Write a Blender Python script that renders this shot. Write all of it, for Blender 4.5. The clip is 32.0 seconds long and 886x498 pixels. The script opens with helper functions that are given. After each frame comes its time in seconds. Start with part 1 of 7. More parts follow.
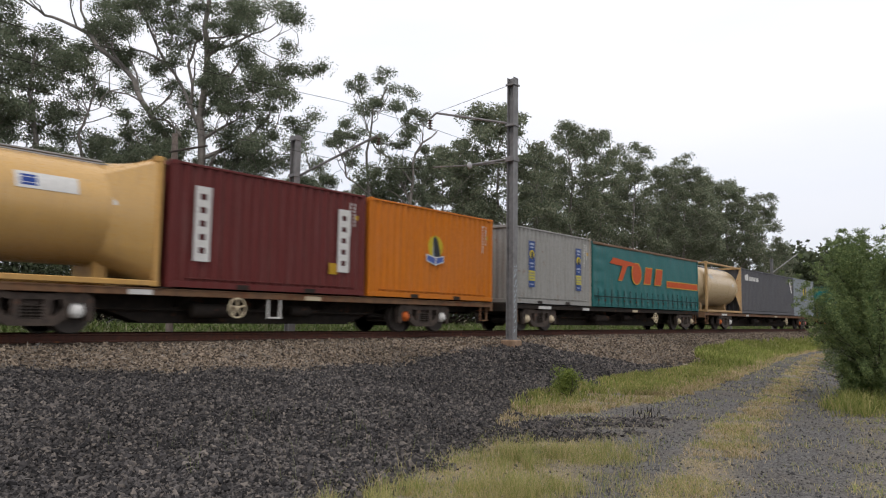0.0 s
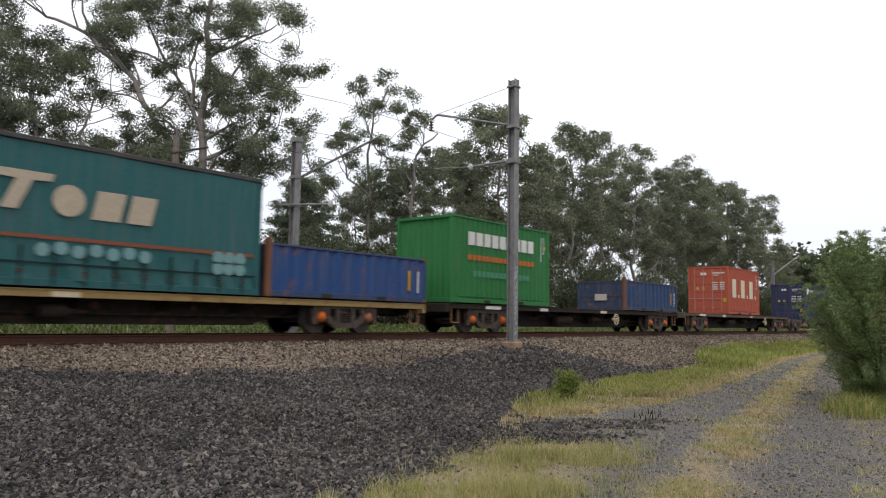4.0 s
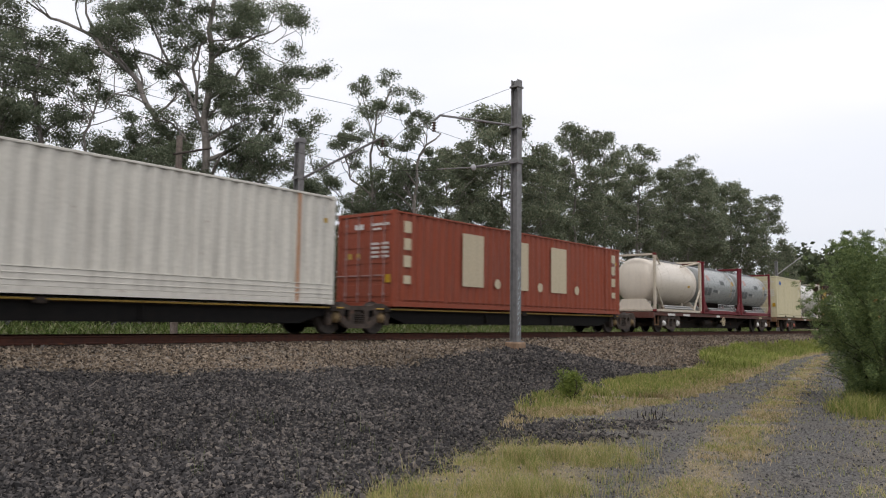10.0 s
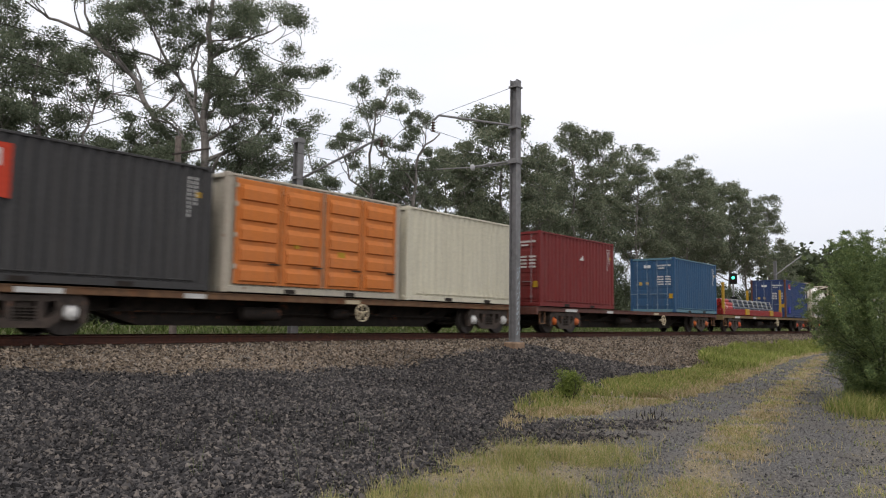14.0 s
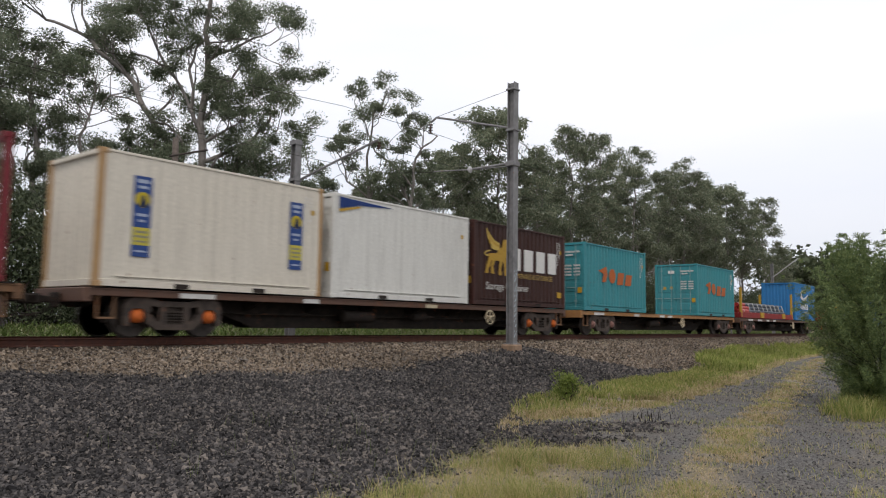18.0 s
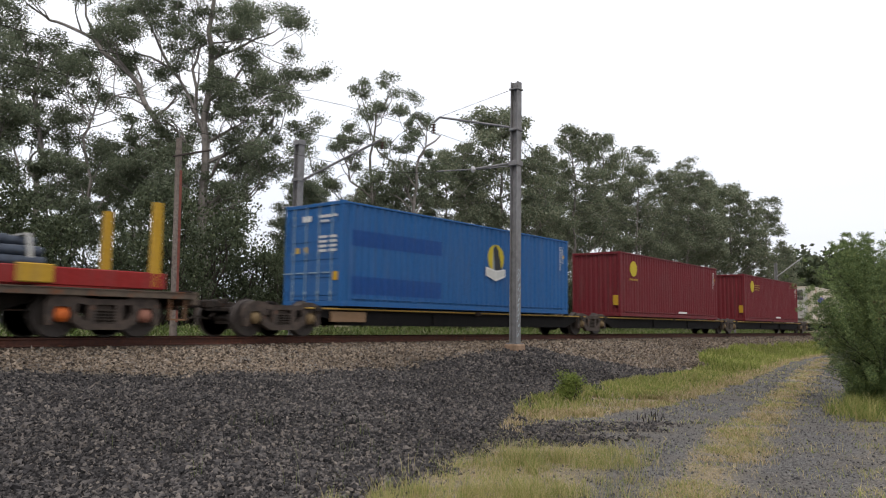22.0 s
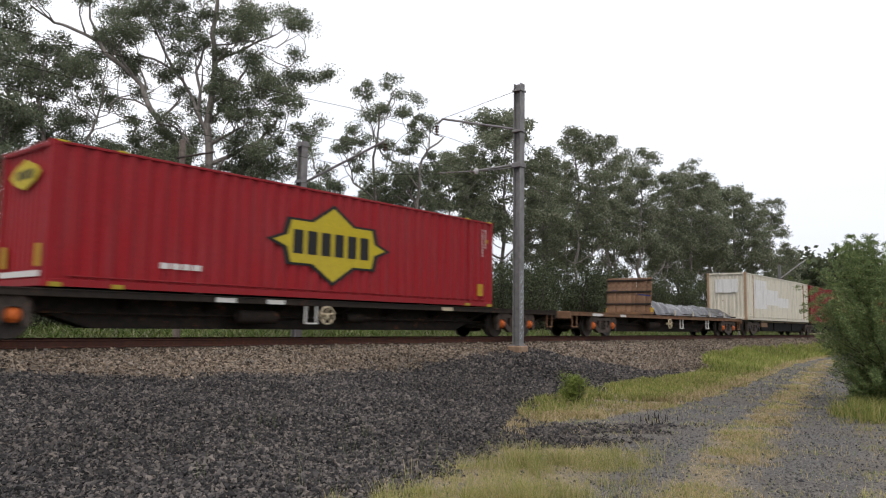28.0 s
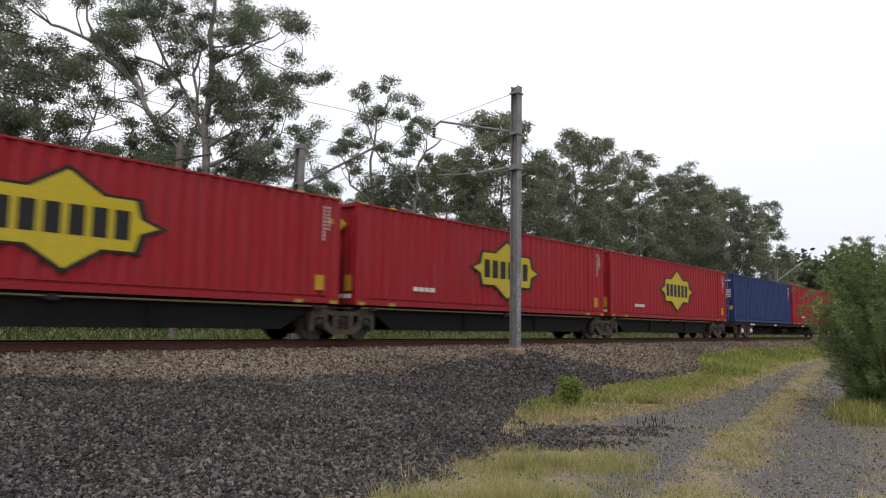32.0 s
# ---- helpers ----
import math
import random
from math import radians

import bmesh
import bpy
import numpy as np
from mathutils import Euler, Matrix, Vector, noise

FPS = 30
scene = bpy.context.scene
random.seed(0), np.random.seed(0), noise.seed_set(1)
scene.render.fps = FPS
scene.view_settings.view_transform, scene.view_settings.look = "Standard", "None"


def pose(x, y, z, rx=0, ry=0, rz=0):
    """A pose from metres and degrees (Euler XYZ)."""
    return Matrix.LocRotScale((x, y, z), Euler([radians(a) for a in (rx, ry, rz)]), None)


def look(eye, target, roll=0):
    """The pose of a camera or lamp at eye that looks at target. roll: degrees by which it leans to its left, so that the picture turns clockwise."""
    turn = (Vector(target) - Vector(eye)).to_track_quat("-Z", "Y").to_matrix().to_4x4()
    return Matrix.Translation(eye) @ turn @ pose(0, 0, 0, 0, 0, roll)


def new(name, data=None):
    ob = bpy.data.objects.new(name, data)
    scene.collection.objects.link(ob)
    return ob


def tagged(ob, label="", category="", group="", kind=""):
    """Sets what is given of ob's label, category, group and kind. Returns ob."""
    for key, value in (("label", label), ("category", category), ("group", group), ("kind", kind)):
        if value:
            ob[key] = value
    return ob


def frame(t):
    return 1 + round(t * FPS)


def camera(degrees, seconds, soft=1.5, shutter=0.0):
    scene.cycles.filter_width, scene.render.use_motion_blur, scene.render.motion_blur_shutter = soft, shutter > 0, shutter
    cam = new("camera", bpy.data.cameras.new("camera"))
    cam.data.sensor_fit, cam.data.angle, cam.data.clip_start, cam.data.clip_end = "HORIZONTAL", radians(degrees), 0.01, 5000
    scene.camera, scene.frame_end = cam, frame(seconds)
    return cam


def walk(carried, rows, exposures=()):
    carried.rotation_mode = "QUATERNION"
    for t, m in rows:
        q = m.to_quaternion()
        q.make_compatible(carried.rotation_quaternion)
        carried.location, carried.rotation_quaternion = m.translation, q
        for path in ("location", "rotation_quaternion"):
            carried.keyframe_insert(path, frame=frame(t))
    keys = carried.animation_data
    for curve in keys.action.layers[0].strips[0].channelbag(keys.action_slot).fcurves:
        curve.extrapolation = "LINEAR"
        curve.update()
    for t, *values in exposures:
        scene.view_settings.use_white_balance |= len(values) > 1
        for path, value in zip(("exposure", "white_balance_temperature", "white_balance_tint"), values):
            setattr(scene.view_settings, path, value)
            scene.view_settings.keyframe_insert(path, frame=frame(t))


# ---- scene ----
# Plan: x runs along the track (the train comes from +x and leaves towards -x), y across it, z = 0 is the top of the rails.
TC = 16.19            # centre line of the track
NEAR = TC - 1.219     # near side of the containers
EYE = (0.0, 0.0, 0.413)

cam = camera(61.74, 32.0, soft=1.12, shutter=0.22)


def view(heading, tilt, roll):
    h, p = radians(heading), radians(tilt)
    way = (math.sin(h) * math.cos(p), math.cos(h) * math.cos(p), math.sin(p))
    return look(EYE, (EYE[0] + way[0], EYE[1] + way[1], EYE[2] + way[2]), roll)


walk(cam, [(t, view(h, p, r)) for t, h, p, r in (
    (0, 50.672, 5.382, 0.815), (0.5, 50.622, 5.403, 0.823), (1, 50.57, 5.436, 0.834), (1.5, 50.552, 5.456, 0.839), (2, 50.559, 5.485, 0.818),
    (2.5, 50.582, 5.503, 0.831), (3, 50.61, 5.512, 0.859), (3.5, 50.603, 5.51, 0.879), (5.5, 50.586, 5.531, 0.83), (6, 50.601, 5.559, 0.817),
    (6.5, 50.591, 5.563, 0.816), (7, 50.588, 5.559, 0.818), (7.5, 50.567, 5.526, 0.78), (8, 50.529, 5.53, 0.739), (8.5, 50.468, 5.521, 0.787),
    (9, 50.424, 5.524, 0.816), (9.5, 50.375, 5.539, 0.836), (10, 50.368, 5.539, 0.837), (10.5, 50.387, 5.519, 0.803), (11, 50.418, 5.514, 0.817),
    (11.5, 50.43, 5.517, 0.847), (12, 50.432, 5.498, 0.826), (12.5, 50.4, 5.496, 0.827), (13, 50.403, 5.502, 0.832), (13.5, 50.426, 5.52, 0.812),
    (14, 50.443, 5.544, 0.816), (14.5, 50.433, 5.571, 0.803), (16.5, 50.592, 5.662, 0.794), (17, 50.626, 5.682, 0.82), (17.5, 50.632, 5.699, 0.833),
    (18, 50.647, 5.715, 0.864), (18.5, 50.676, 5.742, 0.897), (19, 50.675, 5.743, 0.89), (19.5, 50.641, 5.717, 0.86), (20, 50.588, 5.708, 0.864),
    (20.5, 50.537, 5.706, 0.867), (21, 50.499, 5.705, 0.863), (21.5, 50.439, 5.692, 0.838), (22, 50.399, 5.691, 0.836), (22.5, 50.366, 5.696, 0.875),
    (23, 50.325, 5.696, 0.898), (23.5, 50.283, 5.696, 0.906), (24, 50.266, 5.697, 0.908), (24.5, 50.27, 5.71, 0.933), (25, 50.262, 5.736, 0.922),
    (25.5, 50.263, 5.759, 0.905), (27.5, 50.171, 5.814, 0.884), (28, 50.159, 5.817, 0.865), (28.5, 50.126, 5.826, 0.897), (29, 50.115, 5.831, 0.886),
    (29.5, 50.165, 5.838, 0.848), (30, 50.256, 5.877, 0.877), (30.5, 50.362, 5.928, 0.864), (31, 50.404, 5.973, 0.85), (31.5, 50.387, 5.993, 0.852),
    (32, 50.371, 6.006, 0.865),
)], [(t, e, 6500, 14) for t, e in ((0, -0.15), (1.5, -0.05), (3, 0.0), (7, 0.06), (8, 0.05), (9, -0.05), (10, -0.18), (11, -0.15), (14, -0.15), (17, -0.08), (18, -0.15), (19, -0.13), (22, 0.0), (24, 0.0), (25, -0.07), (28, 0.0), (30, 0.0), (32, -0.07))])


def travel(t):
    """How far the train has gone since t = 9 s: it is gathering speed."""
    u = t - 9
    return 19.0628 * u + 0.026605 * u * u - 0.00023276 * u ** 3


def run(thing, s, z):
    thing["s"] = s
    walk(thing, [(t, pose(s - travel(t), TC, z)) for t in range(0, 33)])


# ---- light: a bright overcast sky and a weak, very soft sun ----
def make_world():
    world = bpy.data.worlds.new("overcast")
    scene.world = world
    world.use_nodes = True
    n, l = world.node_tree.nodes, world.node_tree.links
    n.clear()
    sky = n.new("ShaderNodeTexSky")
    sky.sky_type = 'NISHITA'
    sky.sun_disc = False
    sky.sun_elevation, sky.sun_rotation = radians(58), radians(235)
    sky.dust_density = 4.0
    co = n.new("ShaderNodeTexCoord")
    cloud = n.new("ShaderNodeTexNoise")
    cloud.inputs["Scale"].default_value = 2.2
    cloud.inputs["Detail"].default_value = 5
    stretch = n.new("ShaderNodeMapping")
    stretch.inputs["Scale"].default_value = (1, 1, 4)
    l.new(co.outputs["Generated"], stretch.inputs["Vector"])
    l.new(stretch.outputs["Vector"], cloud.inputs["Vector"])
    tone = n.new("ShaderNodeValToRGB")
    tone.color_ramp.elements[0].position, tone.color_ramp.elements[1].position = 0.3, 0.75
    tone.color_ramp.elements[0].color = (0.93, 0.965, 1.0, 1)
    tone.color_ramp.elements[1].color = (1.06, 1.06, 1.06, 1)
    l.new(cloud.outputs["Fac"], tone.inputs["Fac"])
    sepz, low, haze = n.new("ShaderNodeSeparateXYZ"), n.new("ShaderNodeMapRange"), n.new("ShaderNodeMix")
    l.new(co.outputs["Generated"], sepz.inputs[0])
    low.inputs[1].default_value, low.inputs[2].default_value = 0.02, 0.30
    l.new(sepz.outputs["Z"], low.inputs[0])
    haze.data_type = 'RGBA'
    haze.inputs[6].default_value = (0.70, 0.755, 0.82, 1)
    l.new(low.outputs[0], haze.inputs[0])
    l.new(tone.outputs["Color"], haze.inputs[7])
    b1, b2 = n.new("ShaderNodeBackground"), n.new("ShaderNodeBackground")
    b1.inputs["Strength"].default_value = 0.12
    b2.inputs["Strength"].default_value = SKY
    l.new(sky.outputs["Color"], b1.inputs["Color"])
    l.new(haze.outputs[2], b2.inputs["Color"])
    mix, out = n.new("ShaderNodeMixShader"), n.new("ShaderNodeOutputWorld")
    mix.inputs["Fac"].default_value = 0.85
    l.new(b1.outputs["Background"], mix.inputs[1])
    l.new(b2.outputs["Background"], mix.inputs[2])
    l.new(mix.outputs["Shader"], out.inputs["Surface"])


SKY = 1.3
make_world()
sun = new("sun", bpy.data.lights.new("sun", 'SUN'))
sun.data.energy, sun.data.angle, sun.data.color = 1.15, radians(20), (1.0, 0.97, 0.92)
sun.matrix_world = look((0, 0, 0), (-math.sin(radians(235)) * math.cos(radians(58)), -math.cos(radians(235)) * math.cos(radians(58)), -math.sin(radians(58))))


# ---- materials ----
def mix_col(nt, a, b, fac, mode='MIX'):
    m = nt.nodes.new("ShaderNodeMix")
    m.data_type, m.blend_type = 'RGBA', mode
    for sock, val in ((m.inputs[6], a), (m.inputs[7], b), (m.inputs[0], fac)):
        if isinstance(val, (tuple, float, int)):
            sock.default_value = (*val, 1) if isinstance(val, tuple) else val
        else:
            nt.links.new(val, sock)
    return m.outputs[2]


def noise_tex(nt, vec, scale, detail=4, rough=0.55, stretch=None):
    if stretch:
        mp = nt.nodes.new("ShaderNodeMapping")
        mp.inputs["Scale"].default_value = stretch
        nt.links.new(vec, mp.inputs["Vector"])
        vec = mp.outputs["Vector"]
    n = nt.nodes.new("ShaderNodeTexNoise")
    n.inputs["Scale"].default_value, n.inputs["Detail"].default_value, n.inputs["Roughness"].default_value = scale, detail, rough
    nt.links.new(vec, n.inputs["Vector"])
    return n.outputs["Fac"]


def ramp(nt, fac, lo, hi, a=0.0, b=1.0):
    r = nt.nodes.new("ShaderNodeMapRange")
    r.inputs[1].default_value, r.inputs[2].default_value, r.inputs[3].default_value, r.inputs[4].default_value = lo, hi, a, b
    nt.links.new(fac, r.inputs[0])
    return r.outputs[0]


def base(name):
    m = bpy.data.materials.new(name)
    m.use_nodes = True
    nt = m.node_tree
    return m, nt, nt.nodes["Principled BSDF"]


def surface(name, c, c2=None, scale=8.0, rough=0.6, metal=0.0, bump=0.15, streak=0.0, rust=0.0, fade=0.12, rnd=0.0, chalk=0.0):
    """A worn surface: grain at one scale, stains at another, vertical dirt streaks and rust where asked."""
    m, nt, p = base(name)
    co = nt.nodes.new("ShaderNodeTexCoord").outputs["Object"]
    grain = noise_tex(nt, co, scale, 6)
    c2 = c2 or tuple(v * 0.82 for v in c)
    col = mix_col(nt, c, c2, ramp(nt, grain, 0.35, 0.7))
    if fade:
        big = noise_tex(nt, co, 0.45, 3)
        grey = sum(c) / 3
        col = mix_col(nt, col, tuple(v * 0.75 + grey * 0.25 for v in c), ramp(nt, big, 0.4, 0.75, 0, min(1, fade * 4)))
    if streak:
        st = noise_tex(nt, co, 1.0, 5, 0.6, (7, 7, 0.5))
        col = mix_col(nt, col, (0.10, 0.085, 0.07), ramp(nt, st, 0.48, 0.8, 0, streak))
    if chalk:
        ck = noise_tex(nt, co, 1.0, 6, 0.65, (11, 11, 0.45))
        col = mix_col(nt, col, tuple(v * 0.72 + 0.10 for v in c), ramp(nt, ck, 0.52, 0.78, 0, chalk))
        # rubbed and spotted patches
        sp = noise_tex(nt, co, 3.5, 8, 0.75)
        col = mix_col(nt, col, tuple(v * 0.45 + 0.01 for v in c), ramp(nt, sp, 0.62, 0.74, 0, 0.5 * chalk + 0.1))
    if rust:
        ru = noise_tex(nt, co, 2.6, 8, 0.7)
        col = mix_col(nt, col, (0.17, 0.065, 0.03), ramp(nt, ru, 0.66 - rust * 0.25, 0.74 - rust * 0.2, 0, 0.9))
    if rnd:
        info = nt.nodes.new("ShaderNodeObjectInfo")
        col = mix_col(nt, col, (0, 0, 0), ramp(nt, info.outputs["Random"], 0, 1, 0, rnd))
    nt.links.new(col, p.inputs["Base Color"])
    p.inputs["Roughness"].default_value, p.inputs["Metallic"].default_value = rough, metal
    p.inputs["Specular IOR Level"].default_value = 0.2
    nt.links.new(ramp(nt, grain, 0.2, 0.8, max(0.05, rough - 0.12), min(1, rough + 0.12)), p.inputs["Roughness"])
    if bump:
        b = nt.nodes.new("ShaderNodeBump")
        b.inputs["Strength"].default_value, b.inputs["Distance"].default_value = bump, 0.01
        nt.links.new(grain, b.inputs["Height"])
        nt.links.new(b.outputs["Normal"], p.inputs["Normal"])
    return m


def islands(name, colours, rough=0.8, grain=0.0, trans=0.0):
    """One colour for each loose piece, out of a short ramp."""
    m, nt, p = base(name)
    g = nt.nodes.new("ShaderNodeNewGeometry")
    r = nt.nodes.new("ShaderNodeValToRGB")
    e = r.color_ramp.elements
    while len(e) < len(colours):
        e.new(0.5)
    for i, c in enumerate(colours):
        e[i].position, e[i].color = i / (len(colours) - 1), (*c, 1)
    nt.links.new(g.outputs["Random Per Island"], r.inputs["Fac"])
    col = r.outputs["Color"]
    if grain:
        co = nt.nodes.new("ShaderNodeTexCoord").outputs["Object"]
        n = noise_tex(nt, co, grain, 3)
        col = mix_col(nt, col, (0.03, 0.03, 0.03), ramp(nt, n, 0.45, 0.8, 0, 0.6))
    big = noise_tex(nt, nt.nodes.new("ShaderNodeTexCoord").outputs["Object"], 0.25, 2)
    col = mix_col(nt, col, (0, 0, 0), ramp(nt, big, 0.35, 0.75, 0, 0.35))
    nt.links.new(col, p.inputs["Base Color"])
    p.inputs["Roughness"].default_value = rough
    p.inputs["Specular IOR Level"].default_value = 0.15
    if trans:
        t = nt.nodes.new("ShaderNodeBsdfTranslucent")
        nt.links.new(col, t.inputs["Color"])
        mx = nt.nodes.new("ShaderNodeMixShader")
        mx.inputs[0].default_value = trans
        nt.links.new(p.outputs[0], mx.inputs[1])
        nt.links.new(t.outputs[0], mx.inputs[2])
        nt.links.new(mx.outputs[0], nt.nodes["Material Output"].inputs["Surface"])
    return m


MATS = {}


def paint(c, streak=0.3, rust=0.0, rough=0.58):
    key = (c, streak, rust, rough)
    if key not in MATS:
        k = 0.60 + 0.24 * min(c) / max(max(c), 0.02)
        d = tuple(v * k for v in c)
        MATS[key] = surface("sheet_paint" if rough < 0.45 else "paint", d, None, 14, rough, 0, 0.08, streak, rust, 0.06, 0.0, 0.0 if streak < 0.2 else 0.2 + 0.35 * streak)
    if rough < 0.45:
        MATS[key].node_tree.nodes["Principled BSDF"].inputs["Specular IOR Level"].default_value = 0.5
    return MATS[key]


def plain(c, rough=0.6):
    return paint(c, 0.12, 0.0, rough)


WHITE, CREAMY, YELLOW, ORANGE, BLACK = (0.75, 0.74, 0.70), (0.74, 0.62, 0.42), (0.72, 0.42, 0.02), (0.75, 0.16, 0.02), (0.02, 0.02, 0.02)
M_UNDER = surface("sooty_steel", (0.022, 0.019, 0.017), (0.045, 0.035, 0.028), 6, 0.8, 0, 0.3, 0.1, 0.25)
M_BROWNSILL = surface("rusty_sill", (0.20, 0.105, 0.05), (0.09, 0.052, 0.032), 5, 0.75, 0, 0.25, 0.4, 0.5)
M_BOGIE = surface("bogie_steel", (0.075, 0.056, 0.045), (0.032, 0.027, 0.023), 7, 0.8, 0, 0.3, 0.1, 0.3)
M_WHEEL = surface("wheel_steel", (0.045, 0.038, 0.034), (0.09, 0.075, 0.065), 5, 0.55, 0.3, 0.2)
M_DECK = surface("deck_plate", (0.12, 0.09, 0.065), (0.06, 0.05, 0.04), 5, 0.85, 0, 0.3, 0.3, 0.4)
M_GALV = surface("galvanised_steel", (0.225, 0.222, 0.22), (0.15, 0.148, 0.147), 5, 0.6, 0.2, 0.1, 0.4, 0.06)
M_CONCRETE = surface("stained_concrete", (0.30, 0.20, 0.13), (0.18, 0.12, 0.08), 6, 0.9, 0, 0.4, 0.4, 0.2)
M_SOOT = surface("black_platform_steel", (0.009, 0.009, 0.009), (0.016, 0.014, 0.013), 5, 0.75, 0, 0.2, 0.05)
for m_ in (M_SOOT, M_UNDER):
    m_.node_tree.nodes["Principled BSDF"].inputs["Specular IOR Level"].default_value = 0.08
M_RAIL = surface("rusty_rail", (0.042, 0.017, 0.012), (0.08, 0.03, 0.018), 9, 0.8, 0, 0.3, 0.1, 0.2)
M_TIMBER = surface("old_timber", (0.21, 0.175, 0.15), (0.11, 0.088, 0.075), 12, 0.9, 0, 0.5, 0.5, 0.0)
M_REDBARK = surface("red_paint_strip", (0.22, 0.07, 0.05), (0.13, 0.05, 0.04), 10, 0.85, 0, 0.4, 0.3)
M_WIRE = surface("copper_wire", (0.05, 0.045, 0.04), None, 9, 0.6, 0.3, 0.0)
M_INSUL = surface("brown_glaze", (0.10, 0.06, 0.045), None, 9, 0.25, 0, 0.0)
M_PORCELAIN = surface("grey_glaze", (0.45, 0.45, 0.45), None, 9, 0.25, 0, 0.0)
M_BARK = surface("gum_bark", (0.27, 0.245, 0.22), (0.10, 0.088, 0.078), 3, 0.85, 0, 0.5, 0.7, 0.0, 0.2)
M_DARKBARK = surface("dark_bark", (0.06, 0.048, 0.04), (0.03, 0.025, 0.022), 4, 0.9, 0, 0.6, 0.4, 0.0)
LEAF = [(0.125, 0.152, 0.098), (0.165, 0.197, 0.125), (0.21, 0.243, 0.158), (0.28, 0.305, 0.212)]
M_LEAF = islands("gum_leaves", LEAF, 0.5, 0, 0.4)
# the far trees' leaves: paler, with the haze of distance put into the colour
M_LEAF_HAZE = islands("hazed_gum_leaves", [(0.13, 0.155, 0.103), (0.178, 0.210, 0.133), (0.235, 0.262, 0.168), (0.315, 0.325, 0.228)], 0.5, 0, 0.4)
M_WATTLE = islands("wattle_leaves", [(0.095, 0.138, 0.060), (0.145, 0.200, 0.082), (0.205, 0.270, 0.102), (0.30, 0.355, 0.135)], 0.6, 0, 0.3)
M_SHRUB = islands("shrub_leaves", [(0.1008, 0.1368, 0.0288), (0.1728, 0.2232, 0.0504), (0.2592, 0.3024, 0.0792)], 0.6, 0, 0.45)
M_WEED = islands("weed_leaves", [(0.06, 0.10, 0.03), (0.11, 0.17, 0.045), (0.18, 0.24, 0.08)], 0.6, 0, 0.35)
M_HEDGE = islands("undergrowth_leaves", [(0.050, 0.064, 0.036), (0.074, 0.093, 0.050), (0.112, 0.130, 0.070)], 0.6, 0, 0.2)
M_BANK = islands("bank_grass", [(0.05, 0.08, 0.02), (0.095, 0.138, 0.032), (0.165, 0.188, 0.064), (0.27, 0.27, 0.17)], 0.7, 0, 0.3)
M_GRASS = islands("grass_blades", [(0.17, 0.24, 0.055), (0.32, 0.34, 0.11), (0.50, 0.43, 0.20), (0.62, 0.50, 0.28)], 0.7, 0, 0.5)
M_STRAW = islands("straw_blades", [(0.20, 0.22, 0.07), (0.40, 0.315, 0.16), (0.54, 0.42, 0.25), (0.64, 0.52, 0.35)], 0.7, 0, 0.5)
M_GREENGRASS = islands("green_blades", [(0.1298, 0.1888, 0.0413), (0.236, 0.2832, 0.0708), (0.3658, 0.3658, 0.118), (0.5428, 0.4484, 0.2124)], 0.7, 0, 0.5)
M_LUSH = islands("lush_blades", [(0.12, 0.165, 0.035), (0.22, 0.27, 0.06), (0.33, 0.36, 0.10), (0.46, 0.42, 0.18)], 0.7, 0, 0.45)
M_CHAR = islands("charred_stalks", [(0.012, 0.011, 0.010), (0.03, 0.027, 0.024)], 0.9)
M_DARKSTONE = islands("dark_ballast", [(0.015, 0.0145, 0.0145), (0.039, 0.0365, 0.0365), (0.070, 0.0645, 0.063), (0.116, 0.105, 0.098), (0.20, 0.172, 0.148)], 0.85, 9)
M_BROWNSTONE = islands("weathered_ballast", [(0.0294, 0.0221, 0.0166), (0.1012, 0.0782, 0.057), (0.1932, 0.1472, 0.103), (0.3312, 0.2668, 0.2024), (0.1564, 0.1444, 0.1288)], 0.85, 9)
M_GRAVEL = islands("road_gravel", [(0.0425, 0.0416, 0.0416), (0.0935, 0.0909, 0.0875), (0.1445, 0.1377, 0.1292), (0.238, 0.2253, 0.204)], 0.85, 9)


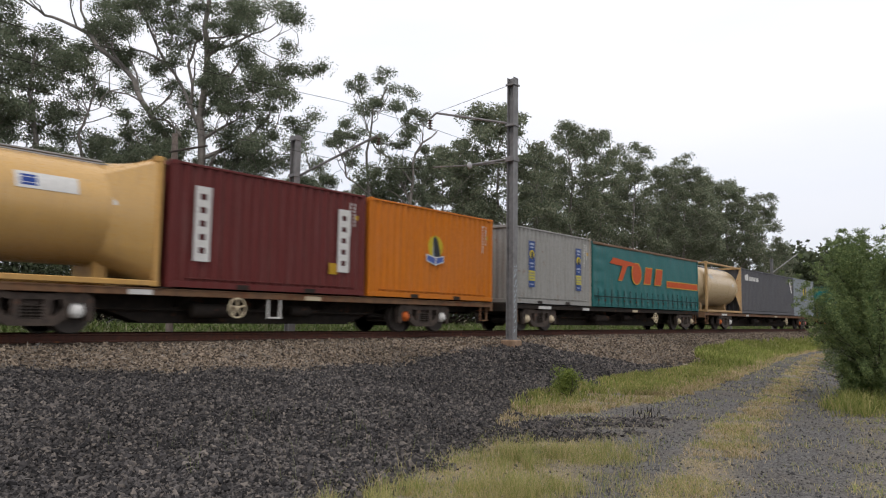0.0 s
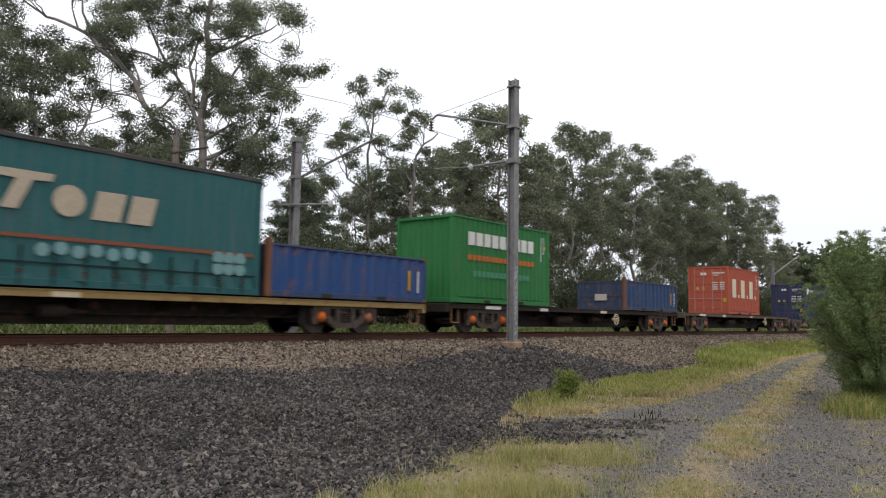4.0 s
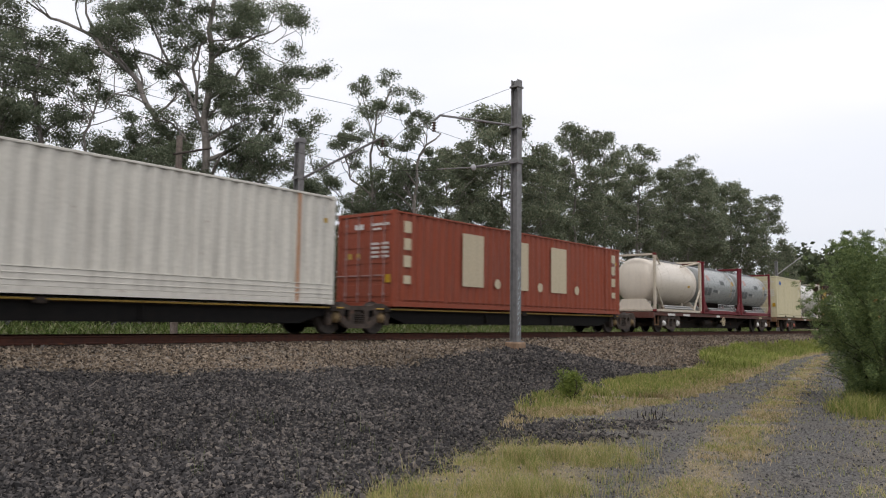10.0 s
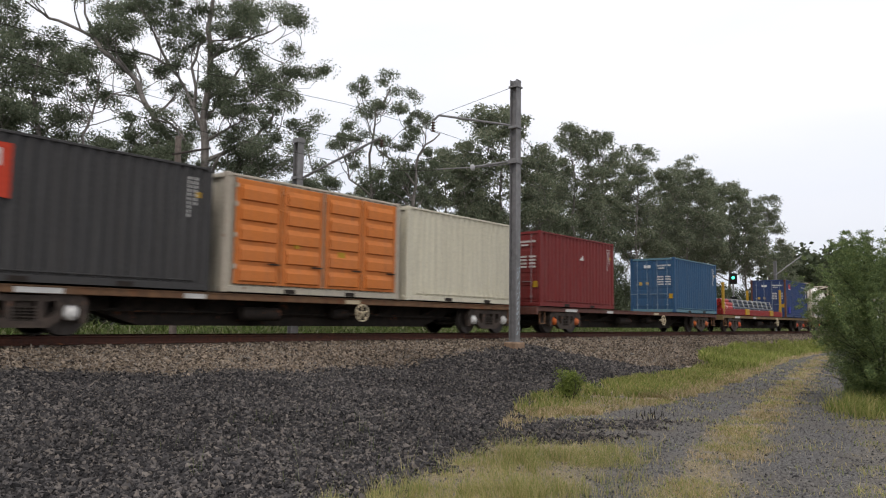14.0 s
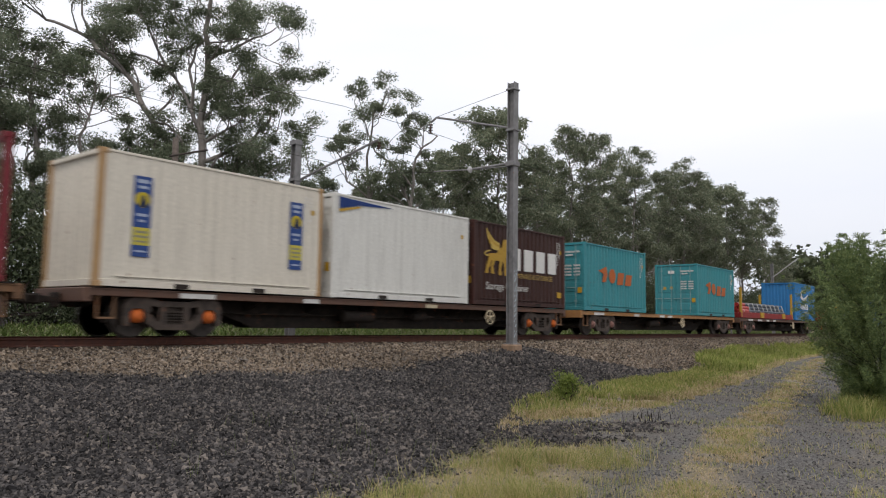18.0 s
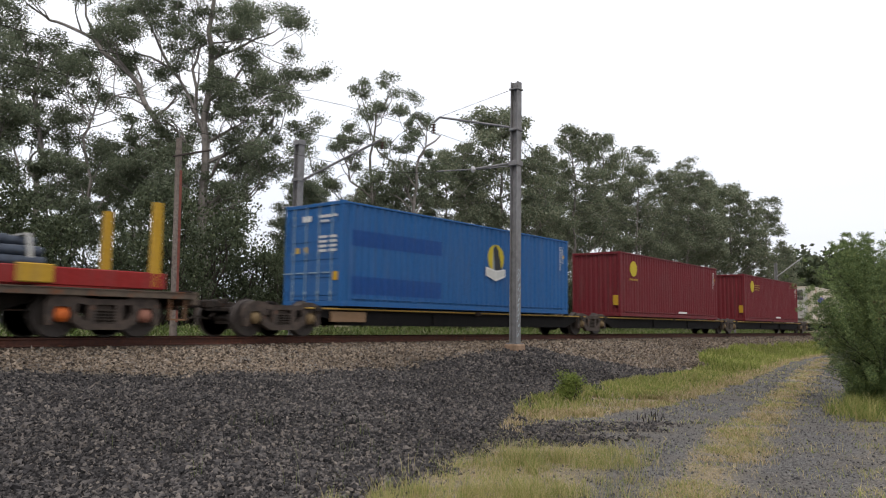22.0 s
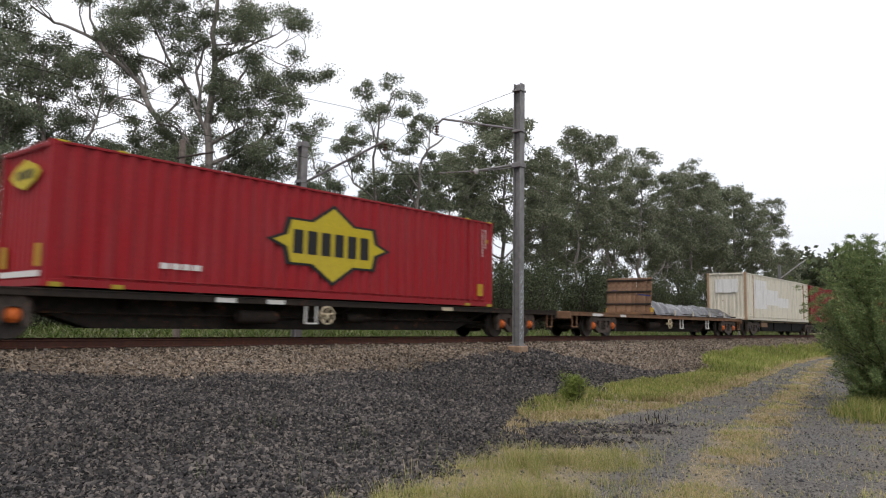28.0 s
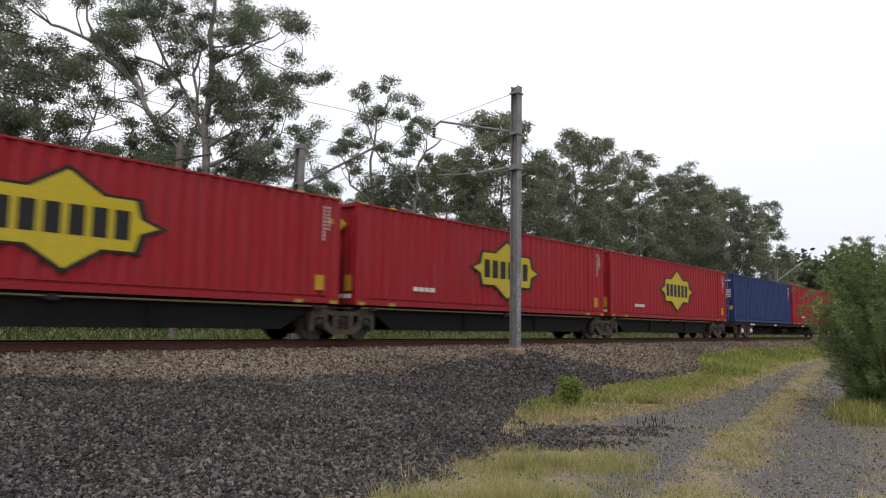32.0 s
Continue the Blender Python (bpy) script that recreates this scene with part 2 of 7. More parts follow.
# ---- mesh building ----
class Geo:
    def __init__(self):
        self.v, self.f = [], []

    def add(self, v, f):
        n = len(self.v)
        self.v.extend(v)
        self.f.extend([tuple(i + n for i in face) for face in f])
        return self

    def box(self, x0, x1, y0, y1, z0, z1, c=0.0):
        if not c:
            v = [(x, y, z) for x in (x0, x1) for y in (y0, y1) for z in (z0, z1)]
            return self.add(v, [(0, 1, 3, 2), (4, 6, 7, 5), (0, 4, 5, 1), (2, 3, 7, 6), (0, 2, 6, 4), (1, 5, 7, 3)])
        c = min(c, (x1 - x0) * 0.45, (y1 - y0) * 0.45, (z1 - z0) * 0.45)
        v, idx = [], {}
        for sx in (0, 1):
            for sy in (0, 1):
                for sz in (0, 1):
                    X, Y, Z = (x0, x1)[sx], (y0, y1)[sy], (z0, z1)[sz]
                    ix, iy, iz = X + c * (1 - 2 * sx), Y + c * (1 - 2 * sy), Z + c * (1 - 2 * sz)
                    for a, p in enumerate(((X, iy, iz), (ix, Y, iz), (ix, iy, Z))):
                        idx[sx, sy, sz, a] = len(v)
                        v.append(p)
        f = []
        for s in (0, 1):
            f.append([idx[s, 0, 0, 0], idx[s, 1, 0, 0], idx[s, 1, 1, 0], idx[s, 0, 1, 0]])
            f.append([idx[0, s, 0, 1], idx[1, s, 0, 1], idx[1, s, 1, 1], idx[0, s, 1, 1]])
            f.append([idx[0, 0, s, 2], idx[1, 0, s, 2], idx[1, 1, s, 2], idx[0, 1, s, 2]])
            for q in (0, 1):
                f.append([idx[s, q, 0, 0], idx[s, q, 1, 0], idx[s, q, 1, 1], idx[s, q, 0, 1]])
                f.append([idx[s, 0, q, 0], idx[s, 1, q, 0], idx[s, 1, q, 2], idx[s, 0, q, 2]])
                f.append([idx[0, s, q, 1], idx[1, s, q, 1], idx[1, s, q, 2], idx[0, s, q, 2]])
                for r in (0, 1):
                    f.append([idx[s, q, r, 0], idx[s, q, r, 1], idx[s, q, r, 2]])
        return self.add(v, f)

    def tube(self, a, b, r0, r1=None, n=10, caps=True):
        r1 = r0 if r1 is None else r1
        a, b = Vector(a), Vector(b)
        q = (b - a).to_track_quat('Z', 'Y')
        v = []
        for p, r in ((a, r0), (b, r1)):
            for i in range(n):
                t = 2 * math.pi * i / n
                v.append(tuple(p + q @ Vector((r * math.cos(t), r * math.sin(t), 0))))
        f = [(i, (i + 1) % n, n + (i + 1) % n, n + i) for i in range(n)]
        if caps:
            f += [tuple(range(n - 1, -1, -1)), tuple(range(n, 2 * n))]
        return self.add(v, f)

    def lathe(self, prof, centre=(0, 0, 0), axis='X', n=28, caps=True):
        v = []
        for a, r in prof:
            for i in range(n):
                t = 2 * math.pi * i / n
                p = {'X': (a, r * math.cos(t), r * math.sin(t)), 'Y': (r * math.cos(t), a, r * math.sin(t)), 'Z': (r * math.cos(t), r * math.sin(t), a)}[axis]
                v.append((p[0] + centre[0], p[1] + centre[1], p[2] + centre[2]))
        k = len(prof)
        f = [(j * n + i, j * n + (i + 1) % n, (j + 1) * n + (i + 1) % n, (j + 1) * n + i) for j in range(k - 1) for i in range(n)]
        if caps:
            f += [tuple(range(n)), tuple(range((k - 1) * n, k * n))]
        return self.add(v, f)

    def prism(self, poly, y0, y1, axis='Y'):
        """A flat outline (u, w) with thickness; axis Y: u is x; axis X: u is y."""
        n = len(poly)
        if axis == 'Y':
            v = [(u, y0, w) for u, w in poly] + [(u, y1, w) for u, w in poly]
        else:
            v = [(y0, u, w) for u, w in poly] + [(y1, u, w) for u, w in poly]
        return self.add(v, [tuple(range(n)), tuple(range(2 * n - 1, n - 1, -1))] + [(i, (i + 1) % n, n + (i + 1) % n, n + i) for i in range(n)])

    def mesh(self, name, smooth=False):
        me = bpy.data.meshes.new(name)
        me.from_pydata(self.v, [], self.f)
        bm = bmesh.new()
        bm.from_mesh(me)
        bmesh.ops.recalc_face_normals(bm, faces=bm.faces)
        bm.to_mesh(me)
        bm.free()
        if smooth:
            me.polygons.foreach_set("use_smooth", [True] * len(me.polygons))
            me.set_sharp_from_angle(angle=radians(40))
        return me


def part(name, geo, material, parent, label="", smooth=False, at=None):
    """Links a shape as one mesh object under a thing or a part; shared meshes take their paint object by object."""
    me = geo.mesh(name, smooth) if isinstance(geo, Geo) else geo
    ob = new(name, me)
    if not me.materials:
        me.materials.append(material)
    elif me.materials[0] != material:
        ob.material_slots[0].link = 'OBJECT'
        ob.material_slots[0].material = material
    ob.parent = parent
    if at is not None:
        ob.location = at
    if label:
        tagged(ob, label)
    return ob


def thing(name, label, category, at=(0, 0, 0), group="", kind=""):
    ob = new(name)
    ob.empty_display_size = 0.3
    ob.location = at
    return tagged(ob, label, category, group, kind)


CACHE = {}


def cached(key, make):
    if key not in CACHE:
        CACHE[key] = make()
    return CACHE[key]


def pieces(name, verts, faces, material):
    """Many loose pieces (n x k x 3 corners, the faces of one piece) as one mesh."""
    n, k = verts.shape[:2]
    me = bpy.data.meshes.new(name)
    fs = np.array(faces)
    m, w = fs.shape
    loops = (fs[None] + (np.arange(n) * k)[:, None, None]).reshape(-1)
    me.vertices.add(n * k)
    me.vertices.foreach_set("co", verts.reshape(-1).astype(np.float32))
    me.loops.add(len(loops))
    me.loops.foreach_set("vertex_index", loops.astype(np.int32))
    me.polygons.add(n * m)
    me.polygons.foreach_set("loop_start", (np.arange(n * m) * w).astype(np.int32))
    me.polygons.foreach_set("use_smooth", np.zeros(n * m, bool))
    me.update(calc_edges=True)
    me.materials.append(material)
    return me


# ---- ground: one sheet, with the ballast bank, the access track and the grassed verge ----
TOE = ((-60, 4.6), (2.7, 4.8), (3.7, 4.8), (4.7, 4.95), (6, 5.2), (7.4, 5.6), (9.4, 6.35), (11, 7.2), (12.7, 8.2), (17, 9.0), (24, 9.5), (30, 10.2), (45, 11.9), (70, 13.0), (400, 13.2))
EDGE = ((-60, 13.9), (3, 13.8), (5, 13.4), (7, 12.3), (9, 12.0), (13, 12.2), (16, 12.9), (19, 13.5), (21, 13.2), (22.5, 12.3), (24, 11.0), (26, 10.4), (400, 10.4))
LEFT_RUT = ((-2, 1.6), (5, 2.9), (6.6, 3.3), (7.8, 3.6), (9.6, 4.06), (12.1, 4.6), (15.4, 5.1), (20.4, 6.0), (31, 8.0), (45, 10.2), (62, 11.6), (400, 11.8))
RIGHT_RUT = ((-2, 0.0), (6, 1.5), (8.2, 2.0), (10.8, 2.55), (14.9, 3.4), (20, 4.4), (30, 6.45), (45, 9.4), (62, 11.0), (400, 11.4))
GRASS_TOP = ((-60, 4.6), (2.7, 4.8), (3.7, 4.8), (4.7, 4.95), (6, 5.2), (7.4, 5.6), (9.4, 6.35), (11, 7.2), (12.7, 8.2), (17, 9.0), (24, 9.5), (28.5, 10.0), (30.5, 11.3), (34, 12.0), (40, 12.6), (70, 13.1), (400, 13.3))
STRIP = ((8, 5.6), (9.7, 6.6), (11.5, 6.9), (12.2, 6.5), (13.7, 6.3), (16.7, 6.5), (21.8, 7.2), (38, 10.0), (62, 12.0), (400, 12.2))


def along(pts, x):
    return np.interp(x, [p[0] for p in pts], [p[1] for p in pts])


def wav(x, y, f, seed=0.0):
    return (np.sin(x * f + seed) * np.cos(y * f * 1.3 + seed * 2.1) + 0.6 * np.sin(x * f * 2.3 + y * f * 1.7 + seed * 3.7) + 0.4 * np.cos(x * f * 4.1 - y * f * 3.3 + seed)) / 2.0


def height(x, y):
    x, y = np.asarray(x, float), np.asarray(y, float)
    toe = along(TOE, x)
    low = -1.2 + 0.035 * wav(x, y, 0.7, 1.0)
    t = np.clip((y - toe) / (13.3 - toe), 0, 1)
    bank = -1.2 + 0.74 * (0.55 * t + 0.45 * t ** 1.6) + 0.13 * wav(x, y, 0.8, 4.0) * np.sin(np.pi * t)
    z = np.where(y < toe, low, bank)
    z = np.where(y > 13.3, np.interp(y, [13.3, 14.5, 15.2, 15.36, 17.0, 17.8, 19.4, 22, 25, 30, 45, 90], [-0.46, -0.33, -0.25, -0.185, -0.185, -0.3, -0.75, -0.65, -0.45, -0.2, 0.1, 0.6]), z)
    heap = 0.16 * np.exp(-((x - 20.4) / 1.0) ** 2 - ((y - 12.9) / 0.8) ** 2)
    return z + heap + np.where((y > 14.6) & (y < 17.8), 0, 0.02 * wav(x, y, 2.1, 2.0))


def cover(x, y):
    """Shares of dark ballast, weathered ballast and road gravel; the rest is grass and earth."""
    toe, edge = along(GRASS_TOP, x), along(EDGE, x)
    w = 0.35 * wav(x, y, 1.9, 7.0)
    sm = lambda v, a: np.clip(v / a + 0.5, 0, 1)
    brown = sm(y - edge + 0.5 * w, 0.5) * sm(19.3 - y, 0.6) * sm(y - toe - 0.2 + w, 0.5)
    dark = sm(y - toe + w, 0.4) * (1 - brown) * sm(y - 3, 0.3) * sm(26 - x + w, 1.5)
    # coarse rock spilt over the edge of the access track
    spill = sm(x + y - 13.9 + w, 0.5) * sm(17.1 - x - y + w, 0.5) * sm(y - 5.0 + 2 * w, 0.8) * sm(toe + 0.3 - y, 0.4) * sm(x - 7.2, 0.5)
    dark = np.maximum(dark, 0.85 * spill * np.clip(wav(x, y, 2.3, 3.3) + 0.95, 0, 1))
    lr, rr = y - along(LEFT_RUT, x), y - along(RIGHT_RUT, x)
    road = np.maximum(sm(0.42 - np.abs(lr) + 0.5 * w, 0.35), sm(0.75 - np.abs(rr) + 0.6 * w, 0.5))
    # gravel spread between the rut and the grass strip
    apron = sm(lr + 0.2, 0.4) * sm(along(STRIP, x) - y + 0.7 * w, 0.4) * sm(x - 8.9 + w, 0.6)
    road = np.maximum(road, apron)
    road = np.maximum(road, sm(-rr - 0.2 + w, 0.5) * 0.85)
    road = np.maximum(road, np.clip(wav(x, y, 1.1, 8.0) * 1.4 + wav(x, y, 3.1, 2.5) * 0.9 - 0.05, 0, 0.8) * (y < 9))
    return dark, brown, np.clip(road, 0, 1) * (1 - dark) * (1 - brown)


def make_ground():
    xs = np.concatenate([[-900, -300, -120, -60, -30, -15, -8, -4], np.arange(-2, 30, 0.22), np.arange(30, 70, 0.6), [75, 85, 100, 130, 180, 260, 400, 700, 1500]])
    ys = np.concatenate([[-900, -300, -100, -40, -20, -10, -5, -2], np.arange(-1, 16, 0.2), np.arange(16, 24, 0.5), [25, 27, 30, 34, 38, 45, 60, 90, 150, 300, 700, 1500]])
    X, Y = np.meshgrid(xs, ys)
    Z = height(X, Y)
    me = bpy.data.meshes.new("ground")
    nx, ny = len(xs), len(ys)
    v = np.stack([X, Y, Z], -1).reshape(-1, 3)
    f = [(j * nx + i, j * nx + i + 1, (j + 1) * nx + i + 1, (j + 1) * nx + i) for j in range(ny - 1) for i in range(nx - 1)]
    me.from_pydata(v.tolist(), [], f)
    d, b, r = cover(X, Y)
    at = me.color_attributes.new("cover", 'FLOAT_COLOR', 'POINT')
    at.data.foreach_set("color", np.stack([d, b, r, np.ones_like(d)], -1).reshape(-1).astype(np.float32))
    me.polygons.foreach_set("use_smooth", [True] * len(f))
    m, nt, p = base("railway_ground")
    co = nt.nodes.new("ShaderNodeTexCoord").outputs["Object"]
    a = nt.nodes.new("ShaderNodeAttribute")
    a.attribute_name = "cover"
    sep = nt.nodes.new("ShaderNodeSeparateColor")
    nt.links.new(a.outputs["Color"], sep.inputs["Color"])
    vor = nt.nodes.new("ShaderNodeTexVoronoi")
    vor.inputs["Scale"].default_value = 17
    nt.links.new(co, vor.inputs["Vector"])
    vs = nt.nodes.new("ShaderNodeSeparateColor")
    nt.links.new(vor.outputs["Color"], vs.inputs["Color"])
    n1, n2 = noise_tex(nt, co, 0.9, 5), noise_tex(nt, co, 30, 3)
    earth = mix_col(nt, (0.30, 0.245, 0.17), (0.21, 0.185, 0.12), ramp(nt, n1, 0.4, 0.65))
    earth = mix_col(nt, earth, (0.40, 0.33, 0.23), ramp(nt, n2, 0.5, 0.8, 0, 0.6))
    earth = mix_col(nt, earth, (0.09, 0.085, 0.075), ramp(nt, noise_tex(nt, co, 9, 4), 0.52, 0.7, 0, 0.7))
    dark = mix_col(nt, (0.010, 0.009, 0.009), (0.045, 0.041, 0.039), vs.outputs[0])
    brown = mix_col(nt, (0.04, 0.03, 0.023), (0.17, 0.135, 0.105), vs.outputs[0])
    fine = nt.nodes.new("ShaderNodeTexVoronoi")
    fine.inputs["Scale"].default_value = 55
    nt.links.new(co, fine.inputs["Vector"])
    fs = nt.nodes.new("ShaderNodeSeparateColor")
    nt.links.new(fine.outputs["Color"], fs.inputs["Color"])
    road = mix_col(nt, (0.038, 0.037, 0.036), (0.165, 0.157, 0.147), fs.outputs[0])
    road = mix_col(nt, road, (0.11, 0.092, 0.07), ramp(nt, n1, 0.45, 0.7, 0, 0.6))
    col = mix_col(nt, earth, road, sep.outputs[2])
    col = mix_col(nt, col, brown, sep.outputs[1])
    col = mix_col(nt, col, dark, sep.outputs[0])
    nt.links.new(col, p.inputs["Base Color"])
    p.inputs["Roughness"].default_value = 0.95
    p.inputs["Specular IOR Level"].default_value = 0.2
    bp = nt.nodes.new("ShaderNodeBump")
    bp.inputs["Strength"].default_value, bp.inputs["Distance"].default_value = 0.8, 0.03
    nt.links.new(vor.outputs["Distance"], bp.inputs["Height"])
    nt.links.new(bp.outputs["Normal"], p.inputs["Normal"])
    me.materials.append(m)
    tagged(new("ground", me), "railway embankment ground with ballast, gravel track and grass", "ground", kind="structure")


make_ground()
RNG = np.random.default_rng(5)


def stones(name, label, n, box, share, size, material, near=0.0):
    """Crushed rock strewn where share() says, each stone a jagged block of its own."""
    x0, x1, y0, y1 = box
    pts = np.empty((0, 2))
    while len(pts) < n:
        c = RNG.random((n, 2)) * [x1 - x0, y1 - y0] + [x0, y0]
        keep = share(c[:, 0], c[:, 1]) > RNG.random(n)
        if near:
            keep &= RNG.random(n) < np.clip(near / np.hypot(c[:, 0], c[:, 1]), 0.05, 1) ** 1.2
        pts = np.concatenate([pts, c[keep]])
    pts = pts[:n]
    octa = np.array([(1, 0, 0), (-1, 0, 0), (0, 1, 0), (0, -1, 0), (0, 0, 1), (0, 0, -1)], float)
    v = octa[None] * RNG.uniform(0.75, 1.35, (n, 6, 1)) + RNG.uniform(-0.35, 0.35, (n, 6, 3))
    dist = np.hypot(pts[:, 0], pts[:, 1])
    s = RNG.uniform(*size, n) * np.clip(dist / 14, 1, 1.6)
    s *= RNG.choice([0.75, 1.0, 1.0, 1.35], n)
    v *= s[:, None, None] * 0.58 * RNG.uniform(0.45, 1.3, (n, 1, 3))
    q, _ = np.linalg.qr(RNG.normal(size=(n, 3, 3)))
    v = np.einsum('nij,nkj->nki', q, v)
    v[..., 0] += pts[:, :1]
    v[..., 1] += pts[:, 1:]
    v[..., 2] += (height(pts[:, 0], pts[:, 1]) + s * 0.12)[:, None]
    me = pieces(name, v, [(0, 2, 4), (2, 1, 4), (1, 3, 4), (3, 0, 4), (2, 0, 5), (1, 2, 5), (3, 1, 5), (0, 3, 5)], material)
    tagged(new(name, me), label, "ballast", kind="stuff")


stones("dark_ballast_stones", "dark grey crushed rock heaped on the bank", 84000, (1.5, 27, 4.5, 14), lambda x, y: cover(x, y)[0], (0.024, 0.050), M_DARKSTONE, 9)
stones("weathered_ballast_stones", "brownish weathered crushed rock ballast along the rails", 44000, (2, 70, 9, 15.33), lambda x, y: cover(x, y)[1], (0.030, 0.050), M_BROWNSTONE, 18)
stones("road_gravel_stones", "grey gravel on the access track", 25000, (3, 34, 0.5, 9), lambda x, y: np.maximum(cover(x, y)[2], 0.35) * (cover(x, y)[0] < 0.5), (0.010, 0.026), M_GRAVEL, 8)


def blades(name, label, n, box, share, tall, material, wide=0.006, near=0.0, lean=0.5):
    x0, x1, y0, y1 = box
    pts = np.empty((0, 2))
    while len(pts) < n:
        c = RNG.random((n, 2)) * [x1 - x0, y1 - y0] + [x0, y0]
        keep = share(c[:, 0], c[:, 1]) > RNG.random(n)
        if near:
            keep &= RNG.random(n) < np.clip(near / np.hypot(c[:, 0], c[:, 1]), 0.05, 1)
        pts = np.concatenate([pts, c[keep]])
    pts = pts[:n]
    a = RNG.uniform(0, 2 * np.pi, n)
    dist = np.hypot(pts[:, 0], pts[:, 1])
    h = RNG.uniform(*tall, n)
    w = 1.3 * wide * np.clip(dist / 9, 0.8, 2.8)
    side = np.stack([np.cos(a), np.sin(a), np.zeros(n)], -1) * w[:, None]
    b = a + RNG.uniform(-1, 1, n) + 1.57
    tip = np.stack([np.cos(b) * h * lean * RNG.random(n), np.sin(b) * h * lean * RNG.random(n), h], -1)
    root = np.stack([pts[:, 0], pts[:, 1], height(pts[:, 0], pts[:, 1]) - 0.01], -1)
    mid = root + tip * [0.35, 0.35, 0.6]
    v = np.stack([root - side, root + side, mid + side * 0.8, root + tip + side * 0.12, root + tip - side * 0.12, mid - side * 0.8], 1)
    tagged(new(name, pieces(name, v, [(0, 1, 2, 5), (5, 2, 3, 4)], material)), label, "grass", kind="stuff")


def verge(x, y):
    d, b, r = cover(x, y)
    tuft = np.clip(wav(x, y, 1.6, 3.0) * 1.3 + wav(x, y, 4.7, 9.0) * 0.8 + 0.25, 0.04, 1)
    return np.clip(1 - d - b - 0.9 * r, 0, 1) * tuft


def strip(x, y):
    """The greener band between the bank and the access track."""
    lr = along(LEFT_RUT, x)
    toe = along(GRASS_TOP, x)
    inside = (y > np.maximum(lr + 0.3, along(STRIP, x) - 0.25)) & (y < toe + 0.25) & (x > 9.3)
    return inside * np.clip(wav(x, y, 1.3, 2.0) * 1.3 + wav(x, y, 5.1, 4.0) * 0.9 + 0.05 + np.clip((x - 14) / 12, 0, 0.35), 0.03, 1) * (1 - cover(x, y)[2])


def dry_side(x, y):
    return strip(x, y) * np.clip(1.3 - (y - along(STRIP, x)) / 0.9, 0.12, 1)


def green_side(x, y):
    return strip(x, y) * np.clip((y - along(STRIP, x)) / 0.9 - 0.2, 0.05, 1)


blades("dry_grass", "dry yellow-green grass tufts on the verge", 42000, (3, 45, 0.3, 10), verge, (0.02, 0.09), M_GRASS, 0.0025, 8, 1.4)
blades("dry_strip_grass", "straw-coloured grass beside the gravel track", 34000, (9, 55, 4, 13.6), dry_side, (0.03, 0.13), M_STRAW, 0.004, 18, 1.2)
blades("green_grass", "fresh green grass at the foot of the bank", 42000, (11, 62, 4, 13.6), green_side, (0.05, 0.20), M_GREENGRASS, 0.004, 22, 0.9)
blades("lush_grass", "tall lush green grass on the foot of the bank", 16000, (26, 66, 7.5, 13.4), lambda x, y: green_side(x, y) * np.clip((x - 26) / 4, 0, 1), (0.10, 0.36), M_LUSH, 0.005, 0, 0.8)
blades("tall_grass", "tall green grass at the foot of the wattle bush", 2400, (13.5, 24, 1.6, 4.2), lambda x, y: (np.hypot((x - 17.5) / 3.4, (y - 2.8) / 0.95) < 0.75 + 0.3 * wav(x, y, 3.0, 1.0)) * 1.0, (0.06, 0.40), M_GREENGRASS, 0.0032, 0, 1.2)
blades("track_grass", "straw-coloured grass along the middle of the gravel track", 8000, (6, 45, 1.5, 11), lambda x, y: np.clip(1.2 - np.abs(y - 0.52 * along(LEFT_RUT, x) - 0.48 * along(RIGHT_RUT, x)) / 0.5, 0, 1) * np.clip(wav(x, y, 2.2, 5.0) * 1.5 + wav(x, y, 6.1, 1.0) * 1.2 + 0.05, 0.01, 1), (0.015, 0.08), M_STRAW, 0.0035, 14, 1.2)
blades("weeds", "thin weed stalks growing through the dark ballast", 110, (4, 8, 5, 8.5), lambda x, y: np.clip(wav(x, y, 2.5, 5.0), 0, 1) * 0.8, (0.10, 0.3), M_BANK, 0.0016, 0, 0.7)
def fore(x, y):
    """Grass between the toe of the bank and the track, thinning out to the side."""
    return np.clip(1.15 - np.abs(y - along(TOE, x) + 1.0) / 1.2, 0, 1) * np.clip((11.2 - x) / 3.2, 0, 1) * np.clip((13.7 - x - y + 0.8 * wav(x, y, 2.9, 1.7)) / 0.6, 0, 1) * (1 - 0.8 * cover(x, y)[0])


blades("foreground_grass", "dry straw-coloured grass at the edge of the ballast", 8500, (3.4, 11.2, 2.2, 7.6), lambda x, y: fore(x, y) * np.clip(wav(x, y, 3.0, 6.0) * 1.3 + wav(x, y, 7.5, 2.0) * 1.1 + 0.15, 0.02, 1), (0.03, 0.15), M_GRASS, 0.0017, 0, 1.1)
blades("foreground_tufts", "fresh green grass tufts at the edge of the ballast", 6500, (3.4, 11.2, 2.2, 7.6), lambda x, y: fore(x, y) * (wav(x, y, 2.6, 1.2) + 0.5 * wav(x, y, 6.6, 4.0) > 0.42), (0.05, 0.24), M_GRASS, 0.002, 0, 0.9)


blades("straw_litter", "flattened dead straw lying on the verge", 80000, (3.4, 22, 1.5, 9), lambda x, y: np.clip(1.05 - 2.2 * cover(x, y)[0] - 1.2 * cover(x, y)[2], 0, 1), (0.008, 0.03), M_STRAW, 0.0022, 8, 5.0)
blades("burnt_stubs", "short charred stalks standing in the gravel", 24, (11.7, 13.0, 5.3, 5.7), lambda x, y: x * 0 + 1.0, (0.06, 0.16), M_CHAR, 0.006, 0, 0.3)


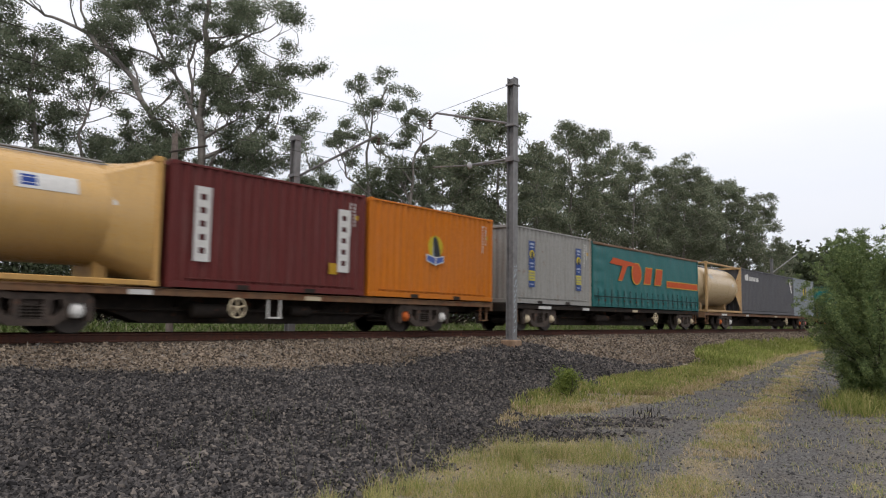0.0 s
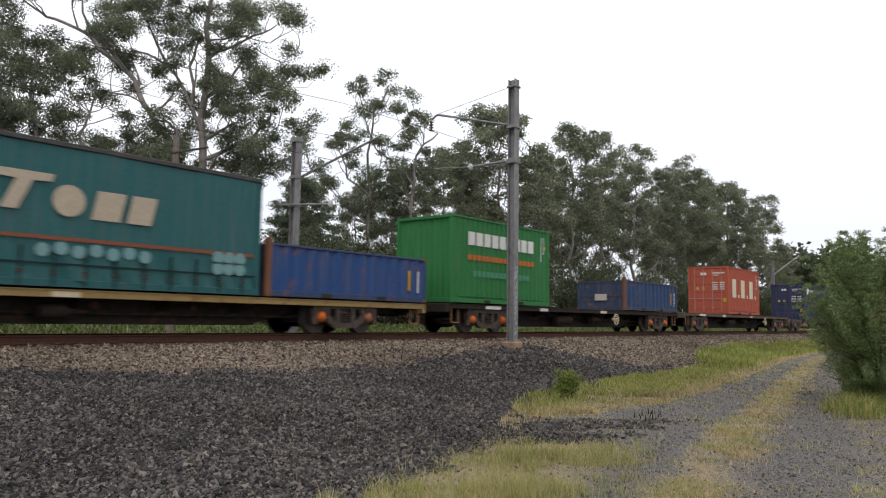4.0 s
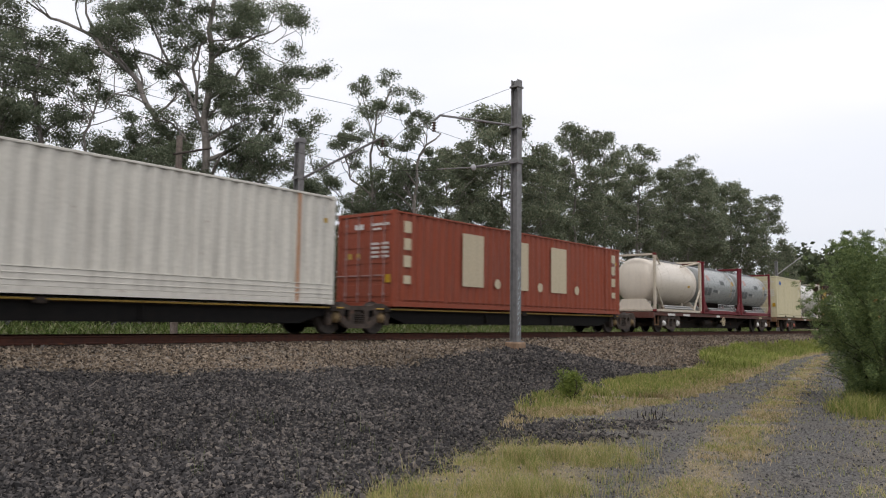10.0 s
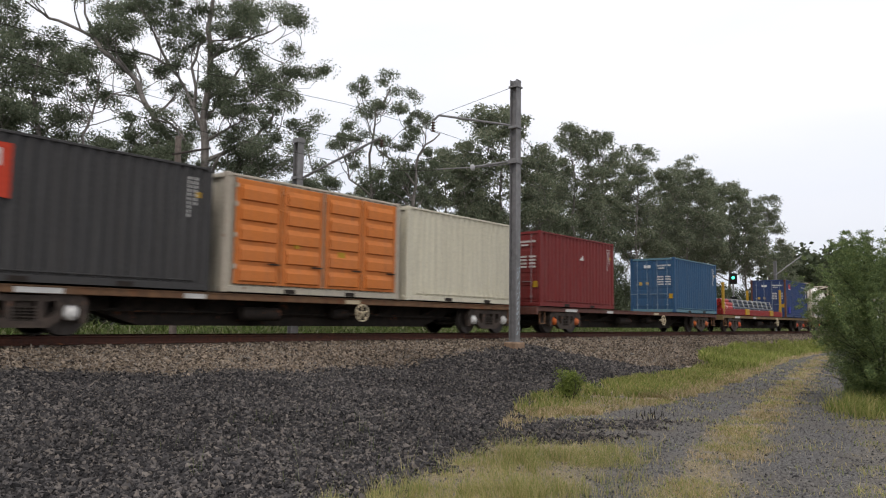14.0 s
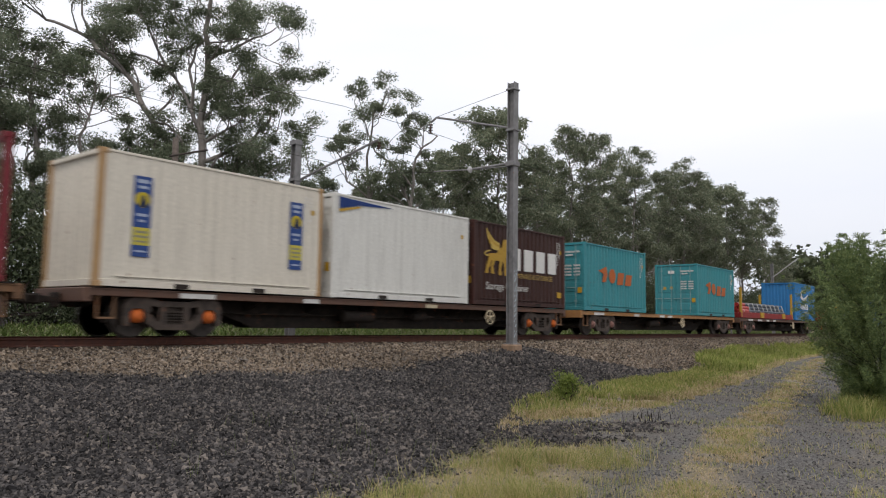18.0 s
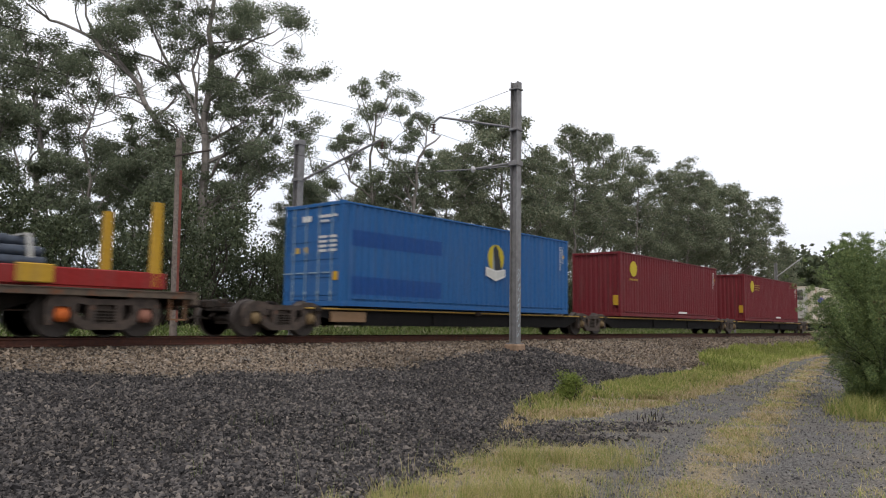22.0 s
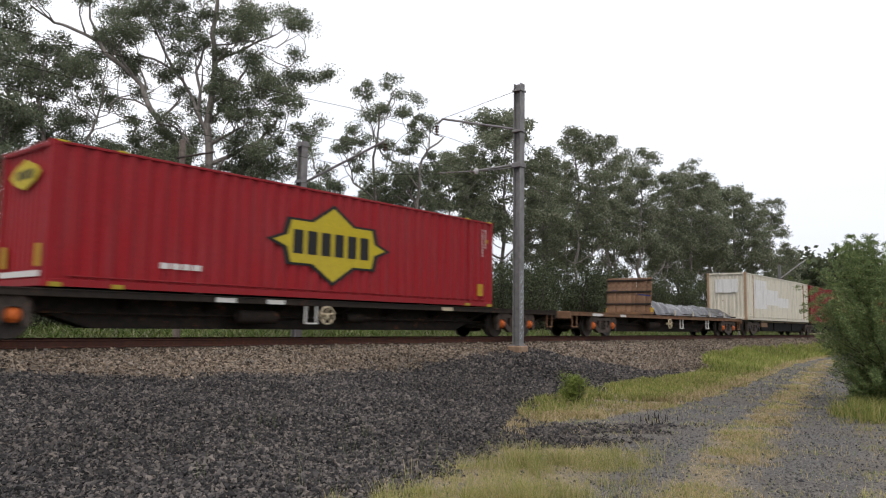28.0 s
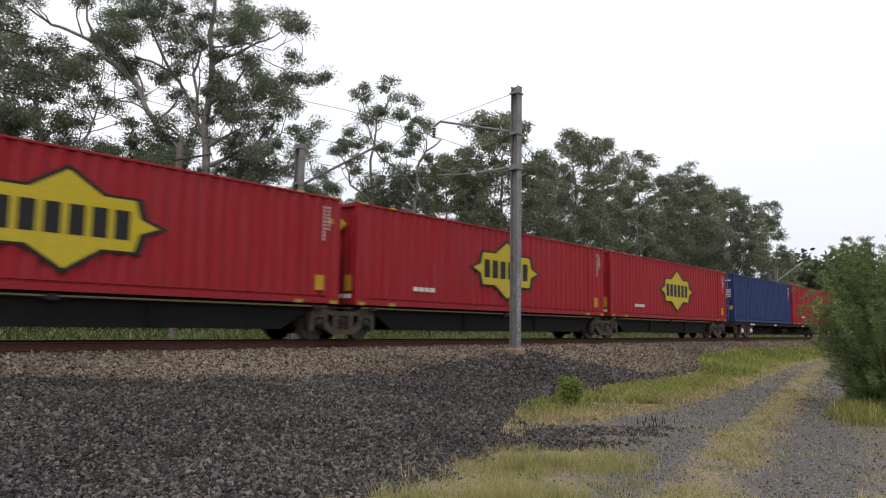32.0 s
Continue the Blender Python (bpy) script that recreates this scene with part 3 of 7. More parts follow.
def bank_grass():
    blades("far_bank_grass", "green grass and weeds on the bank beyond the track", 30000, (4, 110, 21.5, 31), lambda x, y: np.clip(wav(x, y, 0.8, 1.0) + 0.9, 0.2, 1), (0.12, 0.5), M_BANK, 0.012, 25, 1.2)


bank_grass()


# ---- track ----
def make_track():
    prof = [(-0.073, -0.172), (0.073, -0.172), (0.073, -0.160), (0.012, -0.135), (0.012, -0.040), (0.035, -0.028), (0.035, -0.002), (0.028, 0), (-0.028, 0), (-0.035, -0.002), (-0.035, -0.028), (-0.012, -0.040), (-0.012, -0.135), (-0.073, -0.160)]
    track = thing("railway_track", "single track of rusty steel rails on ballast", "track", (0, TC, 0), kind="structure")
    for y in (-0.7525, 0.7525):
        g = Geo().prism([(u + y, w) for u, w in prof], -60, 420, 'X')
        part("rail", g, M_RAIL, track, "rusty brown steel rail")


make_track()


# ---- the train ----
MOVERS = []          # (thing, s, z)
ROLLERS = []         # (wheelset, s of its axle, its pose in the bogie)
WHEEL_R = 0.46


def wheelset_mesh():
    def make():
        g = Geo()
        for side in (-1, 1):
            y = side * 0.72
            g.lathe([(y - 0.065, 0.30), (y - 0.065, 0.44), (y - 0.04, 0.46), (y + 0.05, 0.46), (y + 0.07, 0.44), (y + 0.07, 0.37), (y + 0.03, 0.33), (y + 0.02, 0.17), (y + 0.09, 0.14), (y + 0.09, 0.07)], axis='Y', n=28)
            g.lathe([(side * 0.685, 0.488), (side * 0.655, 0.488)], axis='Y', n=28)
        g.lathe([(-1.0, 0.07), (-0.65, 0.085), (0.65, 0.085), (1.0, 0.07)], axis='Y', n=14)
        # balance holes' bosses, so that the turning shows
        for k in range(4):
            a = math.pi / 2 * k + 0.4
            g.tube((0.25 * math.cos(a), -0.70, 0.25 * math.sin(a)), (0.25 * math.cos(a), -0.765, 0.25 * math.sin(a)), 0.05, 0.04, 8)
        return g.mesh("wheelset", True)
    return cached("wheelset", make)


def cut_plate(name, outline, holes, y0, y1):
    """A thick plate in the x-z plane with holes through it."""
    bm = bmesh.new()
    for loop in (outline, *holes):
        vs = [bm.verts.new((u, y0, w)) for u, w in loop]
        for a, b in zip(vs, vs[1:] + vs[:1]):
            bm.edges.new((a, b))
    bmesh.ops.triangle_fill(bm, use_beauty=True, use_dissolve=False, edges=bm.edges[:])
    more = bmesh.ops.extrude_face_region(bm, geom=bm.faces[:])
    bmesh.ops.translate(bm, vec=(0, y1 - y0, 0), verts=[v for v in more["geom"] if isinstance(v, bmesh.types.BMVert)])
    bmesh.ops.recalc_face_normals(bm, faces=bm.faces[:])
    me = bpy.data.meshes.new(name)
    bm.to_mesh(me)
    bm.free()
    return me


def sideframe_mesh():
    """A cast side frame: arched top bar, jaws round the axle boxes, slanting struts and a spring window."""
    def make():
        half = [(0.40, 0.80), (0.62, 0.87), (0.92, 0.89), (1.10, 0.82), (1.18, 0.70), (1.20, 0.50), (1.17, 0.27), (1.05, 0.26), (1.04, 0.54), (0.98, 0.63), (0.76, 0.63), (0.70, 0.54), (0.68, 0.32), (0.42, 0.17)]
        hole = [(0.36, 0.67), (0.56, 0.70), (0.59, 0.52), (0.46, 0.38), (0.36, 0.34)]
        window = [(-0.21, 0.30), (0.21, 0.30), (0.21, 0.68), (-0.21, 0.68)]
        return cut_plate("sideframe", half + [(-u, w) for u, w in half[::-1]], [hole, [(-u, w) for u, w in hole[::-1]], window], -0.08, 0.08)
    return cached("sideframe", make)


def spring_mesh():
    def make():
        prof = []
        for z in range(5):
            prof += [(0.275 + z * 0.062, 0.07), (0.305 + z * 0.062, 0.088)]
        return Geo().lathe(prof + [(0.585, 0.07)], axis='Z', n=10).mesh("spring", True)
    return cached("spring", make)


def axlebox_mesh():
    return cached("axlebox", lambda: Geo().lathe([(0.10, 0.145), (-0.07, 0.145), (-0.10, 0.13), (-0.105, 0.11), (-0.14, 0.09), (-0.155, 0.05)], axis='Y', n=18).box(-0.17, 0.17, -0.04, 0.08, 0.02, 0.18, 0.03).mesh("axle_box", True))


def bolster_mesh():
    return cached("bolster", lambda: Geo().box(-0.2, 0.2, -1.0, 1.0, 0.50, 0.72, 0.05).box(-0.09, 0.09, -0.85, 0.85, 0.28, 0.40, 0.02).box(-0.9, -0.8, -0.6, 0.6, 0.30, 0.42, 0.02).box(0.8, 0.9, -0.6, 0.6, 0.30, 0.42, 0.02).mesh("bogie"))


def bogie(wagon, wagon_s, s, z, caps):
    """A three-piece freight bogie under a wagon; z is the wagon's own height above the rails."""
    b = part("bogie", bolster_mesh(), M_BOGIE, wagon, at=(s - wagon_s, 0, -z))
    for y in (-1.0, 1.0):
        part("sideframe", sideframe_mesh(), M_BOGIE, b, at=(0, y, 0))
        for x in (-0.18, 0.0, 0.18):
            part("spring", spring_mesh(), M_UNDER, b, at=(x, y, 0))
    for k, x in enumerate((-0.87, 0.87)):
        w = part("wheelset", wheelset_mesh(), M_WHEEL, b)
        w.location = (x, 0, WHEEL_R)
        ROLLERS.append((w, s + x, x))
        part("axle_box", axlebox_mesh(), plain(caps[k]), b, at=(x, -1.0, WHEEL_R))
        a = part("axle_box", axlebox_mesh(), M_BOGIE, b, at=(x, 1.0, WHEEL_R))
        a.rotation_euler = (0, 0, math.pi)
    return b


def handwheel_mesh():
    def make():
        g = Geo()
        n = 20
        for i in range(n):
            a, b = 2 * math.pi * i / n, 2 * math.pi * (i + 1) / n
            g.tube((0.23 * math.cos(a), 0, 0.23 * math.sin(a)), (0.23 * math.cos(b), 0, 0.23 * math.sin(b)), 0.022, n=6, caps=False)
        for k in range(5):
            a = 2 * math.pi * k / 5 + 0.3
            g.tube((0, 0, 0), (0.23 * math.cos(a), 0, 0.23 * math.sin(a)), 0.02, n=6)
        g.tube((0, -0.03, 0), (0, 0.2, 0), 0.05, n=10)
        return g.mesh("handbrake_wheel", True)
    return cached("handwheel", make)


def coupler_mesh():
    return cached("coupler", lambda: Geo().box(-0.55, 0.1, -0.07, 0.07, 0.72, 0.86, 0.02).box(-0.78, -0.5, -0.14, 0.14, 0.68, 0.90, 0.04).box(-0.86, -0.74, -0.03, 0.13, 0.70, 0.88, 0.03).box(-0.25, -0.15, -0.16, 0.16, 0.62, 0.94, 0.02).tube((-0.1, 0.3, 0.7), (-0.45, 0.24, 0.42), 0.022, n=6).tube((-0.45, 0.24, 0.42), (-0.8, 0.2, 0.5), 0.022, n=6).mesh("coupler"))


def step_mesh():
    return cached("step", lambda: Geo().box(-0.20, -0.16, -0.02, 0.02, -0.45, 0.0).box(0.16, 0.20, -0.02, 0.02, -0.45, 0.0).box(-0.20, 0.20, -0.05, 0.02, -0.47, -0.43).mesh("step"))


def flat_wagon(start, end, bogies, deck, sill=M_BROWNSILL, caps=(ORANGE, ORANGE), caps2=None, wheel_at=0.72, steps=(), plates=(0.12, 0.3, 0.55), fish=True, label="skeletal container flat wagon with rusty brown side sills"):
    """Container flat: side sills, deep centre sill, cross-bearers, end sills, couplers, brake gear, two bogies. Its origin is on the deck."""
    L = end - start
    z = deck
    w = thing("flat_wagon", label, "wagon", group="wagons of the freight train")
    MOVERS.append((w, start, z))
    for y in (-1.16, 1.04):
        part("side_sill", Geo().box(0.3, L - 0.3, y, y + 0.10, -0.19, -0.05, 0.01).box(0.3, L - 0.3, y - 0.02, y + 0.12, -0.055, -0.03), sill, w)
    a, b = bogies[0] - start, bogies[1] - start
    zl = 0.24 - z
    prof = [(0.3, -0.06), (0.3, -0.36), (a + 1.3, -0.36), (a + 2.6, zl), (b - 2.6, zl), (b - 1.3, -0.36), (L - 0.3, -0.36), (L - 0.3, -0.06)] if fish else [(0.3, -0.06), (0.3, -0.45), (L - 0.3, -0.45), (L - 0.3, -0.06)]
    part("centre_sill", Geo().prism(prof, -0.32, -0.28).prism(prof, 0.28, 0.32).box(a + 2.6, b - 2.6, -0.42, 0.42, zl - 0.02, zl + 0.01), M_UNDER, w)
    cb = cached("bearer", lambda: Geo().prism([(-1.04, -0.06), (1.04, -0.06), (1.04, -0.20), (0.32, -0.42), (-0.32, -0.42), (-1.04, -0.20)], -0.06, 0.06, 'X').mesh("cross_bearer"))
    n = int((L - 1.2) / 2.0)
    for i in range(n + 1):
        part("cross_bearer", cb, M_UNDER, w, at=(0.6 + (L - 1.2) * i / n, 0, 0))
    part("deck_plate", Geo().box(0.25, L - 0.25, -1.05, 1.05, -0.06, -0.035), M_DECK, w)
    for x in (0.22, L - 0.38):
        part("end_sill", Geo().box(x, x + 0.16, -1.16, 1.16, -0.32, -0.02, 0.02), sill, w)
    for x, turn in ((0.35, 0), (L - 0.35, math.pi)):
        c = part("coupler", coupler_mesh(), M_UNDER, w, at=(x, 0, -z))
        c.rotation_euler = (0, 0, turn)
        for y in (-1.1,):
            part("step", step_mesh(), M_BROWNSILL, w, at=(x + (0.35 if turn == 0 else -0.35), y, -0.19))
    h = part("handbrake_wheel", handwheel_mesh(), plain(CREAMY), w, "cream painted handbrake wheel", at=(L * wheel_at, -1.22, -0.42))
    part("air_tank", Geo().lathe([(-0.6, 0.05), (-0.55, 0.17), (0.55, 0.17), (0.6, 0.05)], n=14), M_UNDER, w, smooth=True, at=(L * 0.42, -0.75, -0.5))
    part("brake_cylinder", Geo().lathe([(-0.3, 0.12), (-0.05, 0.15), (0.25, 0.15), (0.28, 0.05), (0.7, 0.03)], n=14), M_UNDER, w, smooth=True, at=(L * 0.56, -0.7, -0.46))
    part("brake_rod", Geo().tube((a + 1.2, -0.5, -0.48), (b - 1.2, -0.5, -0.5), 0.022, n=6), M_UNDER, w)
    for f in plates:
        part("stencil_plate", Geo().box(L * f, L * f + (0.55 if f > 0.2 else 0.9), -1.168, -1.158, -0.18, -0.07), plain(WHITE if f < 0.5 else CREAMY), w, "pale painted stencil patch")
    for f in steps:
        part("step", step_mesh(), plain(WHITE), w, "white painted shunter's step", at=(L * f, -1.12, -0.19))
    pad = cached("pad", lambda: Geo().box(-0.12, 0.12, -1.20, -0.95, -0.03, 0.0, 0.006).mesh("container_pad"))
    for i in range(4):
        part("container_pad", pad, M_UNDER, w, at=(0.5 + (L - 1.0) * i / 3, 0, 0))
    for k, s in enumerate(bogies):
        bogie(w, start, s, z, (caps2 if k and caps2 else caps))
    return w


def pack_wagon(start, end, units, bogies, deck, label, stripe=(0.52, 0.33, 0.07), caps=((0.22, 0.15, 0.07), (0.22, 0.15, 0.07)), block=None):
    """An articulated set: low platforms that share bogies between them. Its origin is on the deck."""
    w = thing("articulated_wagon", label, "wagon", group="wagons of the freight train")
    MOVERS.append((w, start, deck))
    zl = 0.30 - deck
    for i in range(len(bogies) - 1):
        a, b = bogies[i] - start + 0.15, bogies[i + 1] - start - 0.15
        prof = [(a, -0.10), (a, -0.30), (a + 1.25, -0.30), (a + 1.9, zl), (b - 1.9, zl), (b - 1.25, -0.30), (b, -0.30), (b, -0.10)]
        for y in (-0.98, 0.94):
            part("platform_side", Geo().prism(prof, y, y + 0.04), M_SOOT, w, "black sooty platform side")
        part("platform_floor", Geo().box(a + 1.9, b - 1.9, -0.94, 0.94, zl, zl + 0.03).box(a, b, -1.0, 1.0, -0.12, -0.09), M_UNDER, w)
        for y in (-1.14, 1.08):
            part("deck_stripe", Geo().box(a + 0.5, b - 0.5, y, y + 0.06, -0.095, -0.05, 0.01), plain(stripe), w, "yellow painted deck edge")
        for x in (a + 0.9, (a + b) / 2, b - 0.9):
            part("lashing_lug", Geo().box(x - 0.12, x + 0.12, -1.19, -1.1, -0.17, -0.03, 0.02), M_UNDER, w)
        for x in (-2.2, 2.1):
            part("rib", Geo().box((a + b) / 2 + x, (a + b) / 2 + x + 0.1, -1.05, -0.98, zl + 0.05, -0.12), M_SOOT, w)
    part("stencil_plate", Geo().box(bogies[0] - start + 1.6, bogies[0] - start + 2.9, -1.06, -1.0, -0.42, -0.14), plain((0.36, 0.22, 0.12)), w, "brown stencilled board")
    for x, turn in ((bogies[0] - start - 0.9, 0), (bogies[-1] - start + 0.9, math.pi)):
        part("end_platform", Geo().box(x - 0.3, x + 0.3, -0.6, 0.6, -0.2, -0.1, 0.02), M_UNDER, w)
        c = part("coupler", coupler_mesh(), M_UNDER, w, at=(x, 0, -deck))
        c.rotation_euler = (0, 0, turn)
    for s in bogies:
        bogie(w, start, s, deck, caps)
    return w


# ---- containers ----
def corrugated(L, H, pitch=0.278, depth=0.034, edge=0.0, z0=0.0, rib=(0.27, 0.5, 0.77)):
    """Trapezoid corrugation along x between 0 and L, outer ridges at y = 0; rib: where each ridge ends and its groove begins and ends."""
    def make():
        n = max(2, round((L - 2 * edge) / pitch))
        p = (L - 2 * edge) / n
        xs = [(0, 0)] if edge else []
        for i in range(n):
            x = edge + i * p
            xs += [(x, 0), (x + rib[0] * p, 0), (x + rib[1] * p, depth), (x + rib[2] * p, depth)]
        xs += [(L - edge, 0)] + ([(L, 0)] if edge else [])
        g = Geo()
        v = [(x, y, z0) for x, y in xs] + [(x, y, z0 + H) for x, y in xs]
        k = len(xs)
        g.add(v, [(i, i + 1, k + i + 1, k + i) for i in range(k - 1)])
        return g.mesh("corrugated_panel")
    return cached(("corr", round(L, 3), round(H, 3), pitch, depth, edge, z0, rib), make)


def castings(c, L, H, material):
    cs = cached("casting", lambda: Geo().box(0, 0.178, 0, 0.162, 0, 0.118, 0.012).mesh("corner_casting"))
    for x in (-0.004, L - 0.174):
        for y in (-1.223, 1.061):
            for z in (0, H - 0.116):
                part("corner_casting", cs, material, c, at=(x, y, z))


def frame_parts(c, L, H, m, mp, half=False):
    for x in (0, L - 0.13):
        for y in (-1.219, 1.089):
            part("corner_post", cached(("post", round(H, 2)), lambda: Geo().box(0, 0.13, 0, 0.13, 0.1, H - 0.1, 0.015).mesh("corner_post")), mp, c, at=(x, y, 0))
    for y in (-1.219, 1.159):
        part("top_rail", cached(("trail", round(L, 2)), lambda: Geo().box(0.13, L - 0.13, 0, 0.06, -0.075, -0.015, 0.01).mesh("top_rail")), m, c, at=(0, y, H))
        part("bottom_rail", cached(("brail", round(L, 2)), lambda: Geo().box(0.13, L - 0.13, 0, 0.05, 0.015, 0.16, 0.008).box(0.13, L - 0.13, -0.002, 0.08, 0.015, 0.035).mesh("bottom_rail")), m, c, at=(0, y, 0))
    for x in (0.004, L - 0.084):
        part("end_sill", Geo().box(x, x + 0.08, -1.09, 1.09, 0.012, 0.16, 0.01), m, c)
        if not half:
            part("end_header", Geo().box(x, x + 0.08, -1.09, 1.09, H - 0.115, H - 0.012, 0.01), m, c)
    part("floor_frame", Geo().box(0.1, L - 0.1, -1.13, 1.13, 0.05, 0.15), M_UNDER, c)


def fork_pockets(c, L):
    for x in (L / 2 - 1.22, L / 2 + 0.86):
        part("fork_pocket", Geo().box(x, x + 0.36, -1.224, -1.18, 0.02, 0.125), M_UNDER, c, "dark forklift pocket opening")


def doors(c, H, m, bars):
    hh = H - 0.30
    for k, y in enumerate((-1.085, 0.005)):
        d = part("door", Geo().box(0.035, 0.075, y, y + 1.08, 0.17, 0.17 + hh, 0.01), m, c)
        for j in range(5):
            z = 0.30 + j * (hh - 0.1) / 5
            part("door_panel", Geo().box(0.018, 0.037, y + 0.08, y + 1.0, z, z + (hh - 0.1) / 5 - 0.13, 0.012), m, d)
        for x in (0.27, 0.81):
            part("locking_bar", Geo().tube((0.005, y + x, 0.13), (0.005, y + x, H - 0.1), 0.02, n=8), bars, d, "thin vertical door locking bar")
            for z in (0.35, H / 2, H - 0.4):
                part("bar_bracket", cached("bracket", lambda: Geo().box(-0.012, 0.03, -0.05, 0.05, 0, 0.07).mesh("bar_bracket")), bars, d, at=(0, y + x, z))
            part("door_handle", Geo().box(-0.012, 0.006, y + x - 0.02, y + x + 0.42, 0.92, 0.96, 0.006), bars, d)
        for j in range(4):
            yy = y + (0.0 if k == 0 else 1.04)
            part("hinge", Geo().box(0.0, 0.05, yy - 0.01, yy + 0.05, 0.4 + j * (H - 0.9) / 3, 0.52 + j * (H - 0.9) / 3), m, d)


def decal(c, name, polys, m, label="", face="side", off=0.0):
    """Flat painted shapes: u from the left end (or from the near edge, on an end wall), w up from the base."""
    if name == "code_panel" and len(polys) > 1:
        g = Geo()
        for p in polys:
            flat_shape(g, p, face, off)
        ob = part(name, g, m, c, label)
        ob["kind"] = "stuff"
        return ob
    for k, p in enumerate(polys):
        ob = part(name, flat_shape(Geo(), p, face, off), m, c, label)
    return ob


def flat_shape(g, p, face, off):
    if face == "side":
        return g.prism(p, -1.2215 - off, -1.2165 - off)
    return g.prism([(-1.219 + u, w) for u, w in p], -0.006 - off, 0.012 - off, 'X')


def rect(u0, w0, u1, w1, sl=0.0):
    return [(u0, w0), (u1, w0), (u1 + sl, w1), (u0 + sl, w1)]


def blocks(u, w, width, height_, n, gap=0.2, sl=0.0):
    """A row of n plain blocks of the size of a lettered word."""
    p = width / n
    return [rect(u + i * p, w, u + i * p + p * (1 - gap), w + height_, sl) for i in range(n)]


def bars(u, w, width, height_, n, gap=0.45):
    p = height_ / n
    return [rect(u, w + i * p, u + width * (1 if i % 3 else 0.8), w + i * p + p * (1 - gap)) for i in range(n)]


def round_shape(u, w, r, n=20, sq=1.0):
    return [(u + r * math.cos(2 * math.pi * i / n), w + r * sq * math.sin(2 * math.pi * i / n)) for i in range(n)]


def codes(c, L, H, m=None, end=False):
    """Number and weight panels, as plain bars."""
    m = m or plain(WHITE)
    decal(c, "code_panel", [rect(L - 0.62 + i * 0.16, H - 0.36 - j * 0.095, L - 0.575 + i * 0.16, H - 0.29 - j * 0.095) for i in range(2) for j in range(10 - 3 * i)], m, "vertical rows of small pale marks")
    decal(c, "hazard_label", [rect(L - 0.42, H - 0.75, L - 0.30, H - 0.62)], plain(YELLOW), "small yellow label")
    if end:
        rows = blocks(0.22, H - 0.44, 0.74, 0.075, 9, 0.35) + blocks(0.55, H - 0.57, 0.34, 0.065, 4, 0.35)
        for k in range(4):
            rows += blocks(0.22, H - 1.02 - 0.13 * k, 0.30, 0.07, 3, 0.25) + blocks(0.62, H - 1.02 - 0.13 * k, 0.34, 0.07, 4, 0.3)
        decal(c, "code_panel", rows, m, "rows of small pale marks on the door", "end")
        decal(c, "code_panel", [rect(1.30, H - 0.52, 1.66, H - 0.36)], m, "pale mark on the other door", "end")
        decal(c, "hazard_label", [rect(0.12, 0.72, 0.32, 0.96)], plain(YELLOW), "small yellow label", "end")
        decal(c, "hazard_label", [rect(1.42, H - 1.42, 1.56, H - 1.25), rect(1.78, H - 1.42, 1.94, H - 1.25)], plain((0.66, 0.44, 0.10)), "small yellow labels", "end")


def box_container(s, L, H, deck, colour, label, end="door", rust=0.0, streak=0.3, posts=None, barc=None, pockets=None, smooth_side=False, pitch=0.278, code=True, rail=None, panel_edge=0.0, skirt=False, rib=(0.27, 0.5, 0.77)):
    m = paint(colour, streak, rust)
    mp = paint(posts, streak, max(rust, 0.45)) if posts else m
    c = thing("shipping_container", label, "container", group="containers on the train")
    MOVERS.append((c, s, deck))
    frame_parts(c, L, H, rail and paint(rail, streak, rust) or m, mp)
    castings(c, L, H, mp)
    ln, hn = L - 0.26, H - 0.235
    for y, flip in ((-1.207, 1), (1.207, -1)):
        sp = part("side_panel", corrugated(ln, hn, pitch, 0.012 if smooth_side else 0.05, panel_edge, rib=rib), m, c, at=(0.13, y, 0.16))
        sp.scale = (1, flip, 1)
    if skirt:
        part("skirt_panel", Geo().box(0.13, L - 0.13, -1.2205, -1.19, 0.16, 0.52, 0.006), m, c, "flat lower side panel")
        for z in (0.27, 0.40, 0.52):
            part("ledge", Geo().box(0.13, L - 0.13, -1.232, -1.19, z, z + 0.02, 0.004), m, c)
    else:
        part("lower_lip", Geo().box(0.42, L - 0.42, -1.235, -1.19, 0.215, 0.24, 0.004), rail and paint(rail, streak, rust) or m, c)
    if L > 14:
        for x in (1.22, L - 1.30):
            part("mid_post", Geo().box(x, x + 0.08, -1.2212, -1.16, 0.16, H - 0.08, 0.01), m, c)
    roof = part("roof_panel", cached(("roof", round(L, 2)), lambda: Geo().box(0.05, L - 0.05, -1.16, 1.16, -0.05, -0.02).mesh("roof_panel")), m, c, at=(0, 0, H))
    ew = corrugated(2.18, H - 0.27, 0.25, 0.04)
    for x, show in ((0.06, end != "door"), (L - 0.06, True)):
        if show:
            ep = part("end_panel", ew, m, c, at=(x, 1.09 if x < 1 else -1.09, 0.16))
            ep.rotation_euler = (0, 0, -math.pi / 2 if x < 1 else math.pi / 2)
    if end == "door":
        doors(c, H, m, paint(barc or tuple(v * 0.5 + 0.2 for v in colour), streak, rust))
    if pockets if pockets is not None else L < 7:
        fork_pockets(c, L)
    if code:
        codes(c, L, H, end=(end == "door"))
    return c


def fresh_patch(c, L, pitch, k0, k1, z0, z1, m, label, depth=0.05):
    """A patch of newer paint that follows the corrugated side, from rib k0 to rib k1."""
    ln = L - 0.26
    p = ln / round(ln / pitch)
    part("patch", corrugated((k1 - k0) * p, z1 - z0, p, depth), m, c, label, at=(0.13 + k0 * p, -1.2115, z0))


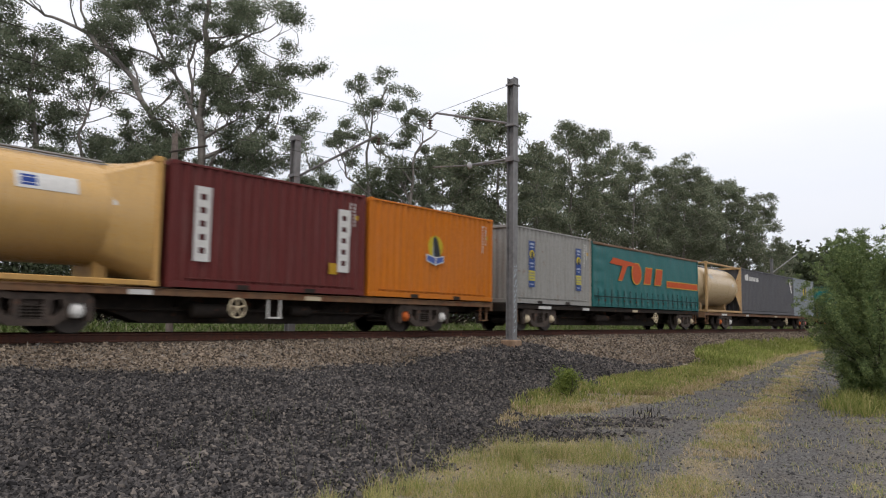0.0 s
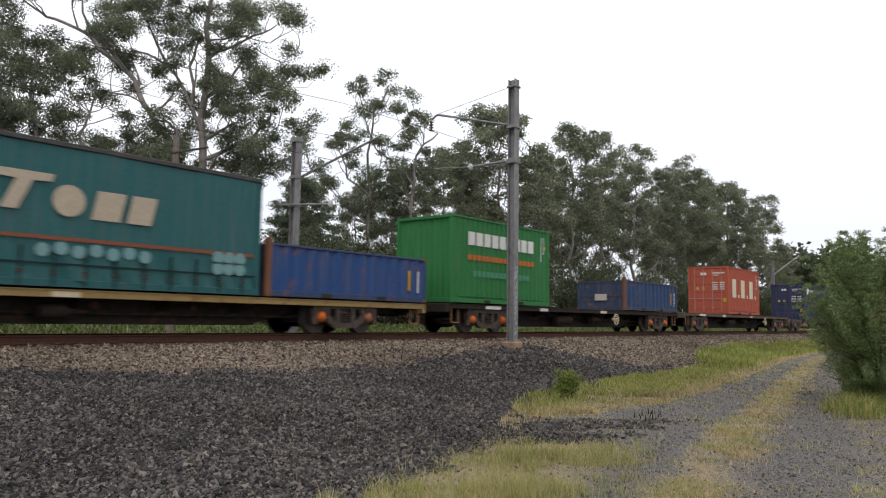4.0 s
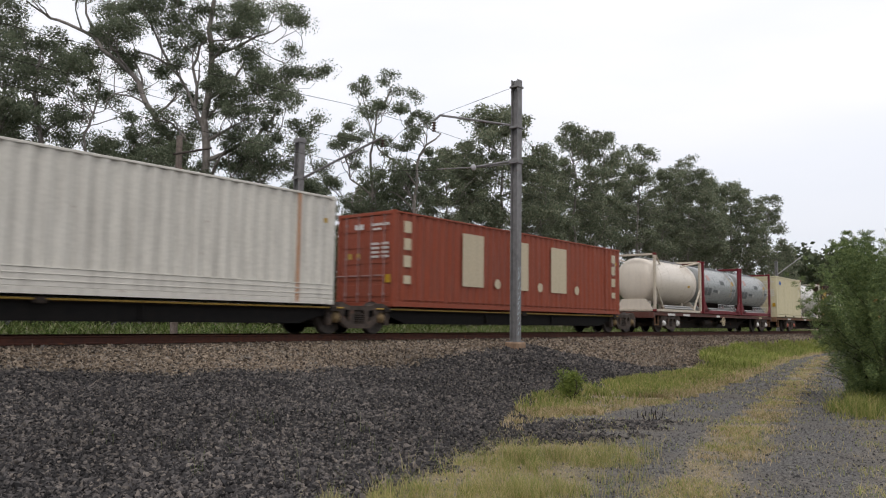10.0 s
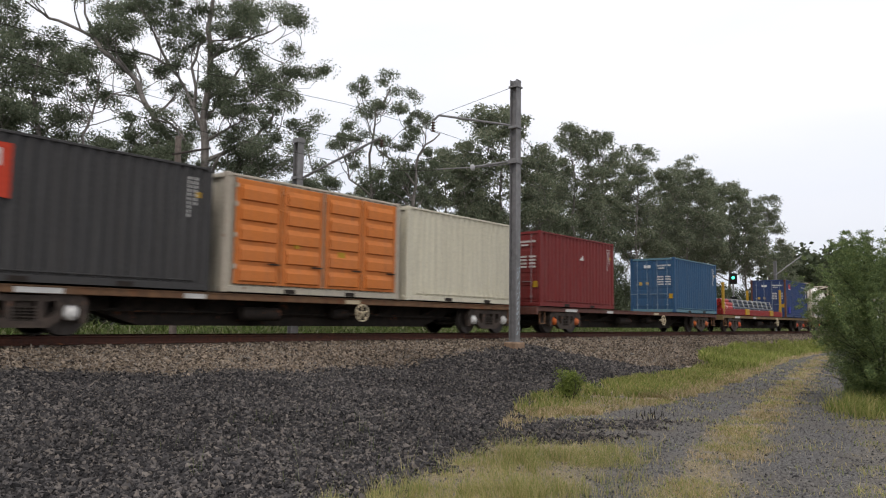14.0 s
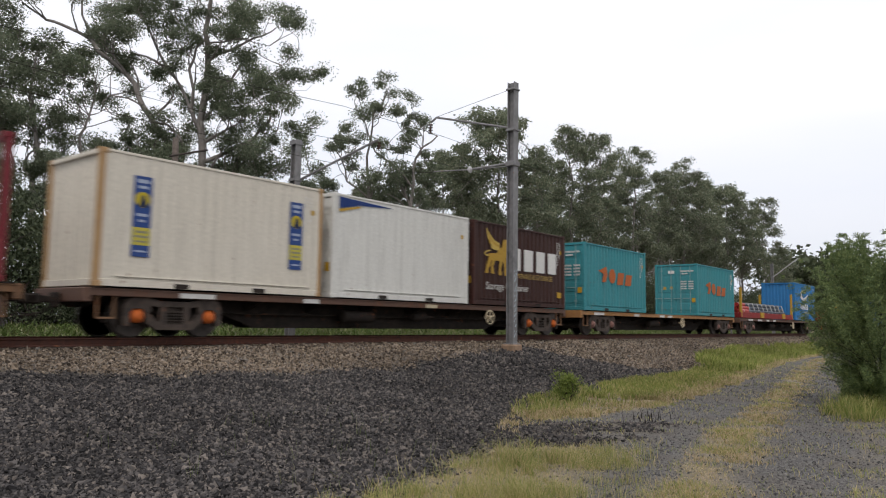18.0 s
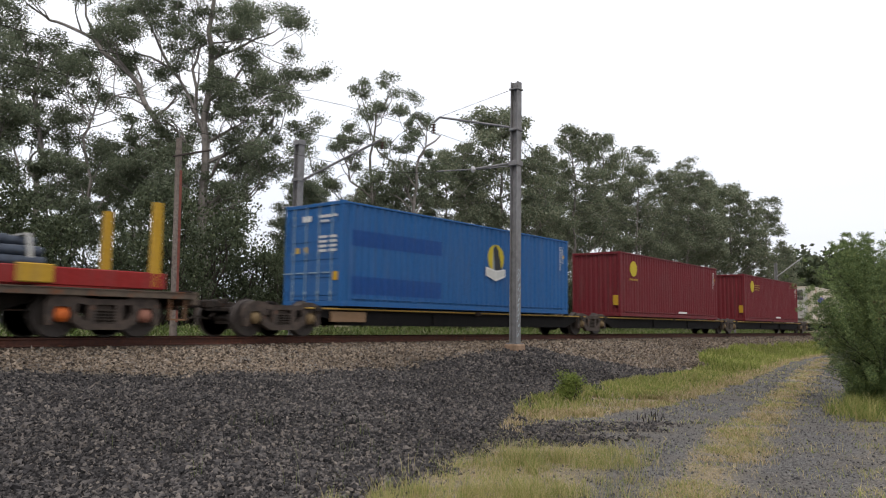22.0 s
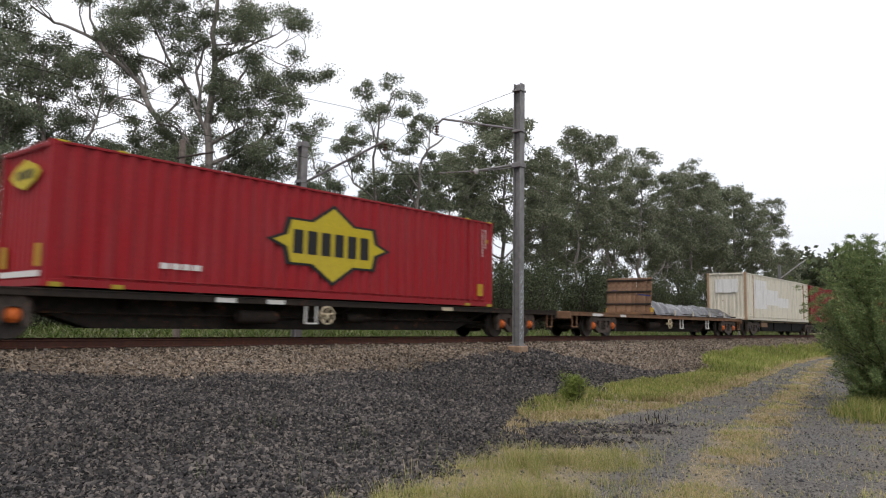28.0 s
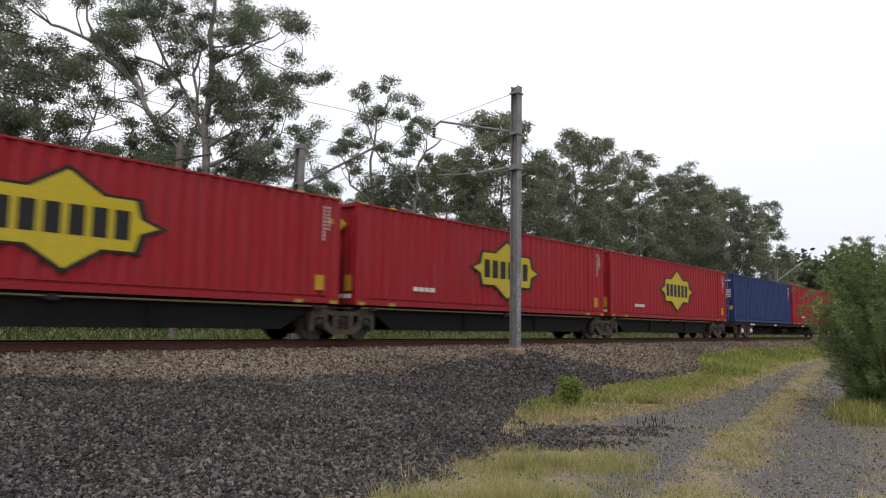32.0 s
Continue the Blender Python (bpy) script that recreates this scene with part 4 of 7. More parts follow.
def half_container(s, deck, H, colour, label):
    m, mp = paint(colour, 0.6, 0.35), paint((0.20, 0.09, 0.04), 0.5, 0.6)
    md = paint(tuple(0.5 * v + 0.025 for v in colour), 0.5, 0.4)
    L = 6.058
    c = thing("half_height_container", label, "container", group="containers on the train")
    MOVERS.append((c, s, deck))
    frame_parts(c, L, H, md, md, True)
    castings(c, L, H, mp)
    for y, flip in ((-1.205, 1), (1.205, -1)):
        sp = part("side_panel", corrugated(L - 0.26, H - 0.235, 0.44, 0.05), m, c, at=(0.13, y, 0.16))
        sp.scale = (1, flip, 1)
    for x in (0.03, L - 0.07):
        part("end_gate", Geo().box(x, x + 0.04, -1.09, 1.09, 0.16, H - 0.06).box(x - 0.025, x + 0.065, -1.09, 1.09, H * 0.45, H * 0.52).box(x - 0.025, x + 0.065, -1.09, 1.09, H - 0.14, H - 0.04), md, c)
    part("rusty_post", Geo().box(-0.006, 0.15, -1.226, -1.08, 0.05, H + 0.12, 0.02), mp, c, "rust-orange corner post")
    decal(c, "code_panel", [rect(0.9, 0.45, 1.5, 0.75)], plain((0.5, 0.47, 0.40)), "pale stencilled board", "end", 0.03)
    part("load", Geo().box(0.15, L - 0.15, -1.1, 1.1, 0.15, H - 0.25, 0.03), M_UNDER, c, "dark load inside the open top")
    decal(c, "yellow_mark", [rect(L - 0.85, 0.35, L - 0.75, 0.95)], plain(YELLOW), "yellow paint bar")
    decal(c, "code_panel", [rect(L - 0.42, 0.3, L - 0.36, 0.95)], plain(WHITE))
    fork_pockets(c, L)
    return c


def curtain_container(s, deck, H, colour, label, roofc, mark):
    L = 12.192
    m = paint(colour, 0.45, 0.0, 0.45)
    mf = paint(tuple(v * 0.9 for v in colour), 0.4, 0.1)
    c = thing("curtain_side_container", label, "container", group="containers on the train")
    MOVERS.append((c, s, deck))
    frame_parts(c, L, H, mf, mf)
    castings(c, L, H, mf)
    part("roof_edge", Geo().box(0.02, L - 0.02, -1.235, -1.17, H - 0.10, H + 0.005, 0.015), paint(roofc, 0.4, 0.3), c, "worn brown roof edge")
    part("roof_panel", Geo().box(0.05, L - 0.05, -1.17, 1.17, H - 0.06, H - 0.02), mf, c)

    def cloth():
        nx, nz = 120, 14
        v = []
        for j in range(nz + 1):
            for i in range(nx + 1):
                x, z = 0.13 + (L - 0.26) * i / nx, 0.14 + (H - 0.24) * j / nz
                low = max(0, 1 - j / 5)
                y = 0.012 * math.sin(x * 2.1) + 0.034 * low * math.sin(x * 11 + j) + 0.012 * math.sin(x * 5.3 + j * 0.8) * (0.3 + low)
                y += 0.03 * math.exp(-((x - 0.6) / 0.5) ** 2) * math.sin(j * 1.9)
                v.append((x, y, z))
        f = [(j * (nx + 1) + i, j * (nx + 1) + i + 1, (j + 1) * (nx + 1) + i + 1, (j + 1) * (nx + 1) + i) for j in range(nz) for i in range(nx)]
        return Geo().add(v, f).mesh("curtain", True)
    me = cached(("cloth", H), cloth)
    for y in (-1.195, 1.195):
        part("curtain", me, m, c, "rippled vinyl side curtain" if y < 0 else "", at=(0, y, 0))
    me_ = paint((0.010, 0.30, 0.285), 0.3, 0.0)
    part("end_panel", Geo().box(0.05, 0.09, -1.09, 1.09, 0.16, H - 0.1), me_, c, "brighter teal end wall")
    for y in (-1.09, -0.55, 0.0, 0.55, 1.02):
        part("end_rib", Geo().box(0.0, 0.055, y, y + 0.07, 0.16, H - 0.1, 0.01), me_, c)
    part("end_panel", Geo().box(L - 0.09, L - 0.05, -1.09, 1.09, 0.16, H - 0.1), mf, c)
    sm, bm_ = plain((0.008, 0.025, 0.025)), M_UNDER
    for i in range(19):
        x = 0.5 + i * (L - 1.0) / 18
        part("strap", cached("strap", lambda: Geo().box(-0.02, 0.02, -1.236, -1.225, 0.04, 0.78).mesh("strap")), sm, c, at=(x, 0, 0))
        part("buckle", cached("buckle", lambda: Geo().box(-0.05, 0.05, -1.25, -1.228, 0.26, 0.34, 0.01).mesh("buckle")), bm_, c, at=(x, 0, 0))
    part("tension_rail", Geo().box(0.13, L - 0.13, -1.232, -1.222, 0.44, 0.48), sm, c)
    mark(c, L, H)
    return c


def ladder_shape():
    g = Geo().box(2.6, 5.3, -1.10, -1.06, 0.36, 0.39).box(2.6, 5.3, -1.10, -1.06, 0.55, 0.58)
    for k in range(8):
        g.box(2.65 + 0.37 * k, 2.69 + 0.37 * k, -1.10, -1.07, 0.36, 0.58)
    return g


def tank_container(s, deck, H, tank, frame_c, label, beam=False, streak=0.16, pipes=True, tips=None, shroud=False, plates=False):
    """A 20 ft tank: barrel with dished ends in an open frame of posts and braces."""
    L = 6.058
    mt, mf = paint(tank, streak, 0.0, 0.30), paint(frame_c, 0.35, 0.25)
    c = thing("tank_container", label, "container", group="containers on the train")
    MOVERS.append((c, s, deck))
    castings(c, L, H, paint(tips, 0.3, 0.2) if tips else mf)
    r, zc = 1.13, 0.42 + 1.13
    prof = [(0.08, 0.05), (0.10, 0.45), (0.15, 0.75), (0.24, 0.97), (0.36, 1.08), (0.48, r), (0.9, r), (0.905, r + 0.012), (0.96, r + 0.012), (0.965, r), (L - 0.965, r), (L - 0.96, r + 0.012), (L - 0.905, r + 0.012), (L - 0.9, r), (L - 0.48, r), (L - 0.36, 1.08), (L - 0.24, 0.97), (L - 0.15, 0.75), (L - 0.10, 0.45), (L - 0.08, 0.05)]
    part("barrel", Geo().lathe(prof, (0, 0, zc), n=48), mt, c, smooth=True)
    for x in (2.0, 4.0):
        part("weld_band", Geo().lathe([(x, r + 0.001), (x, r + 0.006), (x + 0.03, r + 0.006), (x + 0.03, r + 0.001)], (0, 0, zc), n=48, caps=False), mt, c, smooth=True)
    for x in (0, L - 0.13):
        for y in (-1.219, 1.089):
            part("corner_post", Geo().box(x, x + 0.13, y, y + 0.13, 0.1, H - 0.1, 0.02), mf, c)
        for z in (0.02, H - 0.12):
            part("end_beam", Geo().box(x + 0.01, x + 0.12, -1.09, 1.09, z, z + 0.1, 0.015), mf, c)
        e = 1 if x == 0 else -1
        xb = x + (0.13 if e > 0 else 0)
        for y in (-1.2, 1.17) if plates else ():
            part("corner_plate", Geo().prism([(xb, 0.1), (xb + e * 0.62, 0.1), (xb + e * 0.1, 0.72), (xb, 1.15)], y, y + 0.03), mf, c, "maroon corner plate")
        for y in () if beam or plates else (-1.17, 1.17):
            part("brace", Geo().tube((xb, y, 1.25), (xb + e * 0.95, y, 0.12), 0.05, n=8), mf, c)
            part("brace", Geo().tube((xb, y, H - 0.1), (xb + e * 1.55, y * 0.62, zc + 0.90), 0.045, n=8), mf, c)
        if shroud:
            # sheet cone from the square end frame to the round barrel
            ring = []
            for k in range(32):
                a = 2 * math.pi * k / 32
                q = min(1.19 / max(1e-6, abs(math.cos(a))), ((H - 0.06 - zc) if math.sin(a) > 0 else zc - 0.12) / max(1e-6, abs(math.sin(a))))
                ring.append((math.cos(a), math.sin(a), q))
            v = [(xb - e * 0.03, u * q, zc + w * q) for u, w, q in ring] + [(xb + e * 1.0, u * 1.128, zc + w * 1.128) for u, w, q in ring]
            part("end_shroud", Geo().add(v, [(k, (k + 1) % 32, 32 + (k + 1) % 32, 32 + k) for k in range(32)]), mt, c, "sheet cone between end frame and barrel", True)
        elif beam:
            for y in (-1, 1):
                part("gusset", Geo().add([(xb, y * 1.2, H - 0.05), (xb, y * 1.2, 0.1), (xb + e * 0.55, y * 1.06, 1.1), (xb + e * 0.55, y * 1.06, 1.95)], [(0, 1, 2, 3)]), mf, c, "sheet gusset between frame and barrel")
        else:
            part("end_skirt", Geo().prism([(-1.0, 0.1), (1.0, 0.1), (0.62, 0.62), (-0.62, 0.62)], xb + e * 0.02, xb + e * 0.10, 'X'), mt, c)
    for y in (-1.2, 1.1):
        part("bottom_rail", Geo().box(0.13, L - 0.13, y, y + 0.1, 0.01, 0.20 if plates else 0.13, 0.015), mf, c)
        if beam and not shroud:
            part("top_rail", Geo().box(0.13, L - 0.13, y, y + 0.1, H - 0.12, H - 0.02, 0.015), mf, c)
    for x in (0.8, L - 1.1):
        part("saddle", Geo().box(x, x + 0.3, -0.5, 0.5, 0.1, 0.6, 0.02), mf, c)
    if pipes and not beam:
        for z, y in ((0.30, -1.0), (0.20, -1.12)):
            part("pipe", Geo().tube((1.25, y, z), (L - 1.15, y, z), 0.045, n=8), paint((0.42, 0.42, 0.41), 0.4, 0.1), c)
        if plates:
            part("ladder", ladder_shape(), paint((0.50, 0.50, 0.49), 0.3, 0.05), c)
    part("walkway", Geo().box(0.9, L - 0.9, -0.24, 0.24, zc + r + 0.03, zc + r + 0.06).box(0.9, L - 0.9, -0.5, -0.46, zc + 1.05, zc + 1.08), paint((0.40, 0.41, 0.42), 0.3, 0.1), c)
    part("manhole", Geo().lathe([(zc + r - 0.05, 0.28), (zc + r + 0.12, 0.28), (zc + r + 0.16, 0.2)], (L / 2, 0.3, 0), 'Z', 18), paint((0.4, 0.4, 0.4), 0.3, 0.1), c, smooth=True)
    return c


def on_barrel(c, name, u0, a0, u1, a1, m, label=""):
    """A painted patch on the barrel's near side: u along it, a the angle above its middle in degrees."""
    zc, r, n = 1.55, 1.139, 6
    v = []
    for u in (u0, u1):
        for k in range(n + 1):
            a = radians(a0 + (a1 - a0) * k / n)
            v.append((u, -r * math.cos(a), zc + r * math.sin(a)))
    return part(name, Geo().add(v, [(k, k + 1, n + 2 + k, n + 1 + k) for k in range(n)]), m, c, label)


# ---- liveries: words of trade names are rows of plain blocks ----
W_, YL = plain(WHITE), plain((0.80, 0.62, 0.03))


def four_side(c, u, w, width, hgt, m, n=3, dots=True):
    """Big slab letters as blocks, each with a dot behind it."""
    p = width / n
    polys = []
    for i in range(n):
        x = u + i * p
        k = p * (0.42 if dots else 0.7)
        polys.append([(x, w), (x + k, w), (x + k, w + hgt), (x, w + hgt)])
        if dots:
            polys.append(round_shape(x + p * 0.72, w + hgt * 0.09, hgt * 0.10, 12))
    decal(c, "lettering", polys, m, "row of large cream slab blocks with dots")


def moon_logo(c, u, w, r=0.45, inner=(0.10, 0.17, 0.52)):
    """A yellow disc, a dark shape before it and a folded plinth below, all plain."""
    k = r / 0.45
    at = lambda pts: [(u + x * k, w + z * k) for x, z in pts]
    decal(c, "emblem_disc", [round_shape(u, w, r, 28, 1.0)], YL, "yellow round emblem")
    decal(c, "emblem_back", [at([(-0.18, -0.42), (0.02, -0.40), (0.0, 0.40), (-0.16, 0.34)])], plain((0.30, 0.36, 0.40)), "grey strip beside the dark shape", off=0.003)
    decal(c, "emblem_figure", [at([(-0.06, -0.45), (0.34, -0.45), (0.24, -0.08), (0.12, 0.30), (-0.04, 0.44), (-0.16, 0.30)])], plain((0.03, 0.035, 0.04)), "black plain shape", off=0.005)
    decal(c, "emblem_plinth", [at([(-0.56, -0.30), (0.0, -0.40), (0.52, -0.32), (0.52, -0.58), (0.0, -0.74), (-0.56, -0.58)])], W_, "white folded block under it", off=0.008)
    decal(c, "emblem_field", [at([(-0.51, -0.35), (-0.04, -0.44), (-0.04, -0.69), (-0.51, -0.55)]), at([(0.04, -0.44), (0.47, -0.37), (0.47, -0.55), (0.04, -0.68)])], plain(inner), "field on the white block", off=0.011)


def lozenge(c, u, w, b, h, yellow=YL):
    o = lambda k: [(u - b * k, w), (u - b * 0.78 * k, w + h * 0.16 * k), (u - b * 0.72 * k, w + h * 0.55 * k), (u - b * 0.36 * k, w + h * 0.55 * k), (u, w + h * k), (u + b * 0.36 * k, w + h * 0.55 * k), (u + b * 0.72 * k, w + h * 0.55 * k), (u + b * 0.78 * k, w + h * 0.16 * k), (u + b * k, w), (u + b * 0.78 * k, w - h * 0.16 * k), (u + b * 0.72 * k, w - h * 0.55 * k), (u + b * 0.36 * k, w - h * 0.55 * k), (u, w - h * k), (u - b * 0.36 * k, w - h * 0.55 * k), (u - b * 0.72 * k, w - h * 0.55 * k), (u - b * 0.78 * k, w - h * 0.16 * k)]
    decal(c, "emblem_border", [o(1.0)], plain(BLACK), "black edge of the emblem")
    decal(c, "emblem", [o(0.90)], yellow, "yellow lozenge emblem with dark blocks", off=0.004)
    decal(c, "lettering", blocks(u - b * 0.62, w - h * 0.28, b * 1.28, h * 0.56, 6, 0.3), plain(BLACK), off=0.008)


def lozenge_end(c, u, w, b, h):
    o = [(u - b, w), (u - b * 0.7, w + h * 0.5), (u, w + h), (u + b * 0.7, w + h * 0.5), (u + b, w), (u + b * 0.7, w - h * 0.5), (u, w - h), (u - b * 0.7, w - h * 0.5)]
    decal(c, "emblem", [o], YL, "yellow lozenge emblem", "end")
    decal(c, "lettering", blocks(u - b * 0.6, w - h * 0.3, b * 1.2, h * 0.6, 6, 0.3), plain(BLACK), "", "end", 0.004)


def words(c, text, u, w, size, m, label):
    """Readable words in the built-in font, flat on the near side."""
    cu = bpy.data.curves.new("words", 'FONT')
    cu.body, cu.size, cu.extrude = text, size, 0.002
    tmp = bpy.data.objects.new("words", cu)
    me = bpy.data.meshes.new_from_object(tmp)
    bpy.data.objects.remove(tmp)
    ob = part("writing", me, m, c, label, at=(u, -1.2225, w))
    ob.rotation_euler = (math.pi / 2, 0, 0)


def griffin(c, u, w, k=1.0):
    """The gold winged beast, as plain overlapping shapes."""
    g, g2 = plain((0.70, 0.42, 0.05)), plain((0.80, 0.56, 0.12))
    at = lambda pts: [(u + x * k, w + z * k) for x, z in pts]
    for j in range(3):
        decal(c, "wing_feather", [at([(0.10 + 0.10 * j, 1.36 - 0.16 * j), (0.24 + 0.08 * j, 1.20 - 0.13 * j), (0.52, 1.0 - 0.07 * j), (0.80, 0.92 - 0.06 * j), (0.78, 0.80 - 0.05 * j), (0.45, 0.86 - 0.07 * j), (0.18 + 0.09 * j, 1.02 - 0.13 * j)])], g2 if j % 2 == 0 else g, "gold wing feather", off=0.003 + 0.003 * j)
    decal(c, "emblem", [at([(0.22, 0.58), (0.62, 0.62), (0.92, 0.84), (0.96, 1.02), (1.06, 1.08), (1.20, 1.06), (1.30, 0.98), (1.22, 0.92), (1.18, 0.78), (1.16, 0.52), (1.02, 0.36), (0.70, 0.40), (0.44, 0.38), (0.26, 0.42)])], g, "gold plain emblem shape", off=0.012)
    decal(c, "emblem_leg", [at(q) for q in ([(0.24, 0.5), (0.40, 0.46), (0.30, 0.22), (0.20, 0.10), (0.22, 0.0), (0.06, 0.0), (0.12, 0.22)], [(0.42, 0.44), (0.56, 0.42), (0.46, 0.2), (0.52, 0.0), (0.36, 0.0), (0.36, 0.2)], [(0.80, 0.42), (0.98, 0.40), (0.86, 0.18), (0.92, -0.03), (0.74, -0.03), (0.76, 0.18)], [(1.0, 0.42), (1.15, 0.46), (1.14, 0.2), (1.24, -0.03), (1.06, -0.03), (1.04, 0.2)])], g, off=0.009)
    decal(c, "emblem_tail", [at([(0.30, 0.52), (0.12, 0.50), (0.0, 0.56), (0.06, 0.64), (0.30, 0.70), (0.30, 0.66), (0.10, 0.61), (0.06, 0.57), (0.14, 0.54), (0.30, 0.57)])], g2, off=0.006)


def panel_marks(c, u, w):
    """What is painted on a tall blue panel: a yellow disc with a dark shape, a yellow field, pale lines."""
    decal(c, "emblem_disc", [round_shape(u + 0.21, w + 1.22, 0.17)], YL, off=0.004)
    decal(c, "emblem_figure", [[(u + 0.12, w + 1.06), (u + 0.33, w + 1.06), (u + 0.26, w + 1.30), (u + 0.19, w + 1.33)]], plain((0.03, 0.04, 0.08)), off=0.008)
    decal(c, "yellow_field", [rect(u + 0.005, w + 0.24, u + 0.415, w + 0.62)], plain((0.78, 0.68, 0.10)), "yellow field with grey lines", off=0.004)
    decal(c, "text_line", [rect(u + 0.06, w + 0.50, u + 0.36, w + 0.55), rect(u + 0.04, w + 0.40, u + 0.38, w + 0.45), rect(u + 0.07, w + 0.30, u + 0.35, w + 0.34)], plain((0.35, 0.33, 0.2)), off=0.008)
    decal(c, "text_line", [rect(u + 0.07, w + 1.58, u + 0.35, w + 1.66), rect(u + 0.1, w + 1.46, u + 0.32, w + 1.52), rect(u + 0.08, w + 0.86, u + 0.34, w + 0.92), rect(u + 0.14, w + 0.74, u + 0.28, w + 0.79), rect(u + 0.08, w + 0.09, u + 0.34, w + 0.13)], plain((0.45, 0.52, 0.66)), off=0.004)


FLAT, LOW, P3D = 1.02, 0.80, 0.98
C20, C40, C48 = 6.058, 12.192, 14.63
HC = 2.86

# wagons: start, end, bogie centres
flat_wagon(-167.1, -147.9, (-163.2, -151.65), FLAT, wheel_at=0.44, caps=(ORANGE, WHITE), steps=(0.50,))
flat_wagon(-147.4, -128.4, (-144.9, -130.3), FLAT, wheel_at=0.68, caps=(CREAMY, CREAMY), sill=M_UNDER, label="black skeletal container flat wagon")
flat_wagon(-127.9, -102.7, (-124.0, -106.2), FLAT, wheel_at=0.66, caps=(ORANGE, WHITE), caps2=(ORANGE, (0.6, 0.2, 0.18)), label="long container flat wagon with rusty brown side sills")
flat_wagon(-102.2, -76.9, (-98.1, -80.4), 0.94, wheel_at=0.47, sill=paint((0.45, 0.30, 0.10), 0.5, 0.4), caps=(ORANGE, (0.4, 0.14, 0.08)), label="long container flat wagon with a worn yellow deck edge")
flat_wagon(-76.3, -56.8, (-73.7, -59.4), 1.0, wheel_at=0.62, sill=M_UNDER, label="dark container flat wagon with an empty middle")
flat_wagon(-56.4, -36.0, (-53.75, -38.5), 1.06, wheel_at=0.70, sill=M_DECK, caps=((0.4, 0.14, 0.07), (0.4, 0.14, 0.07)), label="dull brown container flat wagon, half empty")
pack_wagon(-35.4, 52.3, None, (-33.2, -17.2, -0.4, 16.6, 33.7, 50.2), LOW, "low black articulated container wagon with yellow deck edges")
flat_wagon(53.0, 72.6, (55.5, 70.5), FLAT, wheel_at=0.5, sill=paint((0.16, 0.06, 0.045), 0.5, 0.4), caps=(WHITE, WHITE), plates=(0.1, 0.2, 0.45, 0.85), label="dark maroon container flat wagon with white patches")
flat_wagon(73.3, 98.6, (77.4, 94.85), FLAT, wheel_at=0.67, caps=((0.5, 0.16, 0.1), (0.5, 0.16, 0.1)), label="long container flat wagon with rusty brown side sills")
flat_wagon(99.2, 118.8, (101.8, 116.8), FLAT, wheel_at=0.58, caps=(WHITE, WHITE))
flat_wagon(119.5, 139.1, (122.0, 136.6), FLAT, wheel_at=0.6, sill=paint((0.18, 0.07, 0.05), 0.5, 0.4), caps=(ORANGE, (0.8, 0.2, 0.06)), label="maroon-brown container flat wagon with an empty middle")
flat_wagon(139.7, 159.4, (142.2, 157.2), FLAT, wheel_at=0.56, sill=paint((0.30, 0.20, 0.08), 0.5, 0.4), caps=((0.85, 0.12, 0.03), (0.85, 0.12, 0.03)))
flat_wagon(160.0, 179.6, (162.3, 177.9), 1.06, wheel_at=0.73, caps=(ORANGE, ORANGE), steps=(0.47, 0.52), plates=(0.08, 0.2), label="dark container flat wagon with white steps")
flat_wagon(180.3, 199.9, (182.6, 198.0), 1.06, wheel_at=0.72, caps=(ORANGE, ORANGE), sill=paint((0.17, 0.09, 0.06), 0.5, 0.4))
flat_wagon(200.7, 220.3, (203.0, 218.4), 1.04, wheel_at=0.56, caps=((0.32, 0.16, 0.13), (0.32, 0.16, 0.13)), sill=paint((0.55, 0.27, 0.09), 0.4, 0.2), plates=(0.07, 0.27, 0.42, 0.47), label="container flat wagon with rusty orange-brown side sills, middle empty")
flat_wagon(220.9, 240.4, (223.2, 238.7), 1.04, wheel_at=0.63, caps=((0.32, 0.16, 0.13), (0.32, 0.16, 0.13)), sill=paint((0.16, 0.08, 0.05), 0.5, 0.4), plates=(0.1, 0.2, 0.3, 0.38))
flat_wagon(241.1, 261.5, (243.5, 259.2), 1.04, wheel_at=0.4, caps=(ORANGE, (0.35, 0.15, 0.1)), sill=M_DECK, label="dull brown flat wagon, its front part bare")
pack_wagon(262.2, 349.6, None, (263.8, 280.0, 297.0, 313.9, 331.4, 347.3), 0.82, "low black articulated container wagon with yellow deck edges")
flat_wagon(350.2, 370.4, (353.1, 367.9), 1.0, wheel_at=0.6, sill=paint((0.24, 0.16, 0.07), 0.5, 0.5), caps=(ORANGE, ORANGE), label="container flat wagon with a worn yellow deck edge")
flat_wagon(371.4, 395.4, (374.9, 392.5), 1.03, wheel_at=0.5, sill=M_UNDER, caps=(WHITE, ORANGE), caps2=(ORANGE, ORANGE), plates=(0.36, 0.42, 0.7), steps=(0.48,), label="long black container flat wagon")
flat_wagon(395.9, 417.0, (399.1, 414.6), 1.04, wheel_at=0.47, caps=(ORANGE, ORANGE), steps=(0.55, 0.72), plates=(0.1, 0.22))
pack_wagon(417.3, 494.6, None, (419.3, 432.7, 448.2, 463.7, 479.0, 492.8), P3D, "black articulated container wagon carrying long containers", stripe=(0.30, 0.24, 0.12), caps=(BLACK, BLACK))
flat_wagon(495.1, 523.5, (498.0, 520.5), 1.0, sill=M_UNDER, caps=(WHITE, WHITE), label="black container flat wagon")


